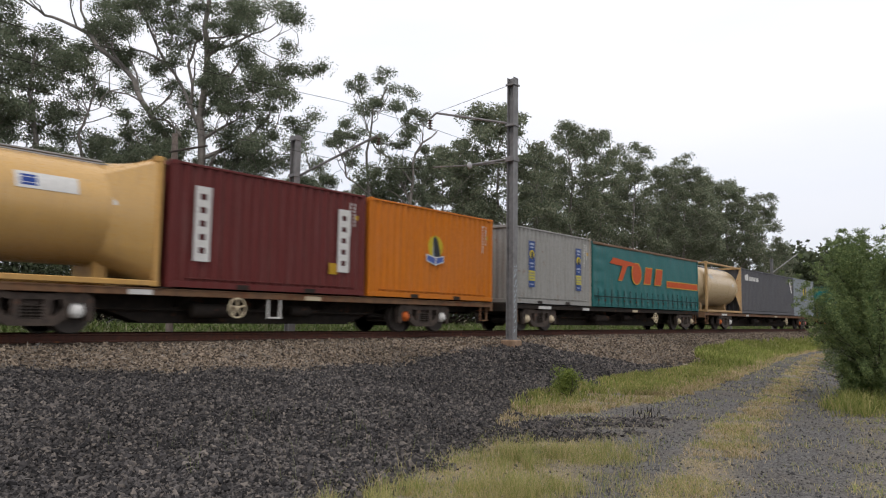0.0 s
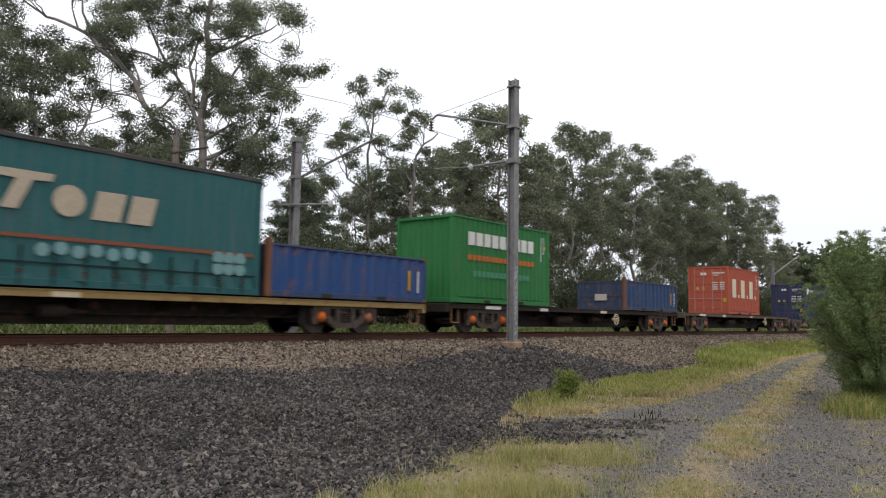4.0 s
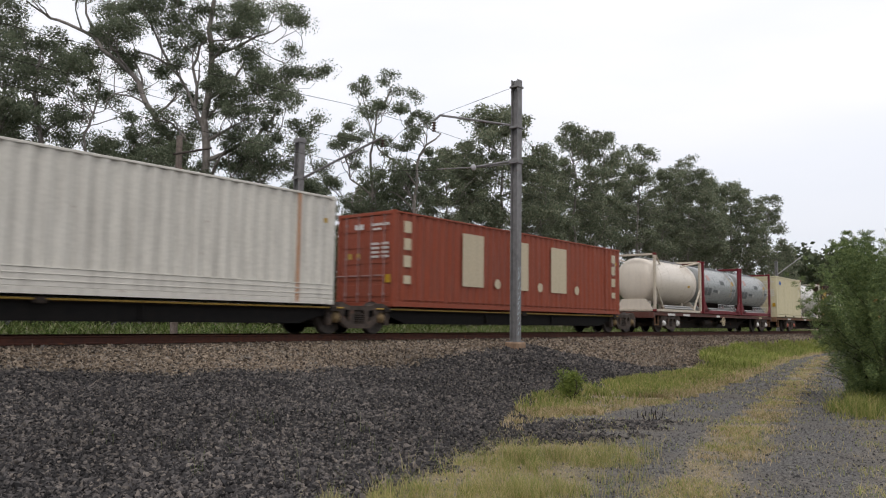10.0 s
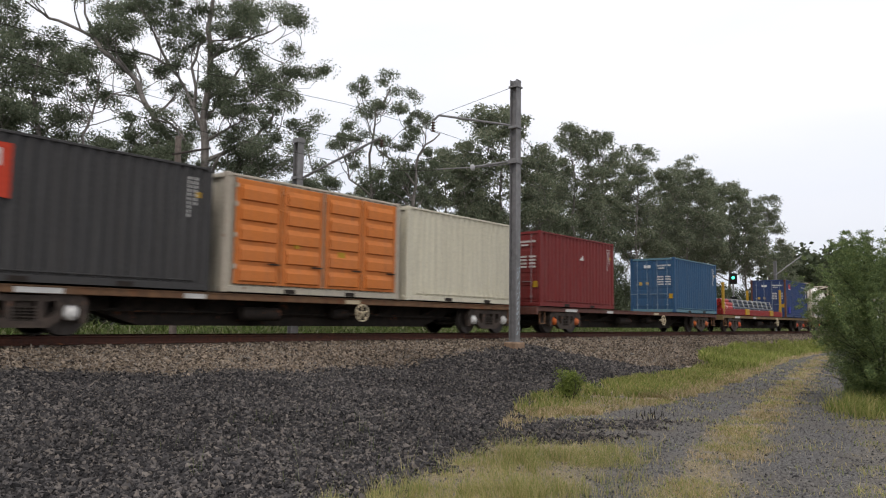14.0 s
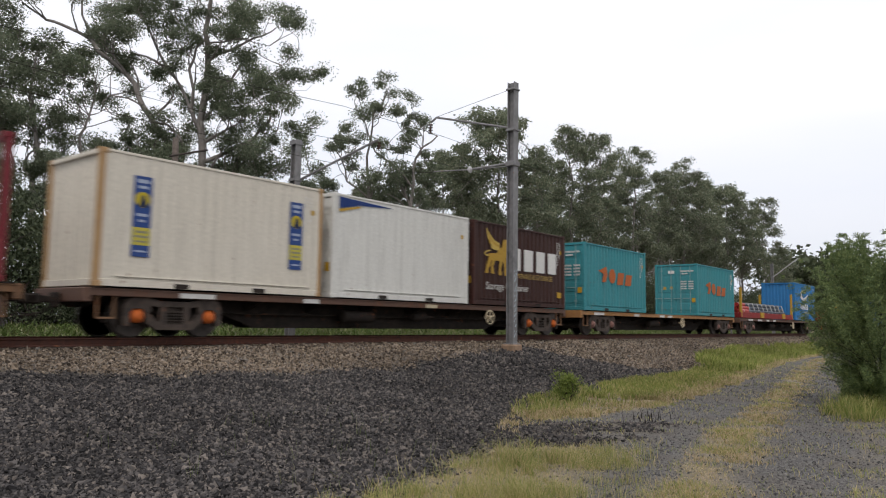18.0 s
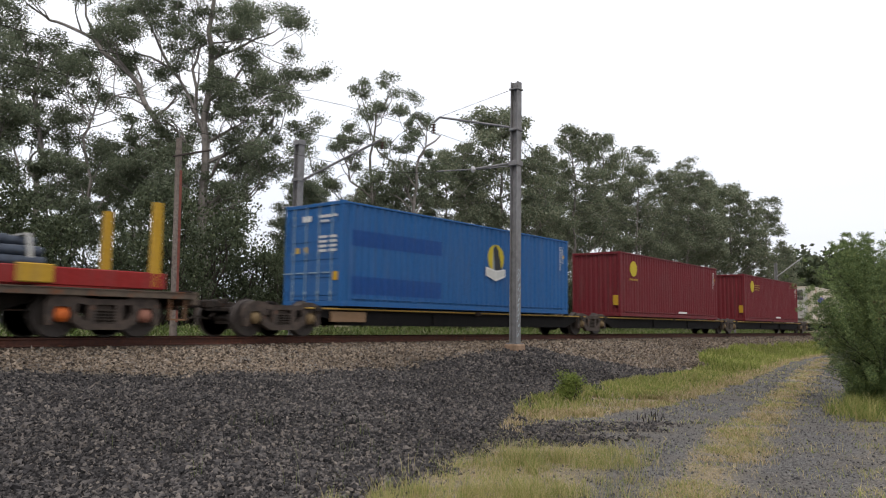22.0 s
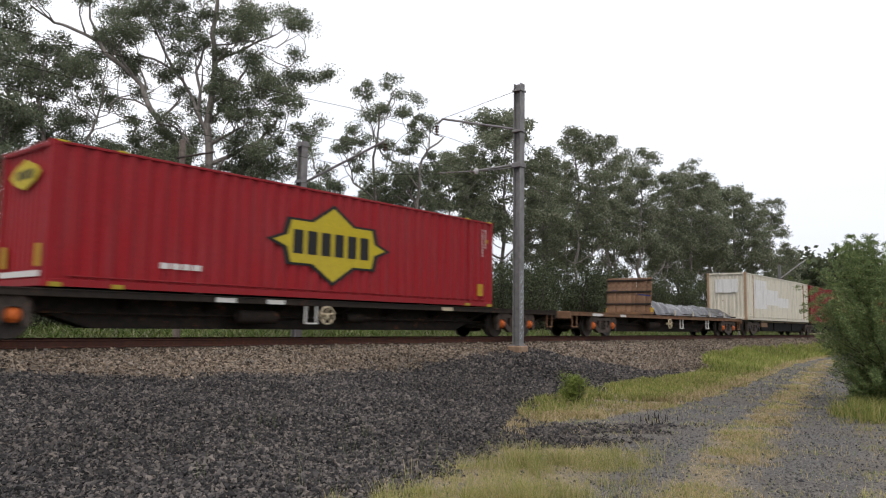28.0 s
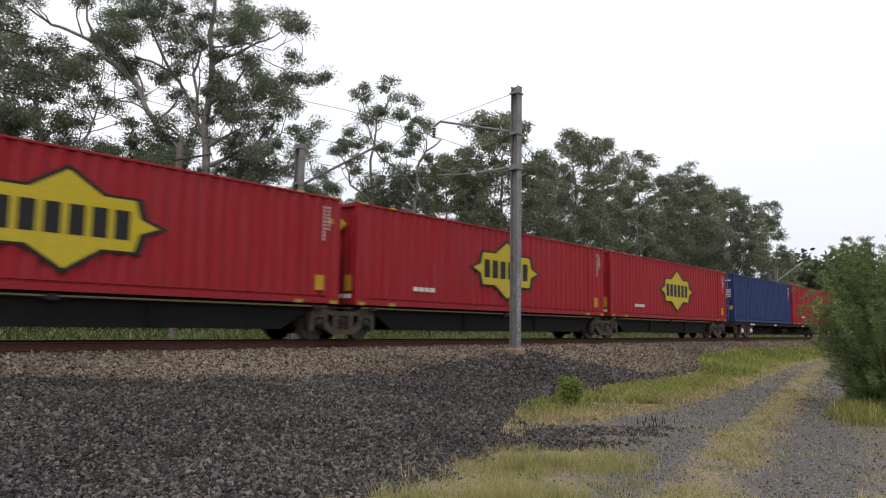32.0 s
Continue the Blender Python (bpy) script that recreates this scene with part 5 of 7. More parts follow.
def load_train():
    red_brown = (0.55, 0.118, 0.062)
    # wagon 1
    t = tank_container(-166.75, FLAT, HC, (0.88, 0.53, 0.17), (0.82, 0.47, 0.14), "ochre yellow tank container with a pale label", True, 0.22, shroud=True)
    on_barrel(t, "brand_label", 3.1, 12, 4.3, 30, W_, "white label with a blue shape")
    on_barrel(t, "brand_shape", 3.2, 15, 3.5, 27, plain((0.02, 0.08, 0.4)))
    on_barrel(t, "diamond_label", 5.0, 6, 5.2, 14, W_)
    c = box_container(-160.51, C20, HC, FLAT, (0.185, 0.032, 0.028), "maroon steel shipping container with white name boards", "plain", 0.0, 0.3)
    for u in (0.62, 5.02):
        decal(c, "name_board", [rect(u, 0.62, u + 0.42, 2.35)], W_, "tall white board with maroon blocks")
        decal(c, "lettering", [rect(u + 0.13, 0.80 + i * 0.31, u + 0.29, 0.94 + i * 0.31) for i in range(5)], plain((0.10, 0.02, 0.02)), off=0.004)
    decal(c, "hazard_label", [rect(4.72, 0.55, 5.0, 0.85)], plain(YELLOW))
    c = box_container(-154.29, C20, HC, FLAT, (0.86, 0.25, 0.008), "bright orange steel shipping container with a small oval emblem", "plain", 0.0, 0.2)
    moon_logo(c, 2.95, 1.65, 0.36)
    # wagon 2
    c = box_container(-147.11, C20, HC, FLAT, (0.35, 0.345, 0.32), "light grey steel shipping container with blue and yellow panels", "plain", 0.2, 0.4, posts=(0.40, 0.34, 0.27))
    for u in (1.2, 4.75):
        decal(c, "brand_panel", [rect(u, 0.62, u + 0.42, 2.35)], plain((0.04, 0.10, 0.34)), "tall blue panel")
        panel_marks(c, u, 0.62)

    def swoosh(c, L, H):
        o = plain((0.80, 0.12, 0.02))
        u = 1.55
        edge = lambda p, k: [(x + k * (1 if x > sum(q[0] for q in p) / len(p) else -1), z + k * (1 if z > sum(q[1] for q in p) / len(p) else -1)) for x, z in p]
        shapes = [[(u + 0.85, 1.25), (u + 1.25, 1.25), (u + 1.75, 1.95), (u + 1.30, 1.95)], round_shape(u + 2.75, 1.62, 0.5, 20, 0.95), rect(u + 3.55, 1.2, u + 4.25, 1.95, 0.25), rect(u + 4.75, 1.2, u + 5.5, 1.95, 0.25), rect(u + 6.3, 1.15, L - 0.2, 1.42)]
        decal(c, "brand_edge", [edge(p, 0.045) for p in shapes], plain((0.80, 0.50, 0.06)), "yellow edge of the orange blocks", off=0.016)
        decal(c, "brand_stripe", [[(u, 1.95), (u + 0.35, 2.22), (u + 2.6, 2.10), (u + 2.5, 1.95), (u + 1.0, 1.90)]], o, "orange winged stripe", off=0.02)
        decal(c, "brand_block", [[(u + 0.85, 1.25), (u + 1.25, 1.25), (u + 1.75, 1.95), (u + 1.30, 1.95)], round_shape(u + 2.75, 1.62, 0.5, 20, 0.95), rect(u + 3.55, 1.2, u + 4.25, 1.95, 0.25), rect(u + 4.75, 1.2, u + 5.5, 1.95, 0.25)], o, "slanted orange blocks", off=0.024)
        decal(c, "brand_line", [rect(u + 6.3, 1.15, L - 0.2, 1.42)], o, "orange line", off=0.02)
    curtain_container(-140.93, FLAT, 2.78, (0.014, 0.20, 0.195), "teal curtain-side container with orange markings", (0.22, 0.13, 0.07), swoosh)
    # wagon 3
    t = tank_container(-127.4, FLAT, HC, (0.74, 0.55, 0.31), (0.66, 0.42, 0.19), "cream tank container in an orange-brown frame", True, 0.18)
    on_barrel(t, "label_patch", 0.9, 20, 1.5, 34, plain((0.55, 0.52, 0.46)))
    on_barrel(t, "diamond_label", 4.6, 2, 4.8, 10, W_)
    c = box_container(-121.38, C40, HC, FLAT, (0.115, 0.115, 0.125), "dark grey steel shipping container with a pale mark", "plain", 0.0, 0.45)
    decal(c, "brand_mark", [round_shape(0.95, 2.28, 0.2), round_shape(1.25, 2.32, 0.22)], W_, "pale plain mark")
    decal(c, "lettering", blocks(1.65, 2.12, 2.0, 0.26, 6, 0.25), W_, "row of pale blocks")
    decal(c, "brand_tag", [[(11.0, 2.5), (11.3, 2.5), (11.75, 1.75), (11.6, 1.6)]], W_, "slanted pale tag")
    c = box_container(-109.05, C20, HC, FLAT, (0.27, 0.305, 0.325), "light blue-grey steel shipping container with an oval emblem", "plain", 0.0, 0.3, smooth_side=True)
    moon_logo(c, 3.15, 1.9, 0.52)
    # wagon 4
    half_container(-101.86, 0.94, 1.36, (0.03, 0.045, 0.14), "rusty blue half-height open container")

    def faded(c, L, H):
        m = plain((0.55, 0.46, 0.34))
        decal(c, "lettering", [[(6.1, 2.2), (7.25, 2.2), (7.2, 2.05), (6.85, 2.03), (6.6, 1.45), (6.3, 1.45), (6.55, 2.03), (6.1, 2.05)], round_shape(7.55, 1.72, 0.32, 16, 1.0), rect(8.0, 1.4, 8.6, 2.0, 0.12), rect(8.75, 1.4, 9.3, 2.0, 0.12)], m, "faded cream blocks", off=0.02)
        decal(c, "brand_line", [rect(0.2, 0.92, L - 0.2, 1.0)], plain((0.30, 0.10, 0.05)), "thin faded red line", off=0.02)
        decal(c, "scrawl", [round_shape(7.1 + i * 0.35, 0.72 + 0.05 * (i % 2), 0.14, 8) for i in range(7)] + [round_shape(11.0 + 0.3 * (i % 3), 0.6 + 0.25 * (i // 3), 0.16, 7) for i in range(6)], plain((0.20, 0.38, 0.38)), "pale spray-painted scrawl", off=0.022)
    curtain_container(-95.65, 0.94, 2.88, (0.026, 0.15, 0.155), "teal curtain-side container with a faded cream mark", (0.06, 0.06, 0.055), faded)
    half_container(-83.24, 0.94, 1.36, (0.025, 0.09, 0.28), "blue half-height open container")
    # wagon 5
    c = box_container(-75.96, C20, 2.9, 1.0, (0.03, 0.24, 0.06), "green steel shipping container with white and orange lines of marks", "plain", 0.0, 0.3)
    decal(c, "lettering", blocks(0.9, 1.95, 4.1, 0.45, 9, 0.2), W_, "row of white outlined blocks")
    decal(c, "brand_line", blocks(0.9, 1.45, 4.1, 0.18, 16, 0.25), plain((0.75, 0.2, 0.03)), "orange line of small marks")
    decal(c, "brand_line", blocks(1.2, 0.9, 3.5, 0.2, 14, 0.25), plain((0.08, 0.35, 0.2)))
    half_container(-63.33, 1.0, 1.4, (0.02, 0.07, 0.19), "dark blue half-height open container with a rusty end")
    # wagon 6
    c = box_container(-49.38, C20, 2.88, 1.06, red_brown, "orange-red steel shipping container with large cream blocks", "door", 0.05, 0.3)
    four_side(c, 0.75, 1.02, 4.9, 1.12, plain((0.78, 0.72, 0.52)))
    # first articulated set
    c = box_container(-31.75, C40, 2.9, LOW, (0.034, 0.045, 0.105), "dark navy steel shipping container with a white mark", "door", 0.0, 0.4, barc=(0.06, 0.065, 0.12))
    decal(c, "brand_mark", [round_shape(1.05, 2.35, 0.26), [(0.6, 2.4), (0.85, 2.55), (0.9, 2.3)], [(1.3, 2.5), (1.5, 2.6), (1.62, 2.35), (1.4, 2.2)]], W_, "white plain mark")
    decal(c, "lettering", blocks(1.85, 2.22, 2.4, 0.26, 6, 0.28), W_, "row of white blocks")
    decal(c, "brand_tag", [[(10.75, 2.5), (11.0, 2.5), (11.75, 1.65), (11.6, 1.45)]], plain((0.72, 0.48, 0.3)), "slanted orange-white tag")
    c = box_container(-14.97, C40, 2.88, LOW, (0.004, 0.23, 0.105), "bright green steel shipping container with a row of white blocks", "door", 0.0, 0.2, barc=(0.35, 0.45, 0.40))
    decal(c, "lettering", blocks(2.75, 1.25, 6.95, 0.74, 9, 0.32), W_, "row of nine large white blocks")
    decal(c, "emblem_disc", [round_shape(2.0, 2.05, 0.24)], W_, "white round emblem", "end")
    c = box_container(2.14, C40, 2.9, LOW, (0.54, 0.034, 0.02), "red steel shipping container with white blocks near one end", "door", 0.0, 0.25)
    decal(c, "lettering", blocks(0.55, 2.1, 1.15, 0.45, 3, 0.2), W_, "three white blocks")
    for k0, k1, z0, z1 in ((8, 11, 1.1, 1.65), (21, 24, 0.9, 1.35), (12, 14, 0.5, 0.8)):
        fresh_patch(c, C40, 0.278, k0, k1, z0, z1, plain((0.62, 0.02, 0.015)), "patch of fresher red paint")
    c = box_container(17.96, C48, 2.93, LOW, (0.76, 0.73, 0.65), "white steel long shipping container with an orange-red emblem", "door", 0.06, 0.45, barc=(0.55, 0.53, 0.48), pitch=0.37, skirt=True)
    for u in (1.22, C48 - 1.3):
        decal(c, "orange_band", [rect(u, 0.05, u + 0.09, 2.85)], plain((0.62, 0.25, 0.08)), "vertical orange band")
    decal(c, "brand_shape", [[(2.1, 2.45), (3.4, 2.45), (3.4, 1.4), (2.5, 1.45), (2.45, 1.7), (2.1, 1.8)]], plain((0.85, 0.10, 0.03)), "orange-red plain shape")
    decal(c, "lettering", blocks(2.15, 2.0, 1.1, 0.36, 3, 0.25), W_, off=0.004)
    decal(c, "brand_shape", [rect(1.35, 2.1, 2.05, 2.5)], plain((0.85, 0.10, 0.03)), "", "end")
    c = box_container(34.89, C48, 2.88, LOW, (0.40, 0.092, 0.046), "rust-red steel long shipping container with large cream blocks", "door", 0.1, 0.4, pitch=0.37)
    four_side(c, 3.3, 0.75, 8.3, 1.75, plain((0.70, 0.60, 0.42)))
    for u in (0.45, C48 - 0.75):
        decal(c, "lettering", [rect(u, 1.2 + i * 0.52, u + 0.32, 1.55 + i * 0.52) for i in range(3)] + [rect(u, 0.7, u + 0.32, 0.95)], plain((0.70, 0.60, 0.42)), "column of cream blocks")
    # wagon 7: tanks
    t = tank_container(53.37, FLAT, HC, (0.82, 0.74, 0.62), (0.68, 0.60, 0.48), "cream-white tank container in a white frame", tips=(0.26, 0.04, 0.04))
    on_barrel(t, "label_patch", 4.3, -12, 4.6, -6, plain(YELLOW), "small orange label")
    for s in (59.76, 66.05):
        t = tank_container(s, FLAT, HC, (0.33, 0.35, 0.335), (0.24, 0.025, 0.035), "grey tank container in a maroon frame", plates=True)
        on_barrel(t, "emblem_disc", 0.95, 16, 1.35, 34, plain((0.6, 0.35, 0.3)), "round red-white emblem")
        on_barrel(t, "label_patch", 4.9, 10, 5.2, 22, plain(YELLOW), "yellow label")
        for u0, a0, u1, a1 in ((2.9, 8, 3.6, 20), (0.45, -26, 1.5, -4), (1.75, -16, 2.5, -8), (4.9, -8, 5.4, -2)):
            on_barrel(t, "label_patch", u0, a0, u1, a1, plain((0.13, 0.14, 0.14)), "dark grey stencilled patch")
        on_barrel(t, "label_patch", 2.6, -18, 2.8, -10, W_, "small white label")
        # the lower part of the barrel is darker
        on_barrel(t, "lower_band", 0.5, -82, 5.6, -52, M_UNDER, "dark band low on the barrel")
        on_barrel(t, "yellow_band", 4.7, -25, 4.78, 45, plain((0.6, 0.42, 0.15)), "thin yellow band")
    # wagon 8
    c = box_container(73.66, C20, HC, FLAT, (0.78, 0.71, 0.47), "cream steel shipping container with closed doors", "door", 0.0, 0.25)
    decal(c, "brand_label", [rect(0.6, 2.25, 1.0, 2.5)], plain((0.08, 0.2, 0.6)), "small blue label")
    t = tank_container(79.86, FLAT, HC, (0.80, 0.77, 0.70), (0.72, 0.66, 0.55), "white tank container in a cream frame", tips=(0.26, 0.04, 0.04))
    on_barrel(t, "label_patch", 4.4, 6, 4.9, 14, plain(YELLOW), "small orange label")

    def removal_box(s, deck, H, second):
        c = box_container(s, C20, H, deck, (0.062, 0.024, 0.018), "dark brown steel container with gold emblem and white blocks", "door" if second else "plain", 0.0, 0.25, posts=(0.08, 0.03, 0.022))
        griffin(c, 0.58, 1.10, 1.17)
        decal(c, "lettering", blocks(2.25, 1.30, 3.35, 0.80, 4, 0.28), W_, "four large white blocks")
        words(c, "REMOVALS & STORAGE", 2.25, 1.02, 0.27, plain((0.62, 0.42, 0.12)), "gold words under the white blocks")
        if second:
            words(c, "Storage Container", 0.7, 0.55, 0.36, W_, "white painted words")
        else:
            decal(c, "brand_stripe", [[(3.2, 0.40), (4.9, 0.52), (5.3, 0.75), (4.6, 0.66), (3.2, 0.60)]], plain((0.5, 0.05, 0.02)), "red stroke")
            decal(c, "hazard_label", [rect(0.62, 0.35, 1.25, 0.52)], plain(YELLOW))
        decal(c, "hazard_label", [rect(5.45, 0.4, 5.75, 0.62)], plain(YELLOW))
    removal_box(85.95, FLAT, HC, False)
    box_container(92.13, C20, HC, FLAT, (0.72, 0.69, 0.57), "off-white steel shipping container, scuffed", "plain", 0.08, 0.5, code=False)
    # wagon 9
    c = box_container(99.59, C20, HC, FLAT, (0.060, 0.058, 0.057), "charcoal steel shipping container with a red emblem", "door", 0.0, 0.25)
    decal(c, "brand_shape", [[(0.5, 2.6), (1.75, 2.6), (1.75, 1.55), (1.1, 1.6), (0.55, 2.0)]], plain((0.85, 0.08, 0.03)), "red plain shape")
    decal(c, "lettering", blocks(0.55, 2.15, 1.1, 0.34, 3, 0.25), W_, off=0.004)
    c = box_container(106.0, C20, HC, FLAT, (0.62, 0.56, 0.44), "open-side container with bright orange ribbed doors", "plain", 0.15, 0.5, posts=(0.55, 0.48, 0.38), code=False)
    om = paint((0.94, 0.285, 0.055), 0.3, 0.05)
    for k in range(4):
        u = 0.28 + k * 1.385 + (0.05 if k > 1 else 0)
        d = part("side_door", Geo().box(u, u + 1.335, -1.245, -1.215, 0.20, 2.74, 0.01), om, c, "orange ribbed side door")
        for x in (0.0, 1.255):
            part("door_stile", Geo().box(u + x, u + x + 0.08, -1.268, -1.243, 0.20, 2.74, 0.008), om, d)
        for j in range(5):
            z = 0.26 + j * 0.49
            part("door_rib", Geo().prism([(-1.244, z), (-1.292, z + 0.03), (-1.292, z + 0.27), (-1.244, z + 0.40)], u + 0.15, u + 1.2, 'X'), om, d)
        for z in (0.55, 1.3, 2.05, 2.5):
            part("hinge", Geo().box(u - 0.03, u + 0.03, -1.285, -1.25, z, z + 0.12, 0.01), om if k else paint((0.6, 0.55, 0.45), 0.4, 0.3), d)
        part("door_handle", Geo().box(u + 0.95, u + 1.3, -1.315, -1.292, 0.70, 0.74, 0.006), M_UNDER, d, "dark latch handle")
    decal(c, "label_patch", [rect(0.45, 2.42, 1.2, 2.52)], W_, off=0.05)
    decal(c, "label_patch", [rect(3.55, 1.05, 3.8, 1.2), rect(2.05, 1.18, 2.2, 1.32)], plain(YELLOW), "yellow label", off=0.06)
    box_container(112.4, C20, HC, FLAT, (0.80, 0.75, 0.58), "cream steel shipping container with rust at one corner", "plain", 0.05, 0.3, code=False)
    # wagon 10
    c = box_container(119.87, C20, 2.88, FLAT, (0.27, 0.038, 0.035), "faded maroon steel shipping container with closed doors", "door", 0.08, 0.3)
    decal(c, "brand_mark", [[(3.0, 1.95), (3.3, 2.15), (3.35, 1.95)]], W_)
    c = box_container(132.73, C20, 2.82, FLAT, (0.04, 0.125, 0.25), "blue steel shipping container with a pale roof cover", "door", 0.05, 0.35, barc=(0.20, 0.28, 0.36), rail=(0.14, 0.28, 0.34))
    # wagon 11
    c = box_container(152.98, C20, 2.72, FLAT, (0.035, 0.075, 0.21), "old blue steel shipping container with rusty corner posts", "door", 0.12, 0.5, posts=(0.17, 0.07, 0.04), barc=(0.25, 0.3, 0.36))
    decal(c, "brand_label", [rect(0.75, 2.1, 1.25, 2.4)], plain((0.65, 0.03, 0.04)), "red label with white line")
    decal(c, "brand_line", [rect(0.75, 2.02, 1.25, 2.09)], W_)
    decal(c, "patch", [rect(0.6, 0.3, 1.2, 0.75)], plain((0.02, 0.03, 0.45)), "patch of bright blue paint")
    decal(c, "code_panel", blocks(4.2, 2.25, 1.55, 0.1, 11, 0.35) + blocks(5.0, 2.05, 0.5, 0.1, 4, 0.35), plain((0.45, 0.5, 0.55)))
    # wagon 12
    t = tank_container(160.1, 1.06, 2.82, (0.84, 0.78, 0.67), (0.72, 0.63, 0.50), "cream-white tank container in a cream frame", tips=(0.26, 0.04, 0.04))
    on_barrel(t, "diamond_label", 3.9, -14, 4.1, -6, plain((0.65, 0.5, 0.05)))
    removal_box(166.5, 1.06, 2.82, True)
    t = tank_container(172.95, 1.06, 2.82, (0.40, 0.42, 0.41), (0.26, 0.03, 0.04), "grey tank container in a maroon frame", plates=True)
    on_barrel(t, "label_patch", 4.9, 8, 5.3, 22, plain((0.6, 0.42, 0.12)), "yellow label")
    on_barrel(t, "emblem_disc", 0.9, 20, 1.2, 34, W_)
    # wagon 13
    c = box_container(180.66, C20, 2.88, 1.06, (0.80, 0.74, 0.62), "white container with blue and yellow panels, rusty corners", "plain", 0.12, 0.28, posts=(0.58, 0.36, 0.17), smooth_side=True)
    for u in (0.75, 4.95):
        decal(c, "brand_panel", [rect(u, 0.66, u + 0.42, 2.4)], plain((0.04, 0.10, 0.34)), "tall blue panel")
        panel_marks(c, u, 0.67)
    c = box_container(187.1, C20, 2.88, 1.06, (0.78, 0.77, 0.71), "white container with a blue flash along its top", "door", 0.08, 0.3, smooth_side=True)
    decal(c, "brand_stripe", [[(0.2, 2.45), (1.0, 2.62), (2.4, 2.70), (0.2, 2.78)]], plain((0.02, 0.06, 0.25)), "dark blue curved flash")
    decal(c, "brand_stripe", [[(0.2, 2.36), (1.0, 2.55), (1.0, 2.60), (0.2, 2.44)]], plain((0.75, 0.45, 0.05)), off=0.003)
    removal_box(193.45, 1.06, 2.88, True)

    # wagon 14
    def orange_name(c):
        o = plain((0.65, 0.16, 0.03))
        decal(c, "lettering", [[(1.25, 1.72), (2.0, 1.95), (2.1, 1.6), (1.9, 1.25), (1.55, 1.25), (1.75, 1.6)], round_shape(2.55, 1.55, 0.32, 14), rect(3.0, 1.2, 3.6, 1.75, 0.15), rect(3.8, 1.2, 4.4, 1.7, 0.15)], o, "worn orange blocks")
    c = box_container(201.11, C20, 2.86, 1.04, (0.06, 0.36, 0.40), "faded turquoise steel shipping container with orange blocks", "door", 0.08, 0.3, barc=(0.25, 0.42, 0.42))
    orange_name(c)
    c = box_container(213.89, C20, 2.86, 1.04, (0.06, 0.36, 0.40), "faded turquoise steel shipping container with orange blocks", "door", 0.08, 0.35, barc=(0.25, 0.42, 0.42))
    orange_name(c)
    # wagon 15
    c = box_container(234.0, C20, 2.86, 1.04, (0.04, 0.27, 0.62), "sky blue steel shipping container with a white swirl", "plain", 0.0, 0.2)
    decal(c, "brand_mark", [[(1.5, 1.75), (1.6, 2.2), (2.3, 2.42), (3.2, 2.35), (3.1, 2.15), (2.2, 2.2), (1.85, 1.9), (2.4, 1.72), (3.3, 1.9), (3.9, 2.1), (3.4, 1.6), (2.4, 1.5)]], W_, "white swirl")
    decal(c, "lettering", blocks(1.5, 0.85, 2.3, 0.42, 5, 0.3) + blocks(2.6, 0.5, 1.4, 0.2, 6, 0.3), W_, "row of white blocks")
    # second articulated set
    c = box_container(265.55, C40, 2.93, 0.82, (0.02, 0.15, 0.42), "blue steel shipping container with a small oval emblem", "door", 0.0, 0.3, barc=(0.25, 0.36, 0.46))
    moon_logo(c, 7.25, 1.85, 0.48, (0.62, 0.62, 0.58))
    for z0, z1 in ((1.7, 2.15), (0.35, 0.85)):
        fresh_patch(c, C40, 0.278, 1, 15, z0, z1, plain((0.012, 0.09, 0.34)), "patch of darker blue paint")
    for s, u in ((282.37, 1.35), (299.51, 1.55), (333.54, 1.35)):
        c = box_container(s, C40, 2.92, 0.82, (0.21, 0.02, 0.027), "dark red steel shipping container with a yellow round emblem", "plain", 0.0, 0.3)
        decal(c, "emblem_disc", [round_shape(u, 2.2, 0.36, 24)], YL, "yellow round emblem")
        decal(c, "lettering", bars(u + 0.5, 2.0, 1.05, 0.42, 3, 0.68) if s != 282.37 else blocks(u - 0.42, 1.66, 0.9, 0.09, 9, 0.3), plain((0.55, 0.34, 0.05)), "yellow lines of small marks")
        decal(c, "hazard_label", [rect(0.12, 0.5, 0.36, 0.95)], plain(YELLOW), "", "end")
        decal(c, "code_panel", [rect(6.6, 0.22, 7.7, 0.34)], W_)
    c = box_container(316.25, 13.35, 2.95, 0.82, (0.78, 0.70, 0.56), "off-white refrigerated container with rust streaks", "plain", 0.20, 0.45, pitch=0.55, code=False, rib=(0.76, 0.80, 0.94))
    decal(c, "lettering", blocks(1.75, 1.6, 2.0, 0.55, 4, 0.2), plain((0.06, 0.09, 0.42)), "row of blue blocks")
    decal(c, "brand_stripe", [[(2.6, 2.25), (3.2, 2.42), (3.55, 2.1), (3.4, 1.8), (3.25, 2.1), (2.9, 2.25)]], plain((0.7, 0.4, 0.2)))
    stain = paint((0.46, 0.26, 0.12), 0.4, 0.3)
    # a darker strip on the floor of each groove
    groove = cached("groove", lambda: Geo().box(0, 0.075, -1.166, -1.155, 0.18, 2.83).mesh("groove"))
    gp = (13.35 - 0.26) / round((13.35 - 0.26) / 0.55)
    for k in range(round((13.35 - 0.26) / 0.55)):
        part("groove", groove, paint((0.33, 0.29, 0.22), 0.5, 0.2), c, "darker strip along the groove", at=(0.13 + gp * (k + 0.80), 0, 0))
    rust_rng = random.Random(3)
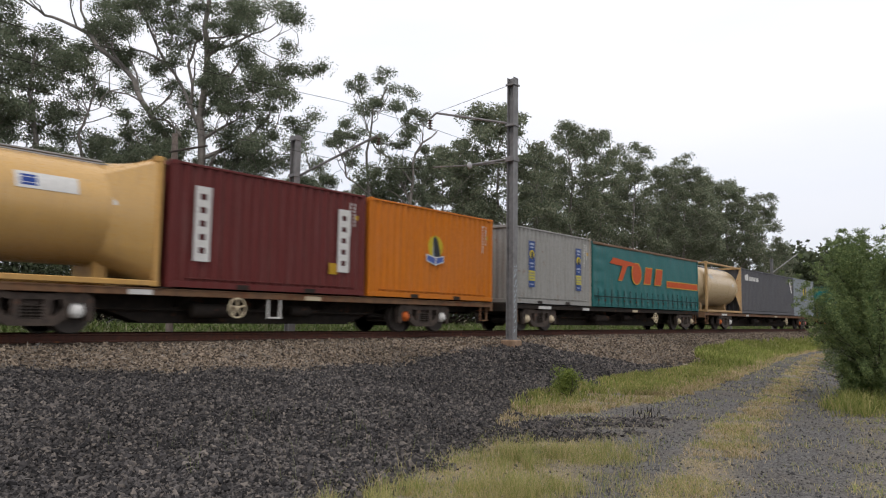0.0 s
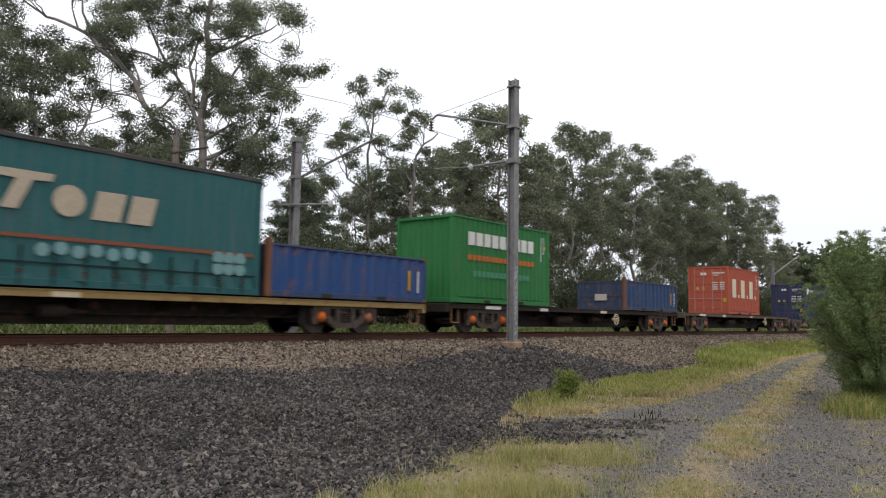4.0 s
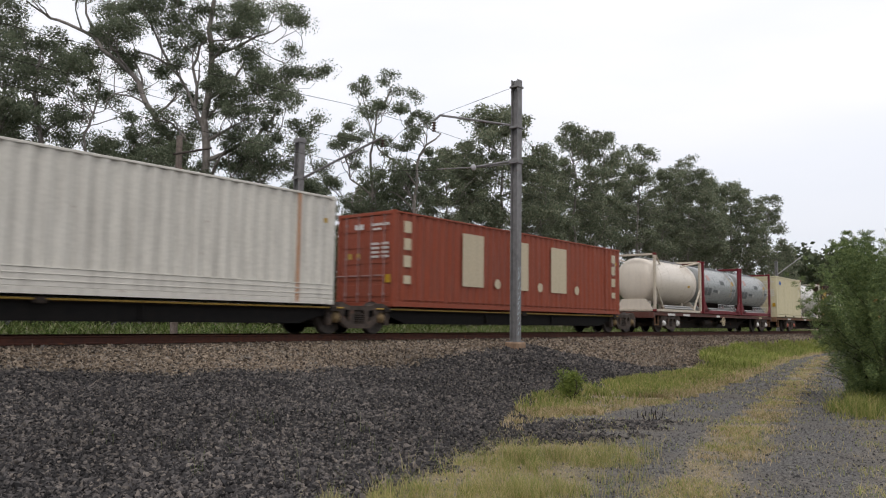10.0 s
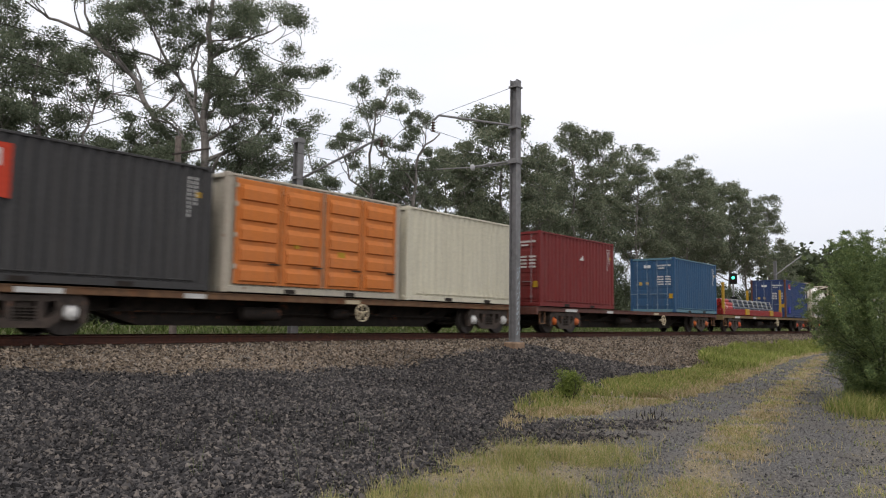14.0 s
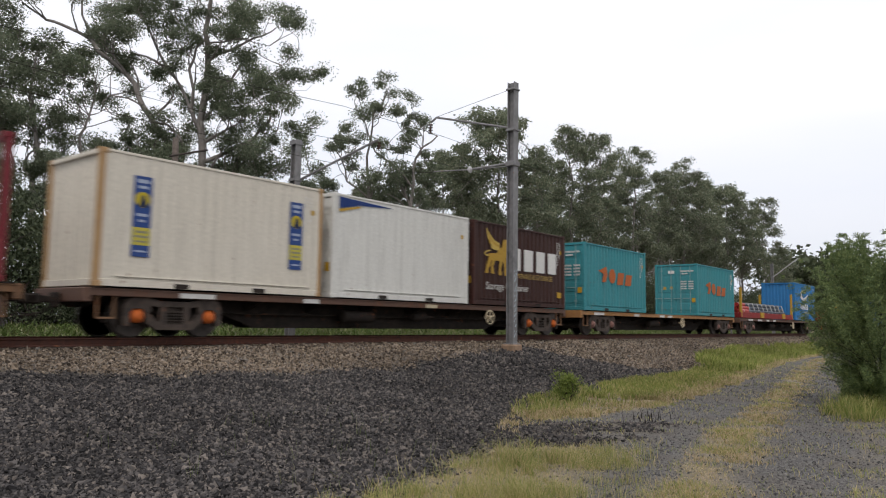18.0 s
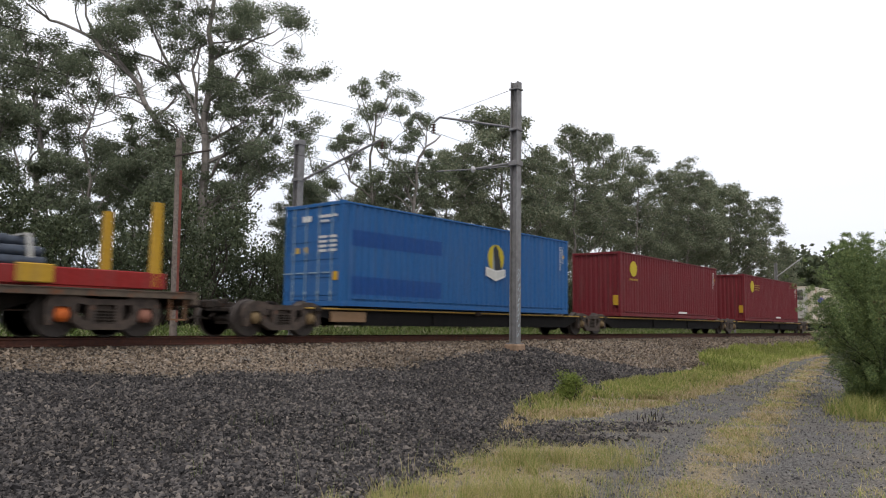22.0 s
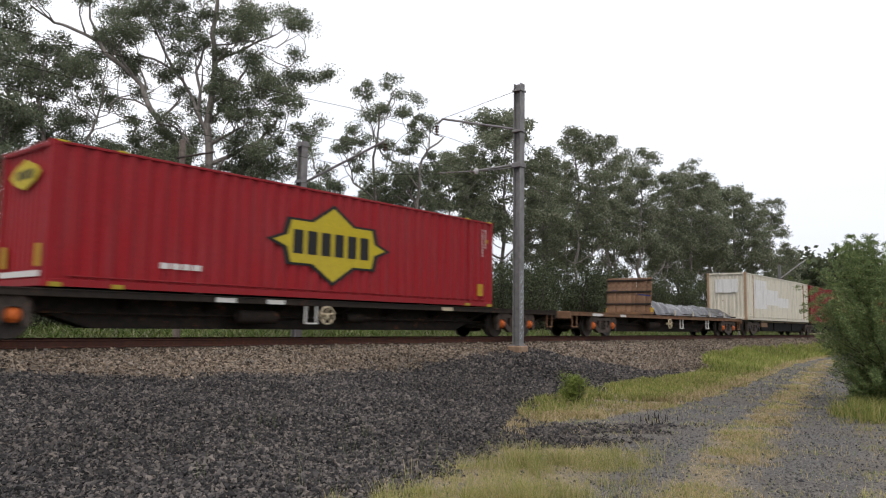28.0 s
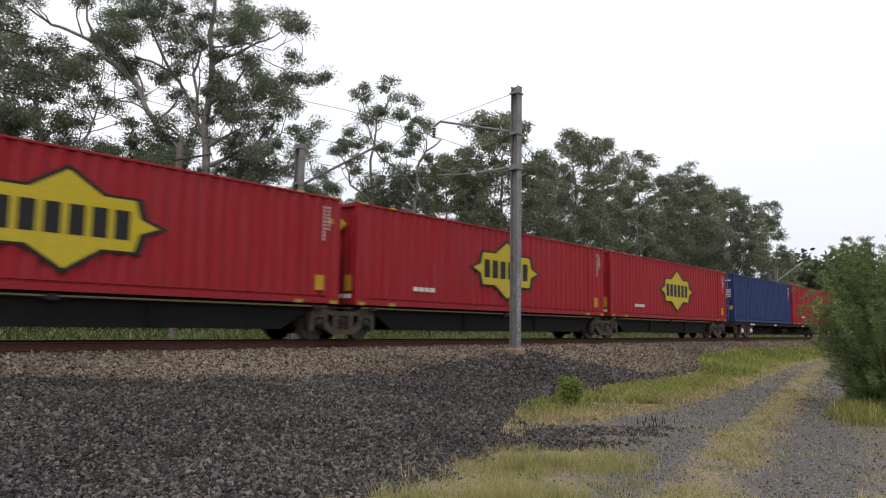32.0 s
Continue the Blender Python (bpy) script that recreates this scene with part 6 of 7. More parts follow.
    for k in range(22):
        u = 0.13 + 0.545 * k + rust_rng.uniform(0.05, 0.3)
        top, ln, b = rust_rng.choice((2.72, 2.72, 1.75, 1.2)), rust_rng.uniform(0.25, 0.7), rust_rng.uniform(0.012, 0.035)
        decal(c, "rust_streak", [[(u - b, top), (u + b, top), (u + b * 0.6, top - ln * 0.6), (u, top - ln), (u - b * 0.7, top - ln * 0.5)]], stain, "brown rust streak", off=-0.008)
    for k in range(23):
        part("rivet_plate", cached("rivet_plate", lambda: Geo().box(0, 0.05, -1.214, -1.2, 0.98, 1.05).box(0, 0.05, -1.214, -1.2, 0.60, 0.66).mesh("rivet_plate")), M_UNDER, c, at=(0.36 + 0.54 * k, 0, 0))
    part("rusty_post", Geo().box(1.15, 1.30, -1.2225, -1.16, 0.16, 2.87, 0.01), paint((0.50, 0.34, 0.22), 0.5, 0.6), c, "rust-brown post")
    part("rusty_post", Geo().box(12.05, 12.20, -1.2225, -1.16, 0.16, 2.87, 0.01), paint((0.62, 0.48, 0.34), 0.5, 0.4), c, "rust-stained post")
    for k in range(13):
        part("vent_slot", Geo().box(1.0 + k * 0.92, 1.04 + k * 0.92, -1.225, -1.19, 0.62, 0.72), M_UNDER, c)
    unit = part("cooling_unit", Geo().box(-0.30, 0.03, -0.85, 0.85, 0.35, 2.75, 0.03), paint((0.60, 0.58, 0.52), 0.5, 0.1), c, "white refrigeration unit on the end wall")
    part("grille", Geo().box(-0.32, -0.28, -0.6, 0.6, 1.85, 2.6), M_UNDER, unit, "dark condenser grille")
    part("control_panel", Geo().box(-0.33, -0.28, -0.75, 0.0, 0.9, 1.5, 0.02), plain((0.7, 0.68, 0.62)), unit)
    for j in range(7):
        part("grille_slat", Geo().box(-0.335, -0.315, -0.6, 0.6, 1.9 + j * 0.1, 1.93 + j * 0.1), paint((0.35, 0.34, 0.3), 0.3, 0.0), unit)
    # wagon 17
    c = box_container(351.08, C48, 2.93, 1.0, (0.46, 0.105, 0.052), "orange-red steel long shipping container with cream blocks", "door", 0.1, 0.4, pitch=0.37)
    four_side(c, 3.6, 0.85, 7.6, 1.5, plain((0.75, 0.66, 0.48)))
    for u in (0.5, C48 - 0.8):
        decal(c, "lettering", [rect(u, 1.2 + i * 0.5, u + 0.3, 1.55 + i * 0.5) for i in range(3)], plain((0.75, 0.66, 0.48)))

    def red_box(s, deck, old, end="plain"):
        c = box_container(s, C48, 2.90, deck, (0.30, 0.028, 0.026) if old else (0.46, 0.014, 0.022), "faded dull red long container with a worn lozenge emblem" if old else "bright red long shipping container with a yellow lozenge emblem", end, 0.0, 0.45 if old else 0.25, pitch=0.37, rail=(0.42, 0.015, 0.022) if not old else None)
        lozenge(c, 7.35, 1.45, 2.2, 1.10, plain((0.50, 0.34, 0.12)) if old else YL)
        decal(c, "code_panel", blocks(2.4, 0.5, 1.05, 0.13, 4, 0.2), W_)
        decal(c, "hazard_label", [rect(C48 - 0.85, 0.35, C48 - 0.55, 0.75)], plain(YELLOW), "yellow label")
        if not old:
            lozenge_end(c, 1.2, 2.3, 0.75, 0.32)
            decal(c, "hazard_label", [rect(0.2, 0.4, 0.45, 0.85), rect(1.9, 0.4, 2.15, 0.85)], plain(YELLOW), "yellow label", "end")
            decal(c, "code_panel", [rect(0.2, 0.2, 2.2, 0.32)], W_, "", "end")
            for u in (0.1, 1.35, C48 - 1.5, C48 - 0.3):
                part("corner_mark", Geo().box(u, u + 0.22, -1.225, -1.1, 2.86, 2.905, 0.01), plain((0.7, 0.55, 0.03)), c, "yellow top corner mark")
                part("corner_mark", Geo().box(u, u + 0.26, -1.226, -1.1, 0.0, 0.10, 0.01), plain((0.55, 0.42, 0.03)), c, "yellow bottom corner mark")
    red_box(376.19, 1.03, False)
    # last articulated set
    c = box_container(417.54, C48, 2.95, P3D, (0.75, 0.71, 0.58), "dirty white long steel container with rusty posts", "plain", 0.22, 0.5, posts=(0.50, 0.33, 0.2), pitch=0.37, code=False)
    for u in (1.3, C48 - 1.4):
        part("mid_post", Geo().box(u, u + 0.14, -1.226, -1.16, 0.16, 2.85, 0.01), paint((0.46, 0.26, 0.13), 0.5, 0.7), c, "rust-stained post")
    for k0, k1, z0, z1 in ((4, 11, 0.75, 2.6), (11, 18, 1.05, 2.05), (18, 25, 0.95, 1.6)):
        fresh_patch(c, C48, 0.37, k0, k1, z0, z1, paint((0.76, 0.76, 0.74), 0.45, 0.06), "whiter overpainted patch")
    decal(c, "patch", [rect(0.5, 1.7, 1.9, 2.55)], paint((0.76, 0.76, 0.74), 0.45, 0.06), "whiter overpainted patch", "end")
    red_box(432.85, P3D, True)
    red_box(448.74, P3D, False)
    red_box(464.0, P3D, False)
    red_box(479.3, P3D, False)
    box_container(495.43, C40, 2.9, 1.0, (0.022, 0.05, 0.18), "navy blue steel shipping container", "door", 0.0, 0.3)
    red_box(508.2, 1.0, False)


load_train()


def stake_rack(s, deck, length, full):
    """A flat rack with yellow stakes; bundles of steel bar wrapped red at the ends lie on it."""
    r = thing("stake_rack", "flat red rack with yellow corner stakes", "rack", group="racks on the train")
    MOVERS.append((r, s, deck))
    red, yel = paint((0.40, 0.025, 0.022), 0.4, 0.15), paint((0.72, 0.42, 0.03), 0.35, 0.1)
    for y in (-1.18, 1.06):
        part("rack_beam", Geo().box(0, length, y, y + 0.12, 0.0, 0.36, 0.02), red, r, "red steel beam")
    for i in range(7):
        x = 0.3 + i * (length - 0.6) / 6
        part("rack_bearer", Geo().box(x - 0.08, x + 0.08, -1.06, 1.06, 0.03, 0.30, 0.015), red, r)
    for x in (0.25, length - 0.25):
        for y in (-1.12, 1.12):
            part("stake", Geo().prism([(x - 0.11, 0.05), (x + 0.11, 0.05), (x + 0.09, 1.9), (x - 0.09, 1.9)], y - 0.06, y + 0.06), yel, r, "yellow steel stake")
    for x in (length * 0.36, length * 0.78):
        part("marker_block", Geo().box(x - 0.34, x + 0.34, -1.24, -1.14, 0.03, 0.40, 0.02), yel, r, "yellow marker block")
    b = thing("bar_bundle", "bundles of dark steel bars strapped on the red rack", "steel bars", group="loads on the racks")
    MOVERS.append((b, s + 0.7, deck + 0.30))
    dark = surface("blued_bar", (0.06, 0.075, 0.10), (0.035, 0.04, 0.05), 9, 0.5, 0.4, 0.1)
    wrap = surface("red_wrap", (0.42, 0.03, 0.02), (0.26, 0.015, 0.015), 6, 0.4, 0, 0.3)
    lb = length - (2.4 if full else 3.2)
    k = 0
    for row in range(3):
        for j in range(8 - row):
            y, z = -0.95 + row * 0.12 + j * 0.27, 0.13 + row * 0.21
            g = Geo().tube((0.25 + 0.12 * (k % 3), y, z), (lb - 0.2 * (k % 4), y, z), 0.115, n=10)
            part("bar", g, dark, b, smooth=True)
            part("wrapped_end", Geo().tube((0.0 + 0.1 * (k % 3), y, z), (1.35 + 0.2 * (k % 3), y, z), 0.13, n=10), wrap, b, "red plastic-wrapped end", smooth=True)
            if k % 2 == 0:
                part("pale_tape", Geo().tube((0.3 + 0.23 * (k % 4), y, z), (0.42 + 0.23 * (k % 4), y, z), 0.136, n=10), plain((0.6, 0.5, 0.47)), b, "pale tape", smooth=True)
            k += 1
    strap = plain((0.45, 0.45, 0.42))
    for i in range(9):
        x = 1.7 + i * (lb - 2.0) / 8
        part("strap", Geo().prism([(-1.09, 0.0), (-1.05, 0.0), (-0.85, 0.67), (0.85, 0.67), (1.05, 0.0), (1.09, 0.0), (0.88, 0.70), (-0.88, 0.70)], x, x + 0.09, 'X'), strap, b, "pale lashing strap")


stake_rack(139.9, FLAT, 12.2, True)
stake_rack(221.25, 1.04, 12.2, True)
stake_rack(248.05, 1.04, 12.4, False)


def tarp_load():
    t = thing("tarpaulin_load", "low load under a wrinkled dark grey tarpaulin", "load")
    MOVERS.append((t, 404.4, 1.04))
    L, nx, ny = 11.6, 90, 14
    v = []
    for i in range(nx + 1):
        for j in range(ny + 1):
            x = L * i / nx
            q = 2 * j / ny - 1
            prof = (1 - abs(q) ** 4)
            h = (0.66 - 0.016 * x + 0.05 * math.sin(x * 0.9 + 1)) * prof * min(1, (L - x) / 1.2 + 0.15)
            h += (0.035 * math.sin(x * 2.3 + q * 3) + 0.022 * math.sin(x * 5.7 - q * 4 + 1.3 * math.sin(x)) + 0.012 * math.sin(x * 13.1 + q * 9 + 2 * math.sin(x * 1.7))) * (0.3 + prof)
            v.append((x, q * (1.12 + 0.015 * math.sin(x * 2.7) + 0.01 * math.sin(x * 7.9 + 1)), max(0.01, h)))
    f = [(i * (ny + 1) + j, i * (ny + 1) + j + 1, (i + 1) * (ny + 1) + j + 1, (i + 1) * (ny + 1) + j) for i in range(nx) for j in range(ny)]
    part("tarpaulin", Geo().add(v, f), surface("tarpaulin", (0.055, 0.057, 0.064), (0.03, 0.031, 0.036), 5, 0.2, 0, 0.4), t, smooth=True)
    part("load_base", Geo().box(0.1, L - 0.1, -1.08, 1.08, 0.0, 0.1), M_UNDER, t)
    for x in (2.2, 4.6, 7.0, 9.3):
        part("strap", Geo().box(x, x + 0.08, -1.17, -1.12, 0.0, 0.25), plain((0.55, 0.5, 0.4)), t)
    b = thing("rack_end_wall", "folding end wall of rusty brown planks, leaning", "end wall")
    MOVERS.append((b, 403.7, 1.04))
    wood = surface("rusty_planks", (0.30, 0.175, 0.10), (0.15, 0.085, 0.055), 6, 0.85, 0, 0.4, 0.5, 0.2, 0.12, 0.35)
    for i in range(9):
        y = -1.16 + i * 0.258
        p = part("plank", Geo().box(-0.03, 0.05, 0, 0.24, 0.0, 1.78, 0.012), wood, b, at=(-0.03 * (i % 2), y, 0.0))
        p.rotation_euler = (0, radians(6), 0)
    for z in (0.45, 1.05, 1.6):
        p = part("cross_rail", Geo().box(-0.10 + z * 0.1, 0.0 + z * 0.1, -1.17, 1.17, z, z + 0.09, 0.01), M_UNDER, b)
    for y in (-1.0, 0.35):
        p = part("blue_strap", Geo().box(-0.06, -0.045, y, y + 0.6, 1.0, 1.06), plain((0.04, 0.06, 0.22)), b, "blue webbing strap")
        p.rotation_euler = (radians(8), radians(6), 0)
    part("end_sill", Geo().box(-0.1, 0.3, -1.2, 1.2, 0.0, 0.12, 0.02), M_BROWNSILL, b)
    for y in (-1.19, 1.07):
        part("hinge_block", Geo().box(0.0, 0.3, y, y + 0.12, 0.0, 0.32, 0.02), plain(YELLOW), b)


tarp_load()


# ---- vegetation ----
def leaf_cloud(centres, radii, count, size, rng, droop=0.6, flat=0.65, slim=0.20):
    """Leaves as slim rhombs round the given clump centres."""
    n = len(centres) * count
    c = np.repeat(centres, count, 0)
    r = np.repeat(radii, count)[:, None]
    d = rng.normal(size=(n, 3))
    d /= np.linalg.norm(d, axis=1)[:, None]
    p = c + d * r * (1.15 * rng.random((n, 1)) ** 0.55) * [1, 1, flat]
    a = rng.normal(size=(n, 3)) * [1, 1, 0.6] - [0, 0, droop]
    a /= np.linalg.norm(a, axis=1)[:, None]
    b = np.cross(a, rng.normal(size=(n, 3)))
    b /= np.linalg.norm(b, axis=1)[:, None] + 1e-9
    s = rng.uniform(*size, n)[:, None]
    return np.stack([p, p + a * s * 0.5 + b * s * slim, p + a * s, p + a * s * 0.5 - b * s * slim], 1)


def limb(g, a, b, r0, r1, rng, bend=0.15, n=4, sides=7):
    a, b = np.array(a, float), np.array(b, float)
    L = np.linalg.norm(b - a)
    off = rng.normal(size=3) * L * bend * [1, 1, 0.4]
    pts = [a + (b - a) * t + off * math.sin(math.pi * t) + rng.normal(size=3) * L * 0.015 * (0 < t < 1) for t in np.linspace(0, 1, n + 1)]
    for i in range(n):
        g.tube(pts[i], pts[i + 1], r0 + (r1 - r0) * i / n, r0 + (r1 - r0) * (i + 1) / n, sides, False)
    return pts


def tree_meshes(h, lobes, seed, trunk_r, clumps, count, size, clump_r, fork=0.45, lean=(0, 0), stems=None, tall=0.7):
    """A gum: tapered stems, limbs to each lobe (x, y, z, radius), twigs to its clumps of hanging leaves."""
    rng = np.random.default_rng(seed)
    g = Geo()
    if stems is None:
        stems = [(trunk_r, trunk_r * 0.2, [(0, 0, -0.3)] + [(lean[0] * t + rng.normal() * 0.12, lean[1] * t + rng.normal() * 0.12, h * 0.86 * t) for t in (0.15, 0.3, 0.45, 0.6, 0.75, 0.9, 1.0)])]
    forks = []
    for r0, r1, pts in stems:
        pts = [np.array(q, float) for q in pts]
        n = len(pts) - 1
        for i in range(n):
            # each stretch bends a little and tapers
            mid = (pts[i] + pts[i + 1]) / 2 + rng.normal(size=3) * 0.05 * np.linalg.norm(pts[i + 1] - pts[i]) * [1, 1, 0.3]
            ra, rm, rb = (r0 + (r1 - r0) * (i + e) / n for e in (0, 0.5, 1))
            g.tube(pts[i], mid, ra, rm, 9, False)
            g.tube(mid, pts[i + 1], rm, rb, 9, False)
            forks += [(q, r * 0.8) for q, r in ((mid, rm), (pts[i + 1], rb)) if q[2] > h * fork * 0.8]
    cs, rs = [], []
    for lx, ly, lz, lr in lobes:
        end = np.array([lx, ly, lz - lr * 0.3])
        start, r0 = min(forks, key=lambda q: np.linalg.norm(end - q[0]) + 3.0 * max(0, q[0][2] - end[2] + 1.2 + 0.25 * np.linalg.norm(end - q[0])))
        r0 = max(0.035, min(r0 * 0.75, 0.03 * np.linalg.norm(end - start) + 0.03))
        mid = limb(g, start, end, r0, r0 * 0.4, rng, 0.16, 6)
        forks += [(q, r0 * (0.9 - 0.5 * i / 6)) for i, q in enumerate(mid) if i >= 3]
        k = max(3, int(clumps * lr ** 1.6))
        for _ in range(k):
            # the clumps sit on the upper shell of the lobe, bare twigs below
            d = rng.normal(size=3)
            d /= np.linalg.norm(d)
            if d[2] < 0 and rng.random() < 0.65:
                d[2] *= -1
            c = np.array([lx, ly, lz]) + d * lr * rng.uniform(0.45, 1.2) * [1, 1, tall]
            cs.append(c)
            rs.append(clump_r * rng.uniform(0.55, 1.25))
            if rng.random() < 0.3:
                limb(g, mid[rng.integers(3, 6)], c, r0 * 0.35, 0.012, rng, 0.25, 4, 5)
    leaves = leaf_cloud(np.array(cs), np.array(rs), count, size, rng, 0.7, 0.68, 0.23)
    trunk = g.mesh("trunk", True)
    trunk.materials.append(M_BARK)
    return trunk, leaves


def plant_tree(x, y, meshes, label, leafm=M_LEAF, turn=0.0, scale=1.0, name="gum_tree", group="gum trees beyond the railway"):
    t = thing(name, label, "tree", (x, y, float(height(x, y))), group)
    t.rotation_euler = (0, 0, radians(turn))
    t.scale = (scale, scale, scale)
    part("trunk", meshes[0], M_BARK, t)
    part("crown", meshes[1], leafm, t)
    return t


def lobes_for(h, spread, n, seed, low=0.40):
    """Rounded leaf heads over a dome-shaped crown, with gaps between them."""
    rng = np.random.default_rng(seed)
    out = [(0, 0, h * 0.95, spread * 0.26)]
    for i in range(n):
        a = i * 2.4 + rng.uniform(-0.4, 0.4)
        q = (i + 0.5) / n
        z = h * (low + (0.93 - low) * q) + rng.normal() * 0.35
        r = spread * (1.0 - 0.72 * max(0, q - 0.25) ** 1.3) * rng.uniform(0.35, 0.92)
        out.append((r * math.cos(a), r * math.sin(a), z, spread * rng.uniform(0.22, 0.36)))
    return out


def set_back(lobes, rng, step, lower):
    """Leaf heads at their depth, and further ones behind and before them."""
    out = [(u, rng.uniform(-1.4, 1.4), z, r) for u, z, r in lobes]
    return out + [(u * 0.95 + rng.uniform(-0.6, 0.6), y + rng.choice([-1, 1]) * rng.uniform(0.8, 2.2), z - rng.uniform(0, lower), r * rng.uniform(0.7, 1.0)) for u, y, z, r in out[::step]]


def crown_mesh(leaves, m):
    return pieces("crown", leaves, [(0, 1, 2, 3)], m)


def forest():
    # the tall gum with pale limbs; one stem sweeps far to the left
    rng = np.random.default_rng(4)
    deep = lambda pts: [(u, 0.25 * math.sin(u * 2.1), z) for u, z in pts]
    stems = [(0.30, 0.10, deep(((0.2, -0.3), (0.0, 4.4), (-0.2, 8.5), (-0.2, 11.3), (-0.2, 13.8), (-0.1, 16.5), (-0.3, 18.2), (-0.1, 20.2), (0.0, 22.5)))),
             (0.24, 0.05, deep(((-0.1, 4.0), (-0.4, 5.4), (-1.3, 8.5), (-2.1, 10.9), (-3.0, 12.0), (-3.9, 13.4), (-4.6, 14.9), (-5.7, 16.0), (-6.8, 16.8), (-7.5, 17.7), (-9.2, 18.5), (-10.2, 18.8), (-11.2, 19.5), (-11.9, 20.0)))),
             (0.10, 0.05, deep(((-6.9, 17.0), (-7.6, 18.0), (-8.2, 19.3), (-8.3, 20.6)))), (0.13, 0.05, deep(((-0.2, 11.6), (-0.7, 12.6), (-1.0, 13.3), (-1.6, 14.5), (-2.7, 15.9), (-3.8, 16.5), (-5.0, 16.9)))),
             (0.10, 0.06, deep(((-0.9, 13.1), (-1.2, 15.8), (-0.8, 17.1), (-0.3, 17.7)))), (0.09, 0.04, deep(((-2.7, 16.0), (-3.3, 17.2), (-3.9, 18.5), (-4.7, 19.8)))),
             (0.11, 0.03, deep(((-0.2, 16.1), (0.4, 16.9), (2.2, 17.5), (3.2, 18.1), (4.0, 18.7)))), (0.07, 0.02, deep(((-0.2, 17.5), (0.7, 17.7), (1.9, 17.8), (3.6, 17.5)))),
             (0.12, 0.04, deep(((-0.1, 11.2), (1.0, 12.0), (2.0, 12.4)))), (0.06, 0.02, deep(((-4.1, 13.5), (-5.0, 14.0), (-6.0, 14.1), (-6.4, 13.6), (-6.0, 13.0), (-5.0, 12.6)))), (0.11, 0.06, deep(((-0.1, 7.5), (0.7, 7.8), (1.4, 8.0))))]
    top = ((-6.8, 19.7, 1.02), (-5.8, 18.8, 0.95), (-7.0, 17.9, 0.82), (-5.4, 17.5, 1.02), (-4.3, 19.6, 1.02), (-2.9, 19.8, 1.02), (-1.8, 18.7, 0.95), (-3.3, 18.1, 0.85), (-6.1, 16.8, 0.61), (-4.8, 16.3, 0.68), (0.7, 19.6, 1.02), (-0.6, 19.2, 0.68), (-1.0, 17.4, 0.61), (-2.4, 17.2, 0.75),
           (-3.4, 15.8, 0.68), (-2.0, 16.1, 0.68), (-2.6, 14.7, 0.61), (1.7, 19.3, 0.85), (2.8, 18.6, 0.95), (4.4, 19.3, 0.85), (5.1, 18.9, 0.51), (3.5, 20.1, 0.68), (1.1, 18.2, 0.61), (-8.2, 19.8, 0.61), (-1.5, 21.3, 1.19), (-4.4, 21.4, 1.19), (1.7, 21.3, 1.02), (-6.9, 21.4, 1.02), (-11.6, 20.6, 0.9))
    side = ((0.6, 16.7, 0.61), (1.9, 16.4, 0.82), (2.7, 16.9, 0.54), (0.8, 15.6, 0.68), (2.2, 15.7, 0.58), (5.0, 16.5, 0.58), (5.9, 15.9, 0.61), (4.5, 15.8, 0.41), (6.8, 15.9, 0.27), (0.5, 14.4, 0.95), (1.9, 14.2, 1.09), (3.2, 14.7, 0.82), (3.8, 14.3, 0.54), (1.3, 13.0, 0.89), (2.5, 13.1, 0.68),
            (4.6, 13.9, 0.54), (5.3, 13.5, 0.48), (4.1, 12.9, 0.48), (5.2, 12.5, 0.68), (6.4, 12.7, 0.54), (4.0, 12.0, 0.54), (-1.5, 14.0, 0.48), (-2.5, 12.5, 0.68), (-1.5, 12.5, 0.48))
    low = ((-4.8, 12.5, 0.61), (-3.9, 11.8, 0.82), (-4.5, 11.0, 0.82), (-2.8, 11.6, 0.54), (1.2, 11.3, 0.75), (2.4, 10.9, 0.82), (3.9, 11.0, 0.75), (1.8, 9.9, 0.89), (0.4, 10.0, 0.68), (3.6, 9.6, 0.82), (5.0, 9.6, 0.61), (6.1, 10.7, 0.54), (6.7, 9.7, 0.54), (-1.4, 10.4, 0.75), (-3.1, 10.2, 0.89),
           (-4.8, 9.9, 1.02), (-0.9, 8.8, 0.75), (1.3, 8.2, 0.75), (3.0, 7.9, 0.82), (-2.6, 8.5, 0.95), (-4.3, 8.1, 0.89), (-2.2, 9.6, 0.9), (-0.3, 9.4, 0.8), (-3.6, 9.2, 1.0), (2.6, 9.2, 0.8), (-1.6, 11.4, 0.7), (1.9, 12.0, 0.7), (3.3, 10.3, 0.8), (-5.6, 10.6, 0.9), (-5.2, 8.8, 1.0))
    tr, lv = tree_meshes(26, set_back(top + side + low, rng, 2, 0.6), 11, 0.27, 9.0, 240, (0.09, 0.19), 0.68, 0.30, stems=stems, tall=0.85)
    plant_tree(25.2, 39.6, (tr, crown_mesh(lv, M_LEAF)), "very tall gum tree with pale spreading limbs and an open crown", turn=-50.4)
    # the darker, denser gum behind its sweeping stem
    stems = [(0.22, 0.05, deep(((0.2, -0.3), (0.0, 4.9), (0.0, 8.4), (0.0, 11.2), (-0.4, 13.3), (-0.2, 16.2)))), (0.16, 0.05, deep(((0.1, 0.3), (-1.6, 2.6), (-2.6, 4.5), (-1.9, 5.8), (-1.2, 7.1), (-0.9, 8.4), (-1.6, 10.5)))),
             (0.14, 0.04, deep(((0.2, 0.3), (2.0, 2.6), (3.0, 6.0), (3.2, 8.4), (2.7, 10.9), (3.1, 12.3), (3.3, 14.6))))]
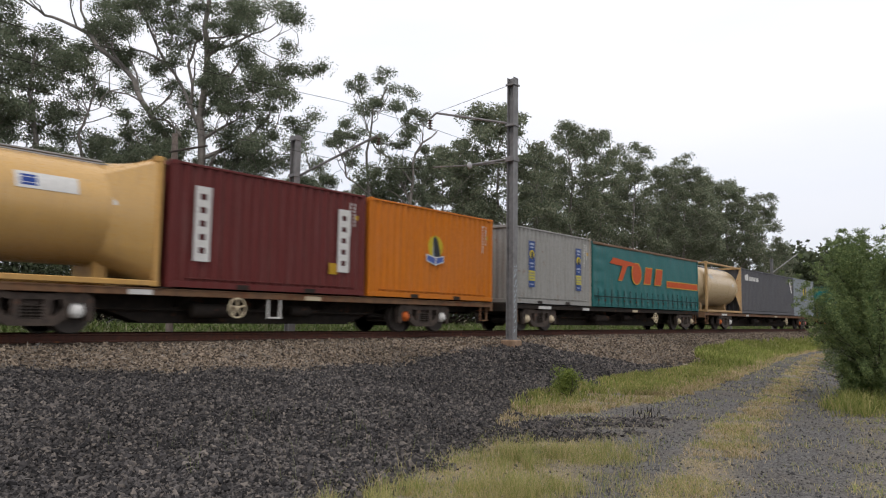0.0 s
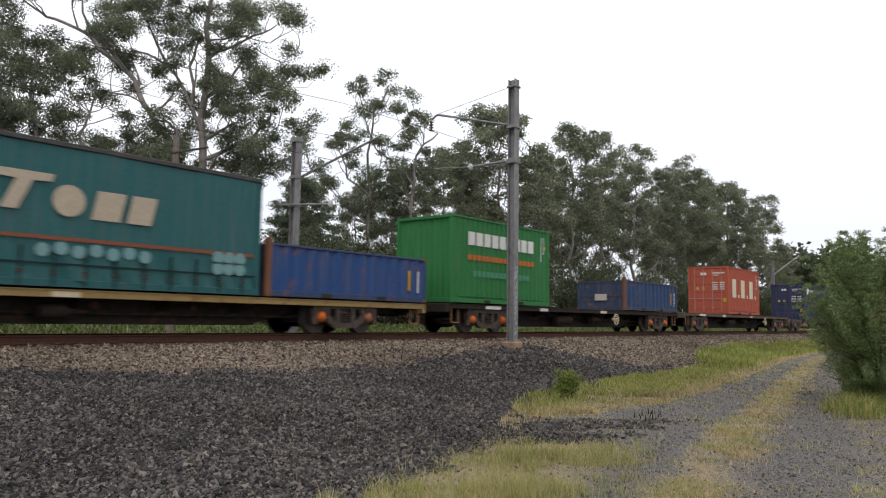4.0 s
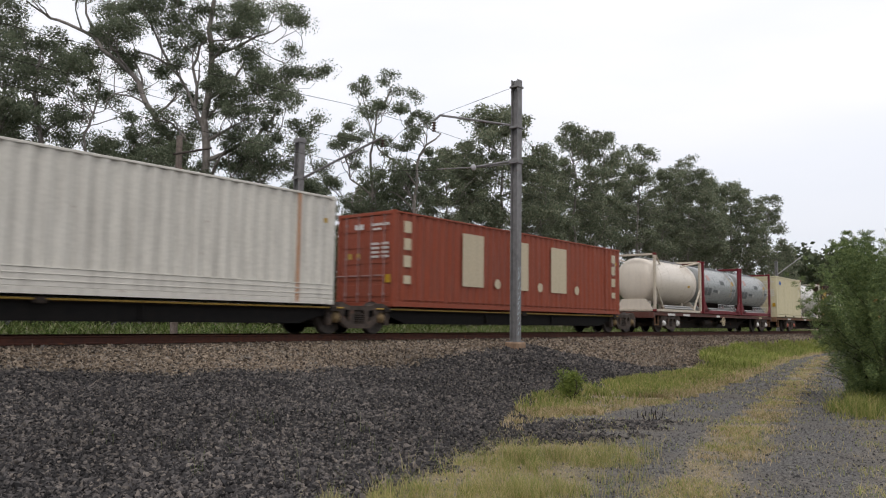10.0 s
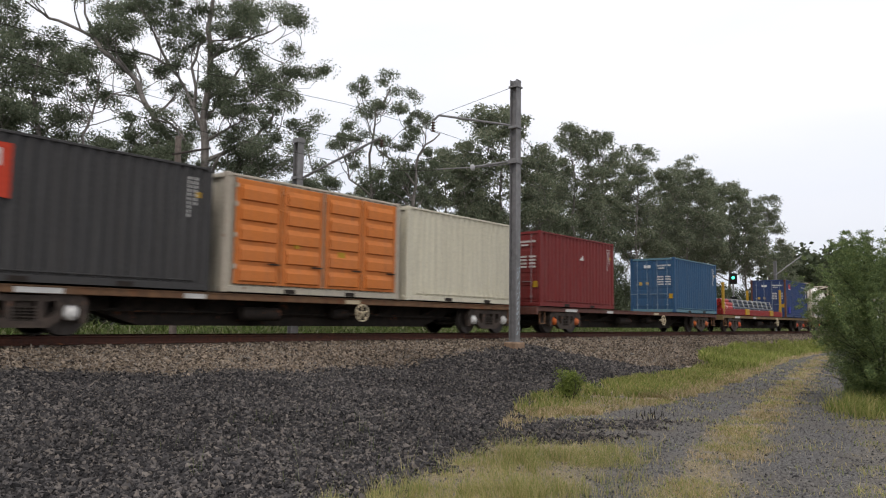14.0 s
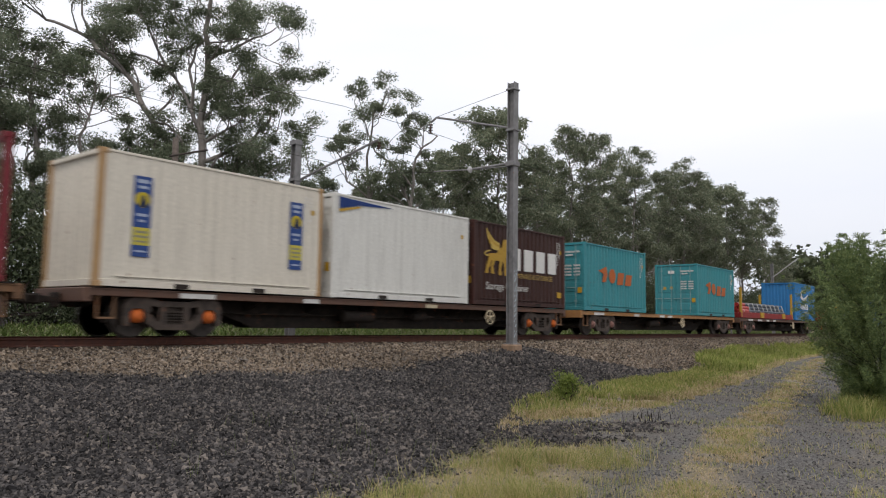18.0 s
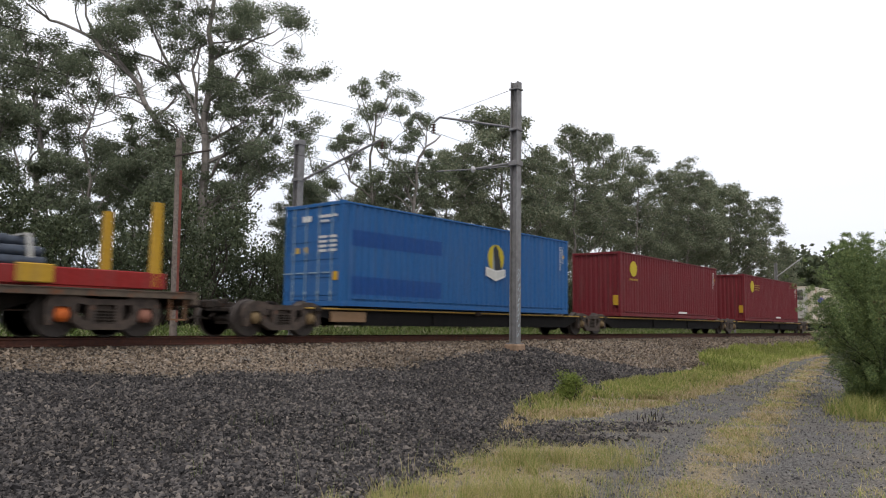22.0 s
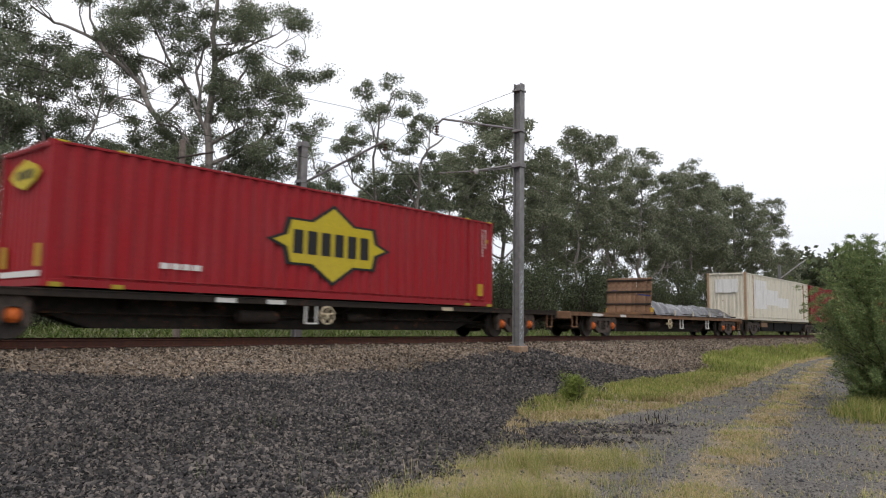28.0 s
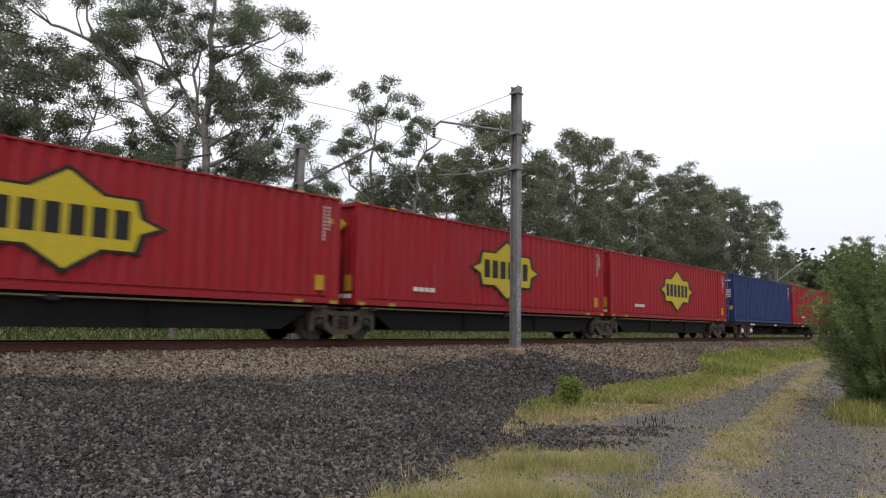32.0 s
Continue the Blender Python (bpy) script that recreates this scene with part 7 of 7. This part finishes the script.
    mass = ((-2.2, 16.5, 0.85), (-0.8, 16.6, 0.82), (0.7, 16.8, 0.61), (1.0, 15.8, 0.82), (-1.8, 15.4, 0.95), (-0.2, 15.5, 0.89), (2.3, 16.2, 0.68), (3.4, 16.1, 0.68), (4.3, 15.7, 0.51), (1.8, 15.1, 0.78), (3.3, 14.9, 0.61), (-1.7, 13.8, 0.95), (0.0, 14.2, 0.95), (1.8, 13.9, 0.75), (3.1, 14.0, 0.54), (2.5, 13.1, 0.54),
            (-1.2, 12.4, 0.95), (0.5, 12.4, 0.89), (1.9, 12.1, 0.61), (-0.1, 11.2, 0.95), (-1.8, 10.6, 0.82), (1.4, 10.7, 0.89), (2.9, 11.2, 0.54), (3.8, 10.2, 0.82), (-3.9, 15.8, 1.36), (-3.7, 12.9, 1.36), (-2.7, 17.4, 0.82), (-1.3, 17.7, 0.68), (-2.7, 19.4, 0.54))
    lobes = set_back(mass, rng, 2, 1.6) + [(u, rng.uniform(0, 3), z, 0.95) for u, z in ((-2.4, 9.0), (0.2, 9.2), (2.2, 8.6), (4.2, 8.2), (-0.8, 7.2))]
    tr, lv = tree_meshes(18, lobes, 13, 0.2, 8.5, 230, (0.10, 0.20), 0.68, 0.3, stems=stems, tall=0.9)
    plant_tree(18.9, 48.6, (tr, crown_mesh(lv, M_LEAF)), "dark dense gum tree with several thin stems", turn=-50.4, scale=1.05)
    # the slimmer gum beside it, open below
    stems = [(0.19, 0.05, deep(((0.4, -0.3), (1.5, 2.5), (1.6, 6.8), (1.6, 9.8), (1.7, 12.0), (2.4, 13.7), (3.5, 14.7)))), (0.09, 0.05, deep(((1.6, 9.0), (1.1, 10.2), (0.8, 10.9)))), (0.15, 0.04, deep(((0.3, 0.2), (-1.3, 2.8), (-1.7, 7.6), (-1.8, 11.9), (-1.6, 14.1), (-1.4, 16.3), (-0.4, 17.9)))),
             (0.09, 0.03, deep(((1.6, 10.7), (0.1, 12.4), (-1.2, 13.3), (-2.1, 15.7), (-2.6, 17.6)))), (0.08, 0.03, deep(((-1.7, 9.8), (-3.3, 11.0), (-3.8, 12.8), (-4.2, 13.4))))]
    slim = ((-2.6, 17.9, 0.72), (-1.6, 17.0, 0.84), (-0.4, 18.1, 0.63), (-2.1, 15.7, 0.76), (-3.4, 15.2, 0.76), (-0.8, 16.2, 0.67), (0.4, 16.9, 0.55), (1.5, 17.1, 0.55), (1.6, 15.9, 0.67), (2.5, 15.7, 0.38), (-4.1, 14.3, 0.55), (-4.2, 13.2, 0.76), (-3.1, 13.1, 0.67), (-2.4, 13.9, 0.55), (-0.3, 13.3, 0.76), (0.9, 13.7, 0.67),
            (1.6, 14.4, 0.46), (0.1, 11.7, 0.84), (-1.1, 11.1, 0.93), (1.0, 12.0, 0.76), (2.3, 12.4, 0.84), (2.9, 13.3, 0.55), (3.2, 11.6, 0.93), (-0.2, 10.3, 0.93), (-2.4, 10.6, 0.55), (-4.3, 10.5, 0.76), (-5.1, 11.0, 0.55), (1.9, 10.0, 0.84), (-3.2, 9.1, 0.93), (-1.5, 8.7, 0.93))
    tr, lv = tree_meshes(18, set_back(slim, rng, 2, 0.8), 12, 0.2, 7.5, 200, (0.10, 0.22), 0.60, 0.4, stems=stems, tall=0.85)
    plant_tree(40.2, 38.2, (tr, crown_mesh(lv, M_LEAF)), "slender gum tree with a forked pale trunk and clumped leaves", turn=-50.4)
    kinds = []
    for k, (h, sp, n) in enumerate(((18, 4.3, 26), (21, 3.6, 26), (20, 3.1, 24), (15, 3.9, 21), (22, 4.6, 30))):
        tr, lv = tree_meshes(h, lobes_for(h, sp, n, 30 + k), 50 + k, 0.2, 7.0, 120, (0.15, 0.31), 0.74, 0.30, tall=0.85)
        kinds.append((h, tr, crown_mesh(lv, M_LEAF)))
    near = ((7, 41, 16, 3, 20), (12.5, 44, 16.5, 0, 80), (10, 49, 19, 2, 300), (21.5, 38, 9.0, 3, 130), (17, 42, 9.5, 0, 60), (25, 52, 12.5, 4, 10), (28, 43, 9.5, 3, 50), (31.5, 38, 9.5, 3, 10), (36, 43, 11, 0, 250), (43.5, 41, 12.5, 3, 40), (48, 50, 13, 1, 170))
    # the tree line along the railway, each crown with its height
    line = ((48.3, 37.5, 15.8, 2, 60), (52.6, 37.0, 19.6, 0, 220), (59.4, 37.3, 17.0, 1, 100), (65.0, 36.8, 20.8, 1, 10), (72.0, 37.2, 21.4, 2, 280), (79.8, 37, 21.7, 2, 170), (88.0, 37.4, 20.0, 1, 40), (95.4, 37, 22.6, 4, 10), (103, 37.6, 21.6, 1, 130), (112, 37, 22.0, 0, 200), (120, 37.3, 20.4, 1, 260), (130.5, 37, 22.9, 2, 300), (139, 37.3, 14.5, 3, 15))
    behind = [(53 + 8.4 * i, 43.5 + 2.2 * (i % 2), 16.5 + 0.35 * i + 1.2 * math.sin(i * 1.7), (0, 3, 4)[i % 3], 95 * i + 10) for i in range(9) if i % 4 != 1]
    for x, y, h, k, turn in list(near + line) + behind:
        kh, tr, cr = kinds[k]
        plant_tree(x, y, (tr, cr), ("broad", "tall", "slender", "low", "spreading")[k] + " gum tree with olive-green hanging leaves", M_LEAF_HAZE if x > 44 else M_LEAF, turn, h / kh)
    # far woods at the end of the line
    rng = np.random.default_rng(77)
    n = 1500
    x = rng.uniform(150, 420, n)
    y = rng.uniform(-70, 60, n) * (x / 250) + 5
    y = np.where((y > 4) & (y < 30) & (x < 260), 30 + rng.uniform(0, 14, n), y)
    top = 15 + 0.028 * (x - 150) + 4.5 * wav(x, y, 0.11, 2.0) + 1.5 * wav(x, y, 0.4, 5.0)
    cs = np.stack([x, y, top * rng.random(n) ** 0.45], -1)
    lv = leaf_cloud(cs, rng.uniform(2.0, 3.6, n), 60, (0.8, 1.6), rng, 0.3, 0.75, 0.3)
    tagged(new("far_woods", pieces("far_woods", lv, [(0, 1, 2, 3)], M_HEDGE)), "distant dark green gum woods at the end of the line", "trees", kind="stuff")
    # undergrowth
    ks = []
    for k in range(3):
        rng = np.random.default_rng(90 + k)
        g = Geo()
        cs, rs = [], []
        for _ in range(34):
            a, r = rng.uniform(0, 6.28), 2.0 * rng.random() ** 0.6
            c = np.array([r * math.cos(a), r * math.sin(a), rng.uniform(0.5, 3.6) * (1 - 0.12 * r)])
            cs.append(c)
            rs.append(rng.uniform(0.5, 0.9))
            limb(g, (0.1 * math.cos(a), 0.1 * math.sin(a), -0.1), c, 0.05, 0.012, rng, 0.15, 3, 5)
        lv = leaf_cloud(np.array(cs), np.array(rs), 300, (0.06, 0.13), rng, 0.5, 0.75, 0.30)
        st = g.mesh("branchwork", True)
        st.materials.append(M_DARKBARK)
        ks.append((st, pieces("leaves", lv, [(0, 1, 2, 3)], M_HEDGE)))
    rng = np.random.default_rng(7)
    x0, i = 6.0, 0
    while x0 < 150:
        y, s = 34 + rng.uniform(-2.4, 3.4), rng.uniform(0.95, 1.75)
        if 24.5 < x0 < 27 or 38.5 < x0 < 40.5:
            s *= 0.6
        t = thing("undergrowth_bush", "dark green dense shrub below the gum trees", "bush", (x0, y, float(height(x0, y))), "shrubs below the gum trees")
        t.rotation_euler, t.scale = (0, 0, rng.uniform(0, 6.28)), (s, s, s * rng.uniform(0.8, 1.3))
        part("branchwork", ks[i % 3][0], M_DARKBARK, t)
        part("leaves", ks[i % 3][1], M_HEDGE, t)
        x0 += rng.uniform(1.2, 2.3) * (1 if x0 < 80 else 1.6)
        i += 1


forest()


def weeds():
    """Leafy weeds on the bank beyond the rails."""
    rng = np.random.default_rng(66)
    n = 420
    x = 4 + 90 * rng.random(n) ** 1.3
    y = rng.uniform(22.5, 29, n)
    r = rng.uniform(0.15, 0.42, n)
    cs = np.stack([x, y, height(x, y) + r * 0.7], -1)
    lv = leaf_cloud(cs, r, 60, (0.05, 0.13), rng, 0.0, 0.9)
    tagged(new("leafy_weeds", pieces("leafy_weeds", lv, [(0, 1, 2, 3)], M_WEED)), "leafy green weeds on the bank beyond the rails", "weeds", kind="stuff")


weeds()


def wattle():
    """The feathery bush beside the access track."""
    rng = np.random.default_rng(21)
    g = Geo()
    cs, rs = [], []
    for i in range(480):
        h = 0.25 + 2.85 * rng.random() ** 0.95
        R = np.interp(h, (0.2, 0.9, 1.7, 2.4, 3.0, 3.8), (0.80, 1.1, 1.75, 1.5, 0.9, 0.4))
        a, q = rng.uniform(0, 6.28), rng.uniform(0.45, 1.0) + 0.3 * rng.random() ** 3
        tip = np.array([R * q * math.cos(a), R * q * math.sin(a), h])
        root = np.array([tip[0] * 0.3, tip[1] * 0.3, max(0.05, h - rng.uniform(0.3, 0.8))])
        tip[2] -= 0.25 * (h < 1.2)
        if i % 3 == 0:
            limb(g, root, tip, 0.014, 0.003, rng, 0.1, 3, 5)
        if i % 12 == 0:
            limb(g, (0.1 * math.cos(a), 0.1 * math.sin(a), -0.1), root, 0.03, 0.014, rng, 0.1, 3, 6)
        for k in range(7):
            c = root + (tip - root) * (0.3 + 0.75 * k / 6)
            c[2] += 0.035 * k ** 1.5 * (1 if h > 1.0 else 0.3)
            cs.append(c)
            rs.append(0.17 - 0.019 * k)
    lv = leaf_cloud(np.array(cs), np.array(rs), 70, (0.03, 0.08), rng, -0.5, 0.9, 0.11)
    t = thing("wattle_bush", "feathery green wattle bush beside the gravel track", "bush", (18.0, 2.75, float(height(18.0, 2.75))))
    part("branchwork", g, M_DARKBARK, t, smooth=True)
    part("leaves", pieces("leaves", lv, [(0, 1, 2, 3)], M_WATTLE), M_WATTLE, t)
    for n, x, y, r, h in (("small_shrub", 13.9, 7.95, 0.32, 0.62), ("small_shrub", 22.5, 3.0, 0.9, 1.6)):
        g = Geo()
        cs = [np.array([r * math.cos(a) * q, r * math.sin(a) * q, h * (0.25 + 0.7 * w)]) for a, q, w in rng.random((22, 3)) * [6.28, 0.9, 1]]
        for c in cs:
            limb(g, (0, 0, -0.05), c, 0.012, 0.004, rng, 0.1, 3, 5)
        lv = leaf_cloud(np.array(cs), np.full(len(cs), r * 0.42), 130, (0.03, 0.075), rng, 0.1, 1.0)
        t = thing(n, "small bright green shrub on the grass verge", "bush", (x, y, float(height(x, y))), "small shrubs")
        part("branchwork", g, M_DARKBARK, t)
        part("leaves", pieces("leaves", lv, [(0, 1, 2, 3)], M_SHRUB), M_SHRUB, t)


wattle()


# ---- overhead line ----
def h_section(z0, z1, b=0.26, t=0.02):
    h, w = b / 2, t / 2
    o = [(-h, -h), (h, -h), (h, -h + t), (w, -h + t), (w, h - t), (h, h - t), (h, h), (-h, h), (-h, h - t), (-w, h - t), (-w, -h + t), (-h, -h + t)]
    n = len(o)
    v = [(x, y, z0) for x, y in o] + [(x, y, z1) for x, y in o]
    caps = [(0, 1, 2, 3, 10, 11), (3, 4, 9, 10), (4, 5, 6, 7, 8, 9)]
    return Geo().add(v, [(i, (i + 1) % n, n + (i + 1) % n, n + i) for i in range(n)] + caps + [tuple(i + n for i in c) for c in caps])


def insulator(parent, at, m, n=4, r=0.075, axis='Z', step=0.07):
    prof = []
    for i in range(n):
        prof += [(i * step, 0.03), (i * step + 0.01, r), (i * step + 0.03, r), (i * step + 0.045, 0.03)]
    part("insulator", Geo().lathe(prof, (0, 0, 0), axis, 14), m, parent, "ribbed insulator", True, at=at)


def overhead():
    mx, my = 19.72, 13.3
    mast = thing("overhead_mast", "grey steel H-section overhead line mast on a concrete footing", "mast", (mx, my, -0.75), "overhead line masts")
    part("column", h_section(0.35, 9.05), M_GALV, mast, "grey galvanised H-section column")
    part("footing", Geo().box(-0.25, 0.25, -0.25, 0.25, -0.2, 0.53, 0.04), M_CONCRETE, mast, "stained concrete footing")
    part("base_plate", Geo().box(-0.2, 0.2, -0.2, 0.2, 0.53, 0.56), M_GALV, mast)
    part("top_arm", Geo().tube((-0.02, 0.1, 7.55), (-0.36, 2.95, 8.30), 0.038, n=8), M_GALV, mast, "pale tube bracket", True)
    part("arm_tip", Geo().tube((-0.36, 2.95, 8.30), (-0.42, 3.15, 8.14), 0.038, n=8), M_GALV, mast)
    part("stay_wire", Geo().tube((0, 0.1, 8.85), (-0.36, 2.9, 8.32), 0.008, n=5), M_WIRE, mast)
    insulator(mast, (-0.42, 3.17, 7.74), M_INSUL, 4, 0.085, 'Z', 0.1)
    for z0, z1 in ((7.42, 7.50), (6.26, 6.42), (8.78, 8.84)):
        part("clamp", Geo().box(-0.17, 0.17, -0.17, 0.17, z0, z1, 0.01), M_GALV, mast)
    part("lower_arm", Geo().tube((0.0, 0.1, 6.38), (-0.50, 1.25, 6.24), 0.04, n=8).tube((0.0, 0.1, 6.28), (-0.50, 1.25, 6.22), 0.02, n=6), M_GALV, mast, "dark registration arm")
    part("insulator", Geo().lathe([(-0.04, 0.05), (0, 0.11), (0.04, 0.11), (0.08, 0.05)], (-0.52, 1.32, 6.23), 'Y', 14), M_PORCELAIN, mast, "round grey insulator", True)
    part("lower_arm", Geo().tube((-0.52, 1.38, 6.23), (-0.90, 2.6, 6.25), 0.022, n=6), M_GALV, mast)
    scrawl = Geo()
    pen = random.Random(8)
    for z in np.arange(0.75, 2.9, 0.16):
        for _ in range(2):
            x, q = pen.uniform(-0.10, 0.05), pen.uniform(0.05, 0.14)
            scrawl.prism([(x, z), (x + 0.018, z), (x + 0.05 + q * 0.4, z + q), (x + 0.03 + q * 0.4, z + q)], -0.1365, -0.1315)
    part("paint_scrawl", scrawl, plain((0.5, 0.58, 0.62)), mast, "pale spray-painted scrawl")["kind"] = "stuff"
    # a mast beyond the track, its long bracket reaching back
    px, py = 17.25, 21.2
    m2 = thing("overhead_mast", "dark grey steel mast beyond the track with a slanting bracket", "mast", (px, py, -0.6), "overhead line masts")
    part("column", h_section(-0.2, 7.65, 0.27), M_GALV, m2)
    part("bracket", Geo().tube((0.1, -0.1, 6.15), (0.9, -3.3, 7.35), 0.045, n=8), M_GALV, m2, "slanting tube bracket", True)
    part("lower_arm", Geo().tube((-0.5, 0.3, 5.1), (0.45, -1.3, 5.1), 0.035, n=8), M_GALV, m2)
    insulator(m2, (0.92, -3.35, 7.02), M_INSUL, 3, 0.08, 'Z', 0.1)
    part("insulator", Geo().lathe([(-0.04, 0.05), (0, 0.12), (0.04, 0.12), (0.08, 0.05)], (0.48, -1.4, 5.1), 'Y', 14), M_PORCELAIN, m2, "", True)
    for z0, z1 in ((6.1, 6.2), (5.05, 5.15), (7.45, 7.6)):
        part("clamp", Geo().box(-0.17, 0.17, -0.17, 0.17, z0, z1), M_GALV, m2)
    # old timber pole
    tp = thing("timber_pole", "old grey timber pole with a strip of flaking red paint", "pole", (13.38, 22.6, -0.6))
    part("post", Geo().tube((0, 0, -0.2), (-0.15, 0, 7.1), 0.125, 0.10, 12), M_TIMBER, tp, smooth=True)
    part("red_strip", Geo().box(-0.01, 0.085, -0.135, -0.04, 0.9, 6.0, 0.02), M_REDBARK, tp, "flaking dull red strip").rotation_euler = (0, radians(-1.2), 0)
    part("cross_arm", Geo().tube((-0.45, -0.2, 6.4), (0.9, -0.3, 6.85), 0.035, n=8), M_DARKBARK, tp)
    part("pole_cap", Geo().tube((-0.15, 0, 7.1), (-0.15, 0, 7.45), 0.02, n=6), M_GALV, tp)
    # mast far down the line
    fm = thing("overhead_mast", "far grey mast with a slanting pale bracket", "mast", (78.0, 21.4, -0.6), "overhead line masts")
    part("column", h_section(-0.2, 7.4, 0.25), M_GALV, fm)
    part("bracket", Geo().tube((0.0, -0.1, 6.1), (0.3, -2.4, 7.9), 0.045, n=8), M_PORCELAIN, fm, "", True)
    # wires
    ws = thing("overhead_wires", "thin dark overhead line wires above the track", "wire", kind="structure")
    for pts in (((-40, 16.2, 6.15), (6, 16.2, 6.30), (15, 16.3, 6.92), (19.3, 16.5, 7.06), (63, 16.6, 6.9), (200, 16.4, 6.7)), ((-40, 16.2, 5.1), (6, 16.2, 5.05), (18.3, 17.9, 5.6), (19, 16.0, 5.52), (64.5, 16.2, 5.5), (200, 16.2, 5.5)), ((-40, 20.6, 7.6), (13.2, 20.3, 6.9), (18.3, 17.85, 6.5), (63, 16.8, 6.6))):
        g = Geo()
        for a, b in zip(pts[:-1], pts[1:]):
            n = 6
            prev = Vector(a)
            for k in range(1, n + 1):
                q = Vector(a).lerp(Vector(b), k / n)
                q.z -= 0.15 * math.sin(math.pi * k / n) * min(1, (Vector(b) - Vector(a)).length / 40)
                g.tube(prev, q, 0.008, n=5, caps=False)
                prev = q
        part("wire", g, M_WIRE, ws)


overhead()


def lens(name, c):
    m, nt, p = base(name)
    p.inputs["Base Color"].default_value = (*c, 1)
    p.inputs["Emission Color"].default_value = (*c, 1)
    p.inputs["Emission Strength"].default_value = 5
    return m


def signal():
    """Colour-light signal beyond the track: a vane inside turns a red or a green lens to the front."""
    s = thing("railway_signal", "railway colour-light signal showing one light on a dark post", "signal", (69.05, 22.6, -0.6))
    s.rotation_euler = (0, 0, radians(18.1))
    dark = plain((0.02, 0.022, 0.022))
    part("post", Geo().tube((0.3, 0, -0.2), (0.3, 0, 5.0), 0.08, n=10), M_GALV, s)
    part("lamp_case", Geo().box(0.22, 0.40, -0.34, 0.34, 4.75, 5.75, 0.04), dark, s, "black lamp case")
    part("hood", Geo().box(-0.26, 0.22, -0.24, -0.20, 5.1, 5.56).box(-0.26, 0.22, 0.20, 0.24, 5.1, 5.56).box(-0.3, 0.22, -0.24, 0.24, 5.54, 5.58), dark, s, "black hood round the lens")
    part("lower_case", Geo().box(0.1, 0.40, -0.3, 0.3, 3.0, 3.6, 0.04), dark, s)
    part("platform", Geo().box(-0.3, 0.9, -0.5, 0.5, 2.7, 2.76), M_GALV, s)
    for y in (-0.5, 0.46):
        part("railing", Geo().box(-0.3, 0.9, y, y + 0.04, 3.66, 3.7).box(-0.3, -0.26, y, y + 0.04, 2.76, 3.7).box(0.86, 0.9, y, y + 0.04, 2.76, 3.7), M_GALV, s)
    vane = part("lens_vane", Geo().tube((0, 0, -0.2), (0, 0, 0.2), 0.02, n=8), dark, s)
    for e, m, c in ((-1, lens("red_lens", (1.0, 0.06, 0.02)), "red lit lens"), (1, lens("green_lens", (0.05, 1.0, 0.55)), "green lit lens")):
        part("lens", Geo().lathe([(e * 0.03, 0.12), (e * 0.07, 0.11), (e * 0.10, 0.07), (e * 0.11, 0.01)], axis='X', n=20), m, vane, c, True)
        part("lens_back", Geo().lathe([(e * 0.0, 0.17), (e * 0.03, 0.17)], axis='X', n=20), dark, vane)
    return vane


VANE = signal()


# ---- motion ----
def motions():
    for ob, s, z in MOVERS:
        run(ob, s, z)
    # the signal clears from red to green
    walk(VANE, [(t, pose(0, 0, 5.32, 0, 0, a)) for t, a in ((0, 0), (8.0, 0), (8.3, 60), (8.6, 120), (8.9, 180), (32.0, 180))])
    for w, s, x in ROLLERS:
        # the wheels turn while they are on the stretch in view
        times = [t / 30 for t in range(0, 961) if -8 < s - travel(t / 30) < 66]
        if not times:
            times = [0.0]
        a0 = travel(times[0])
        rows = [(t, pose(x, 0, WHEEL_R, 0, -math.degrees((travel(t) - a0) / WHEEL_R), 0)) for t in times]
        if times[0] > 0:
            rows.insert(0, (0.0, rows[0][1]))
        if times[-1] < 32:
            rows.append((32.0, rows[-1][1]))
        walk(w, rows)


motions()
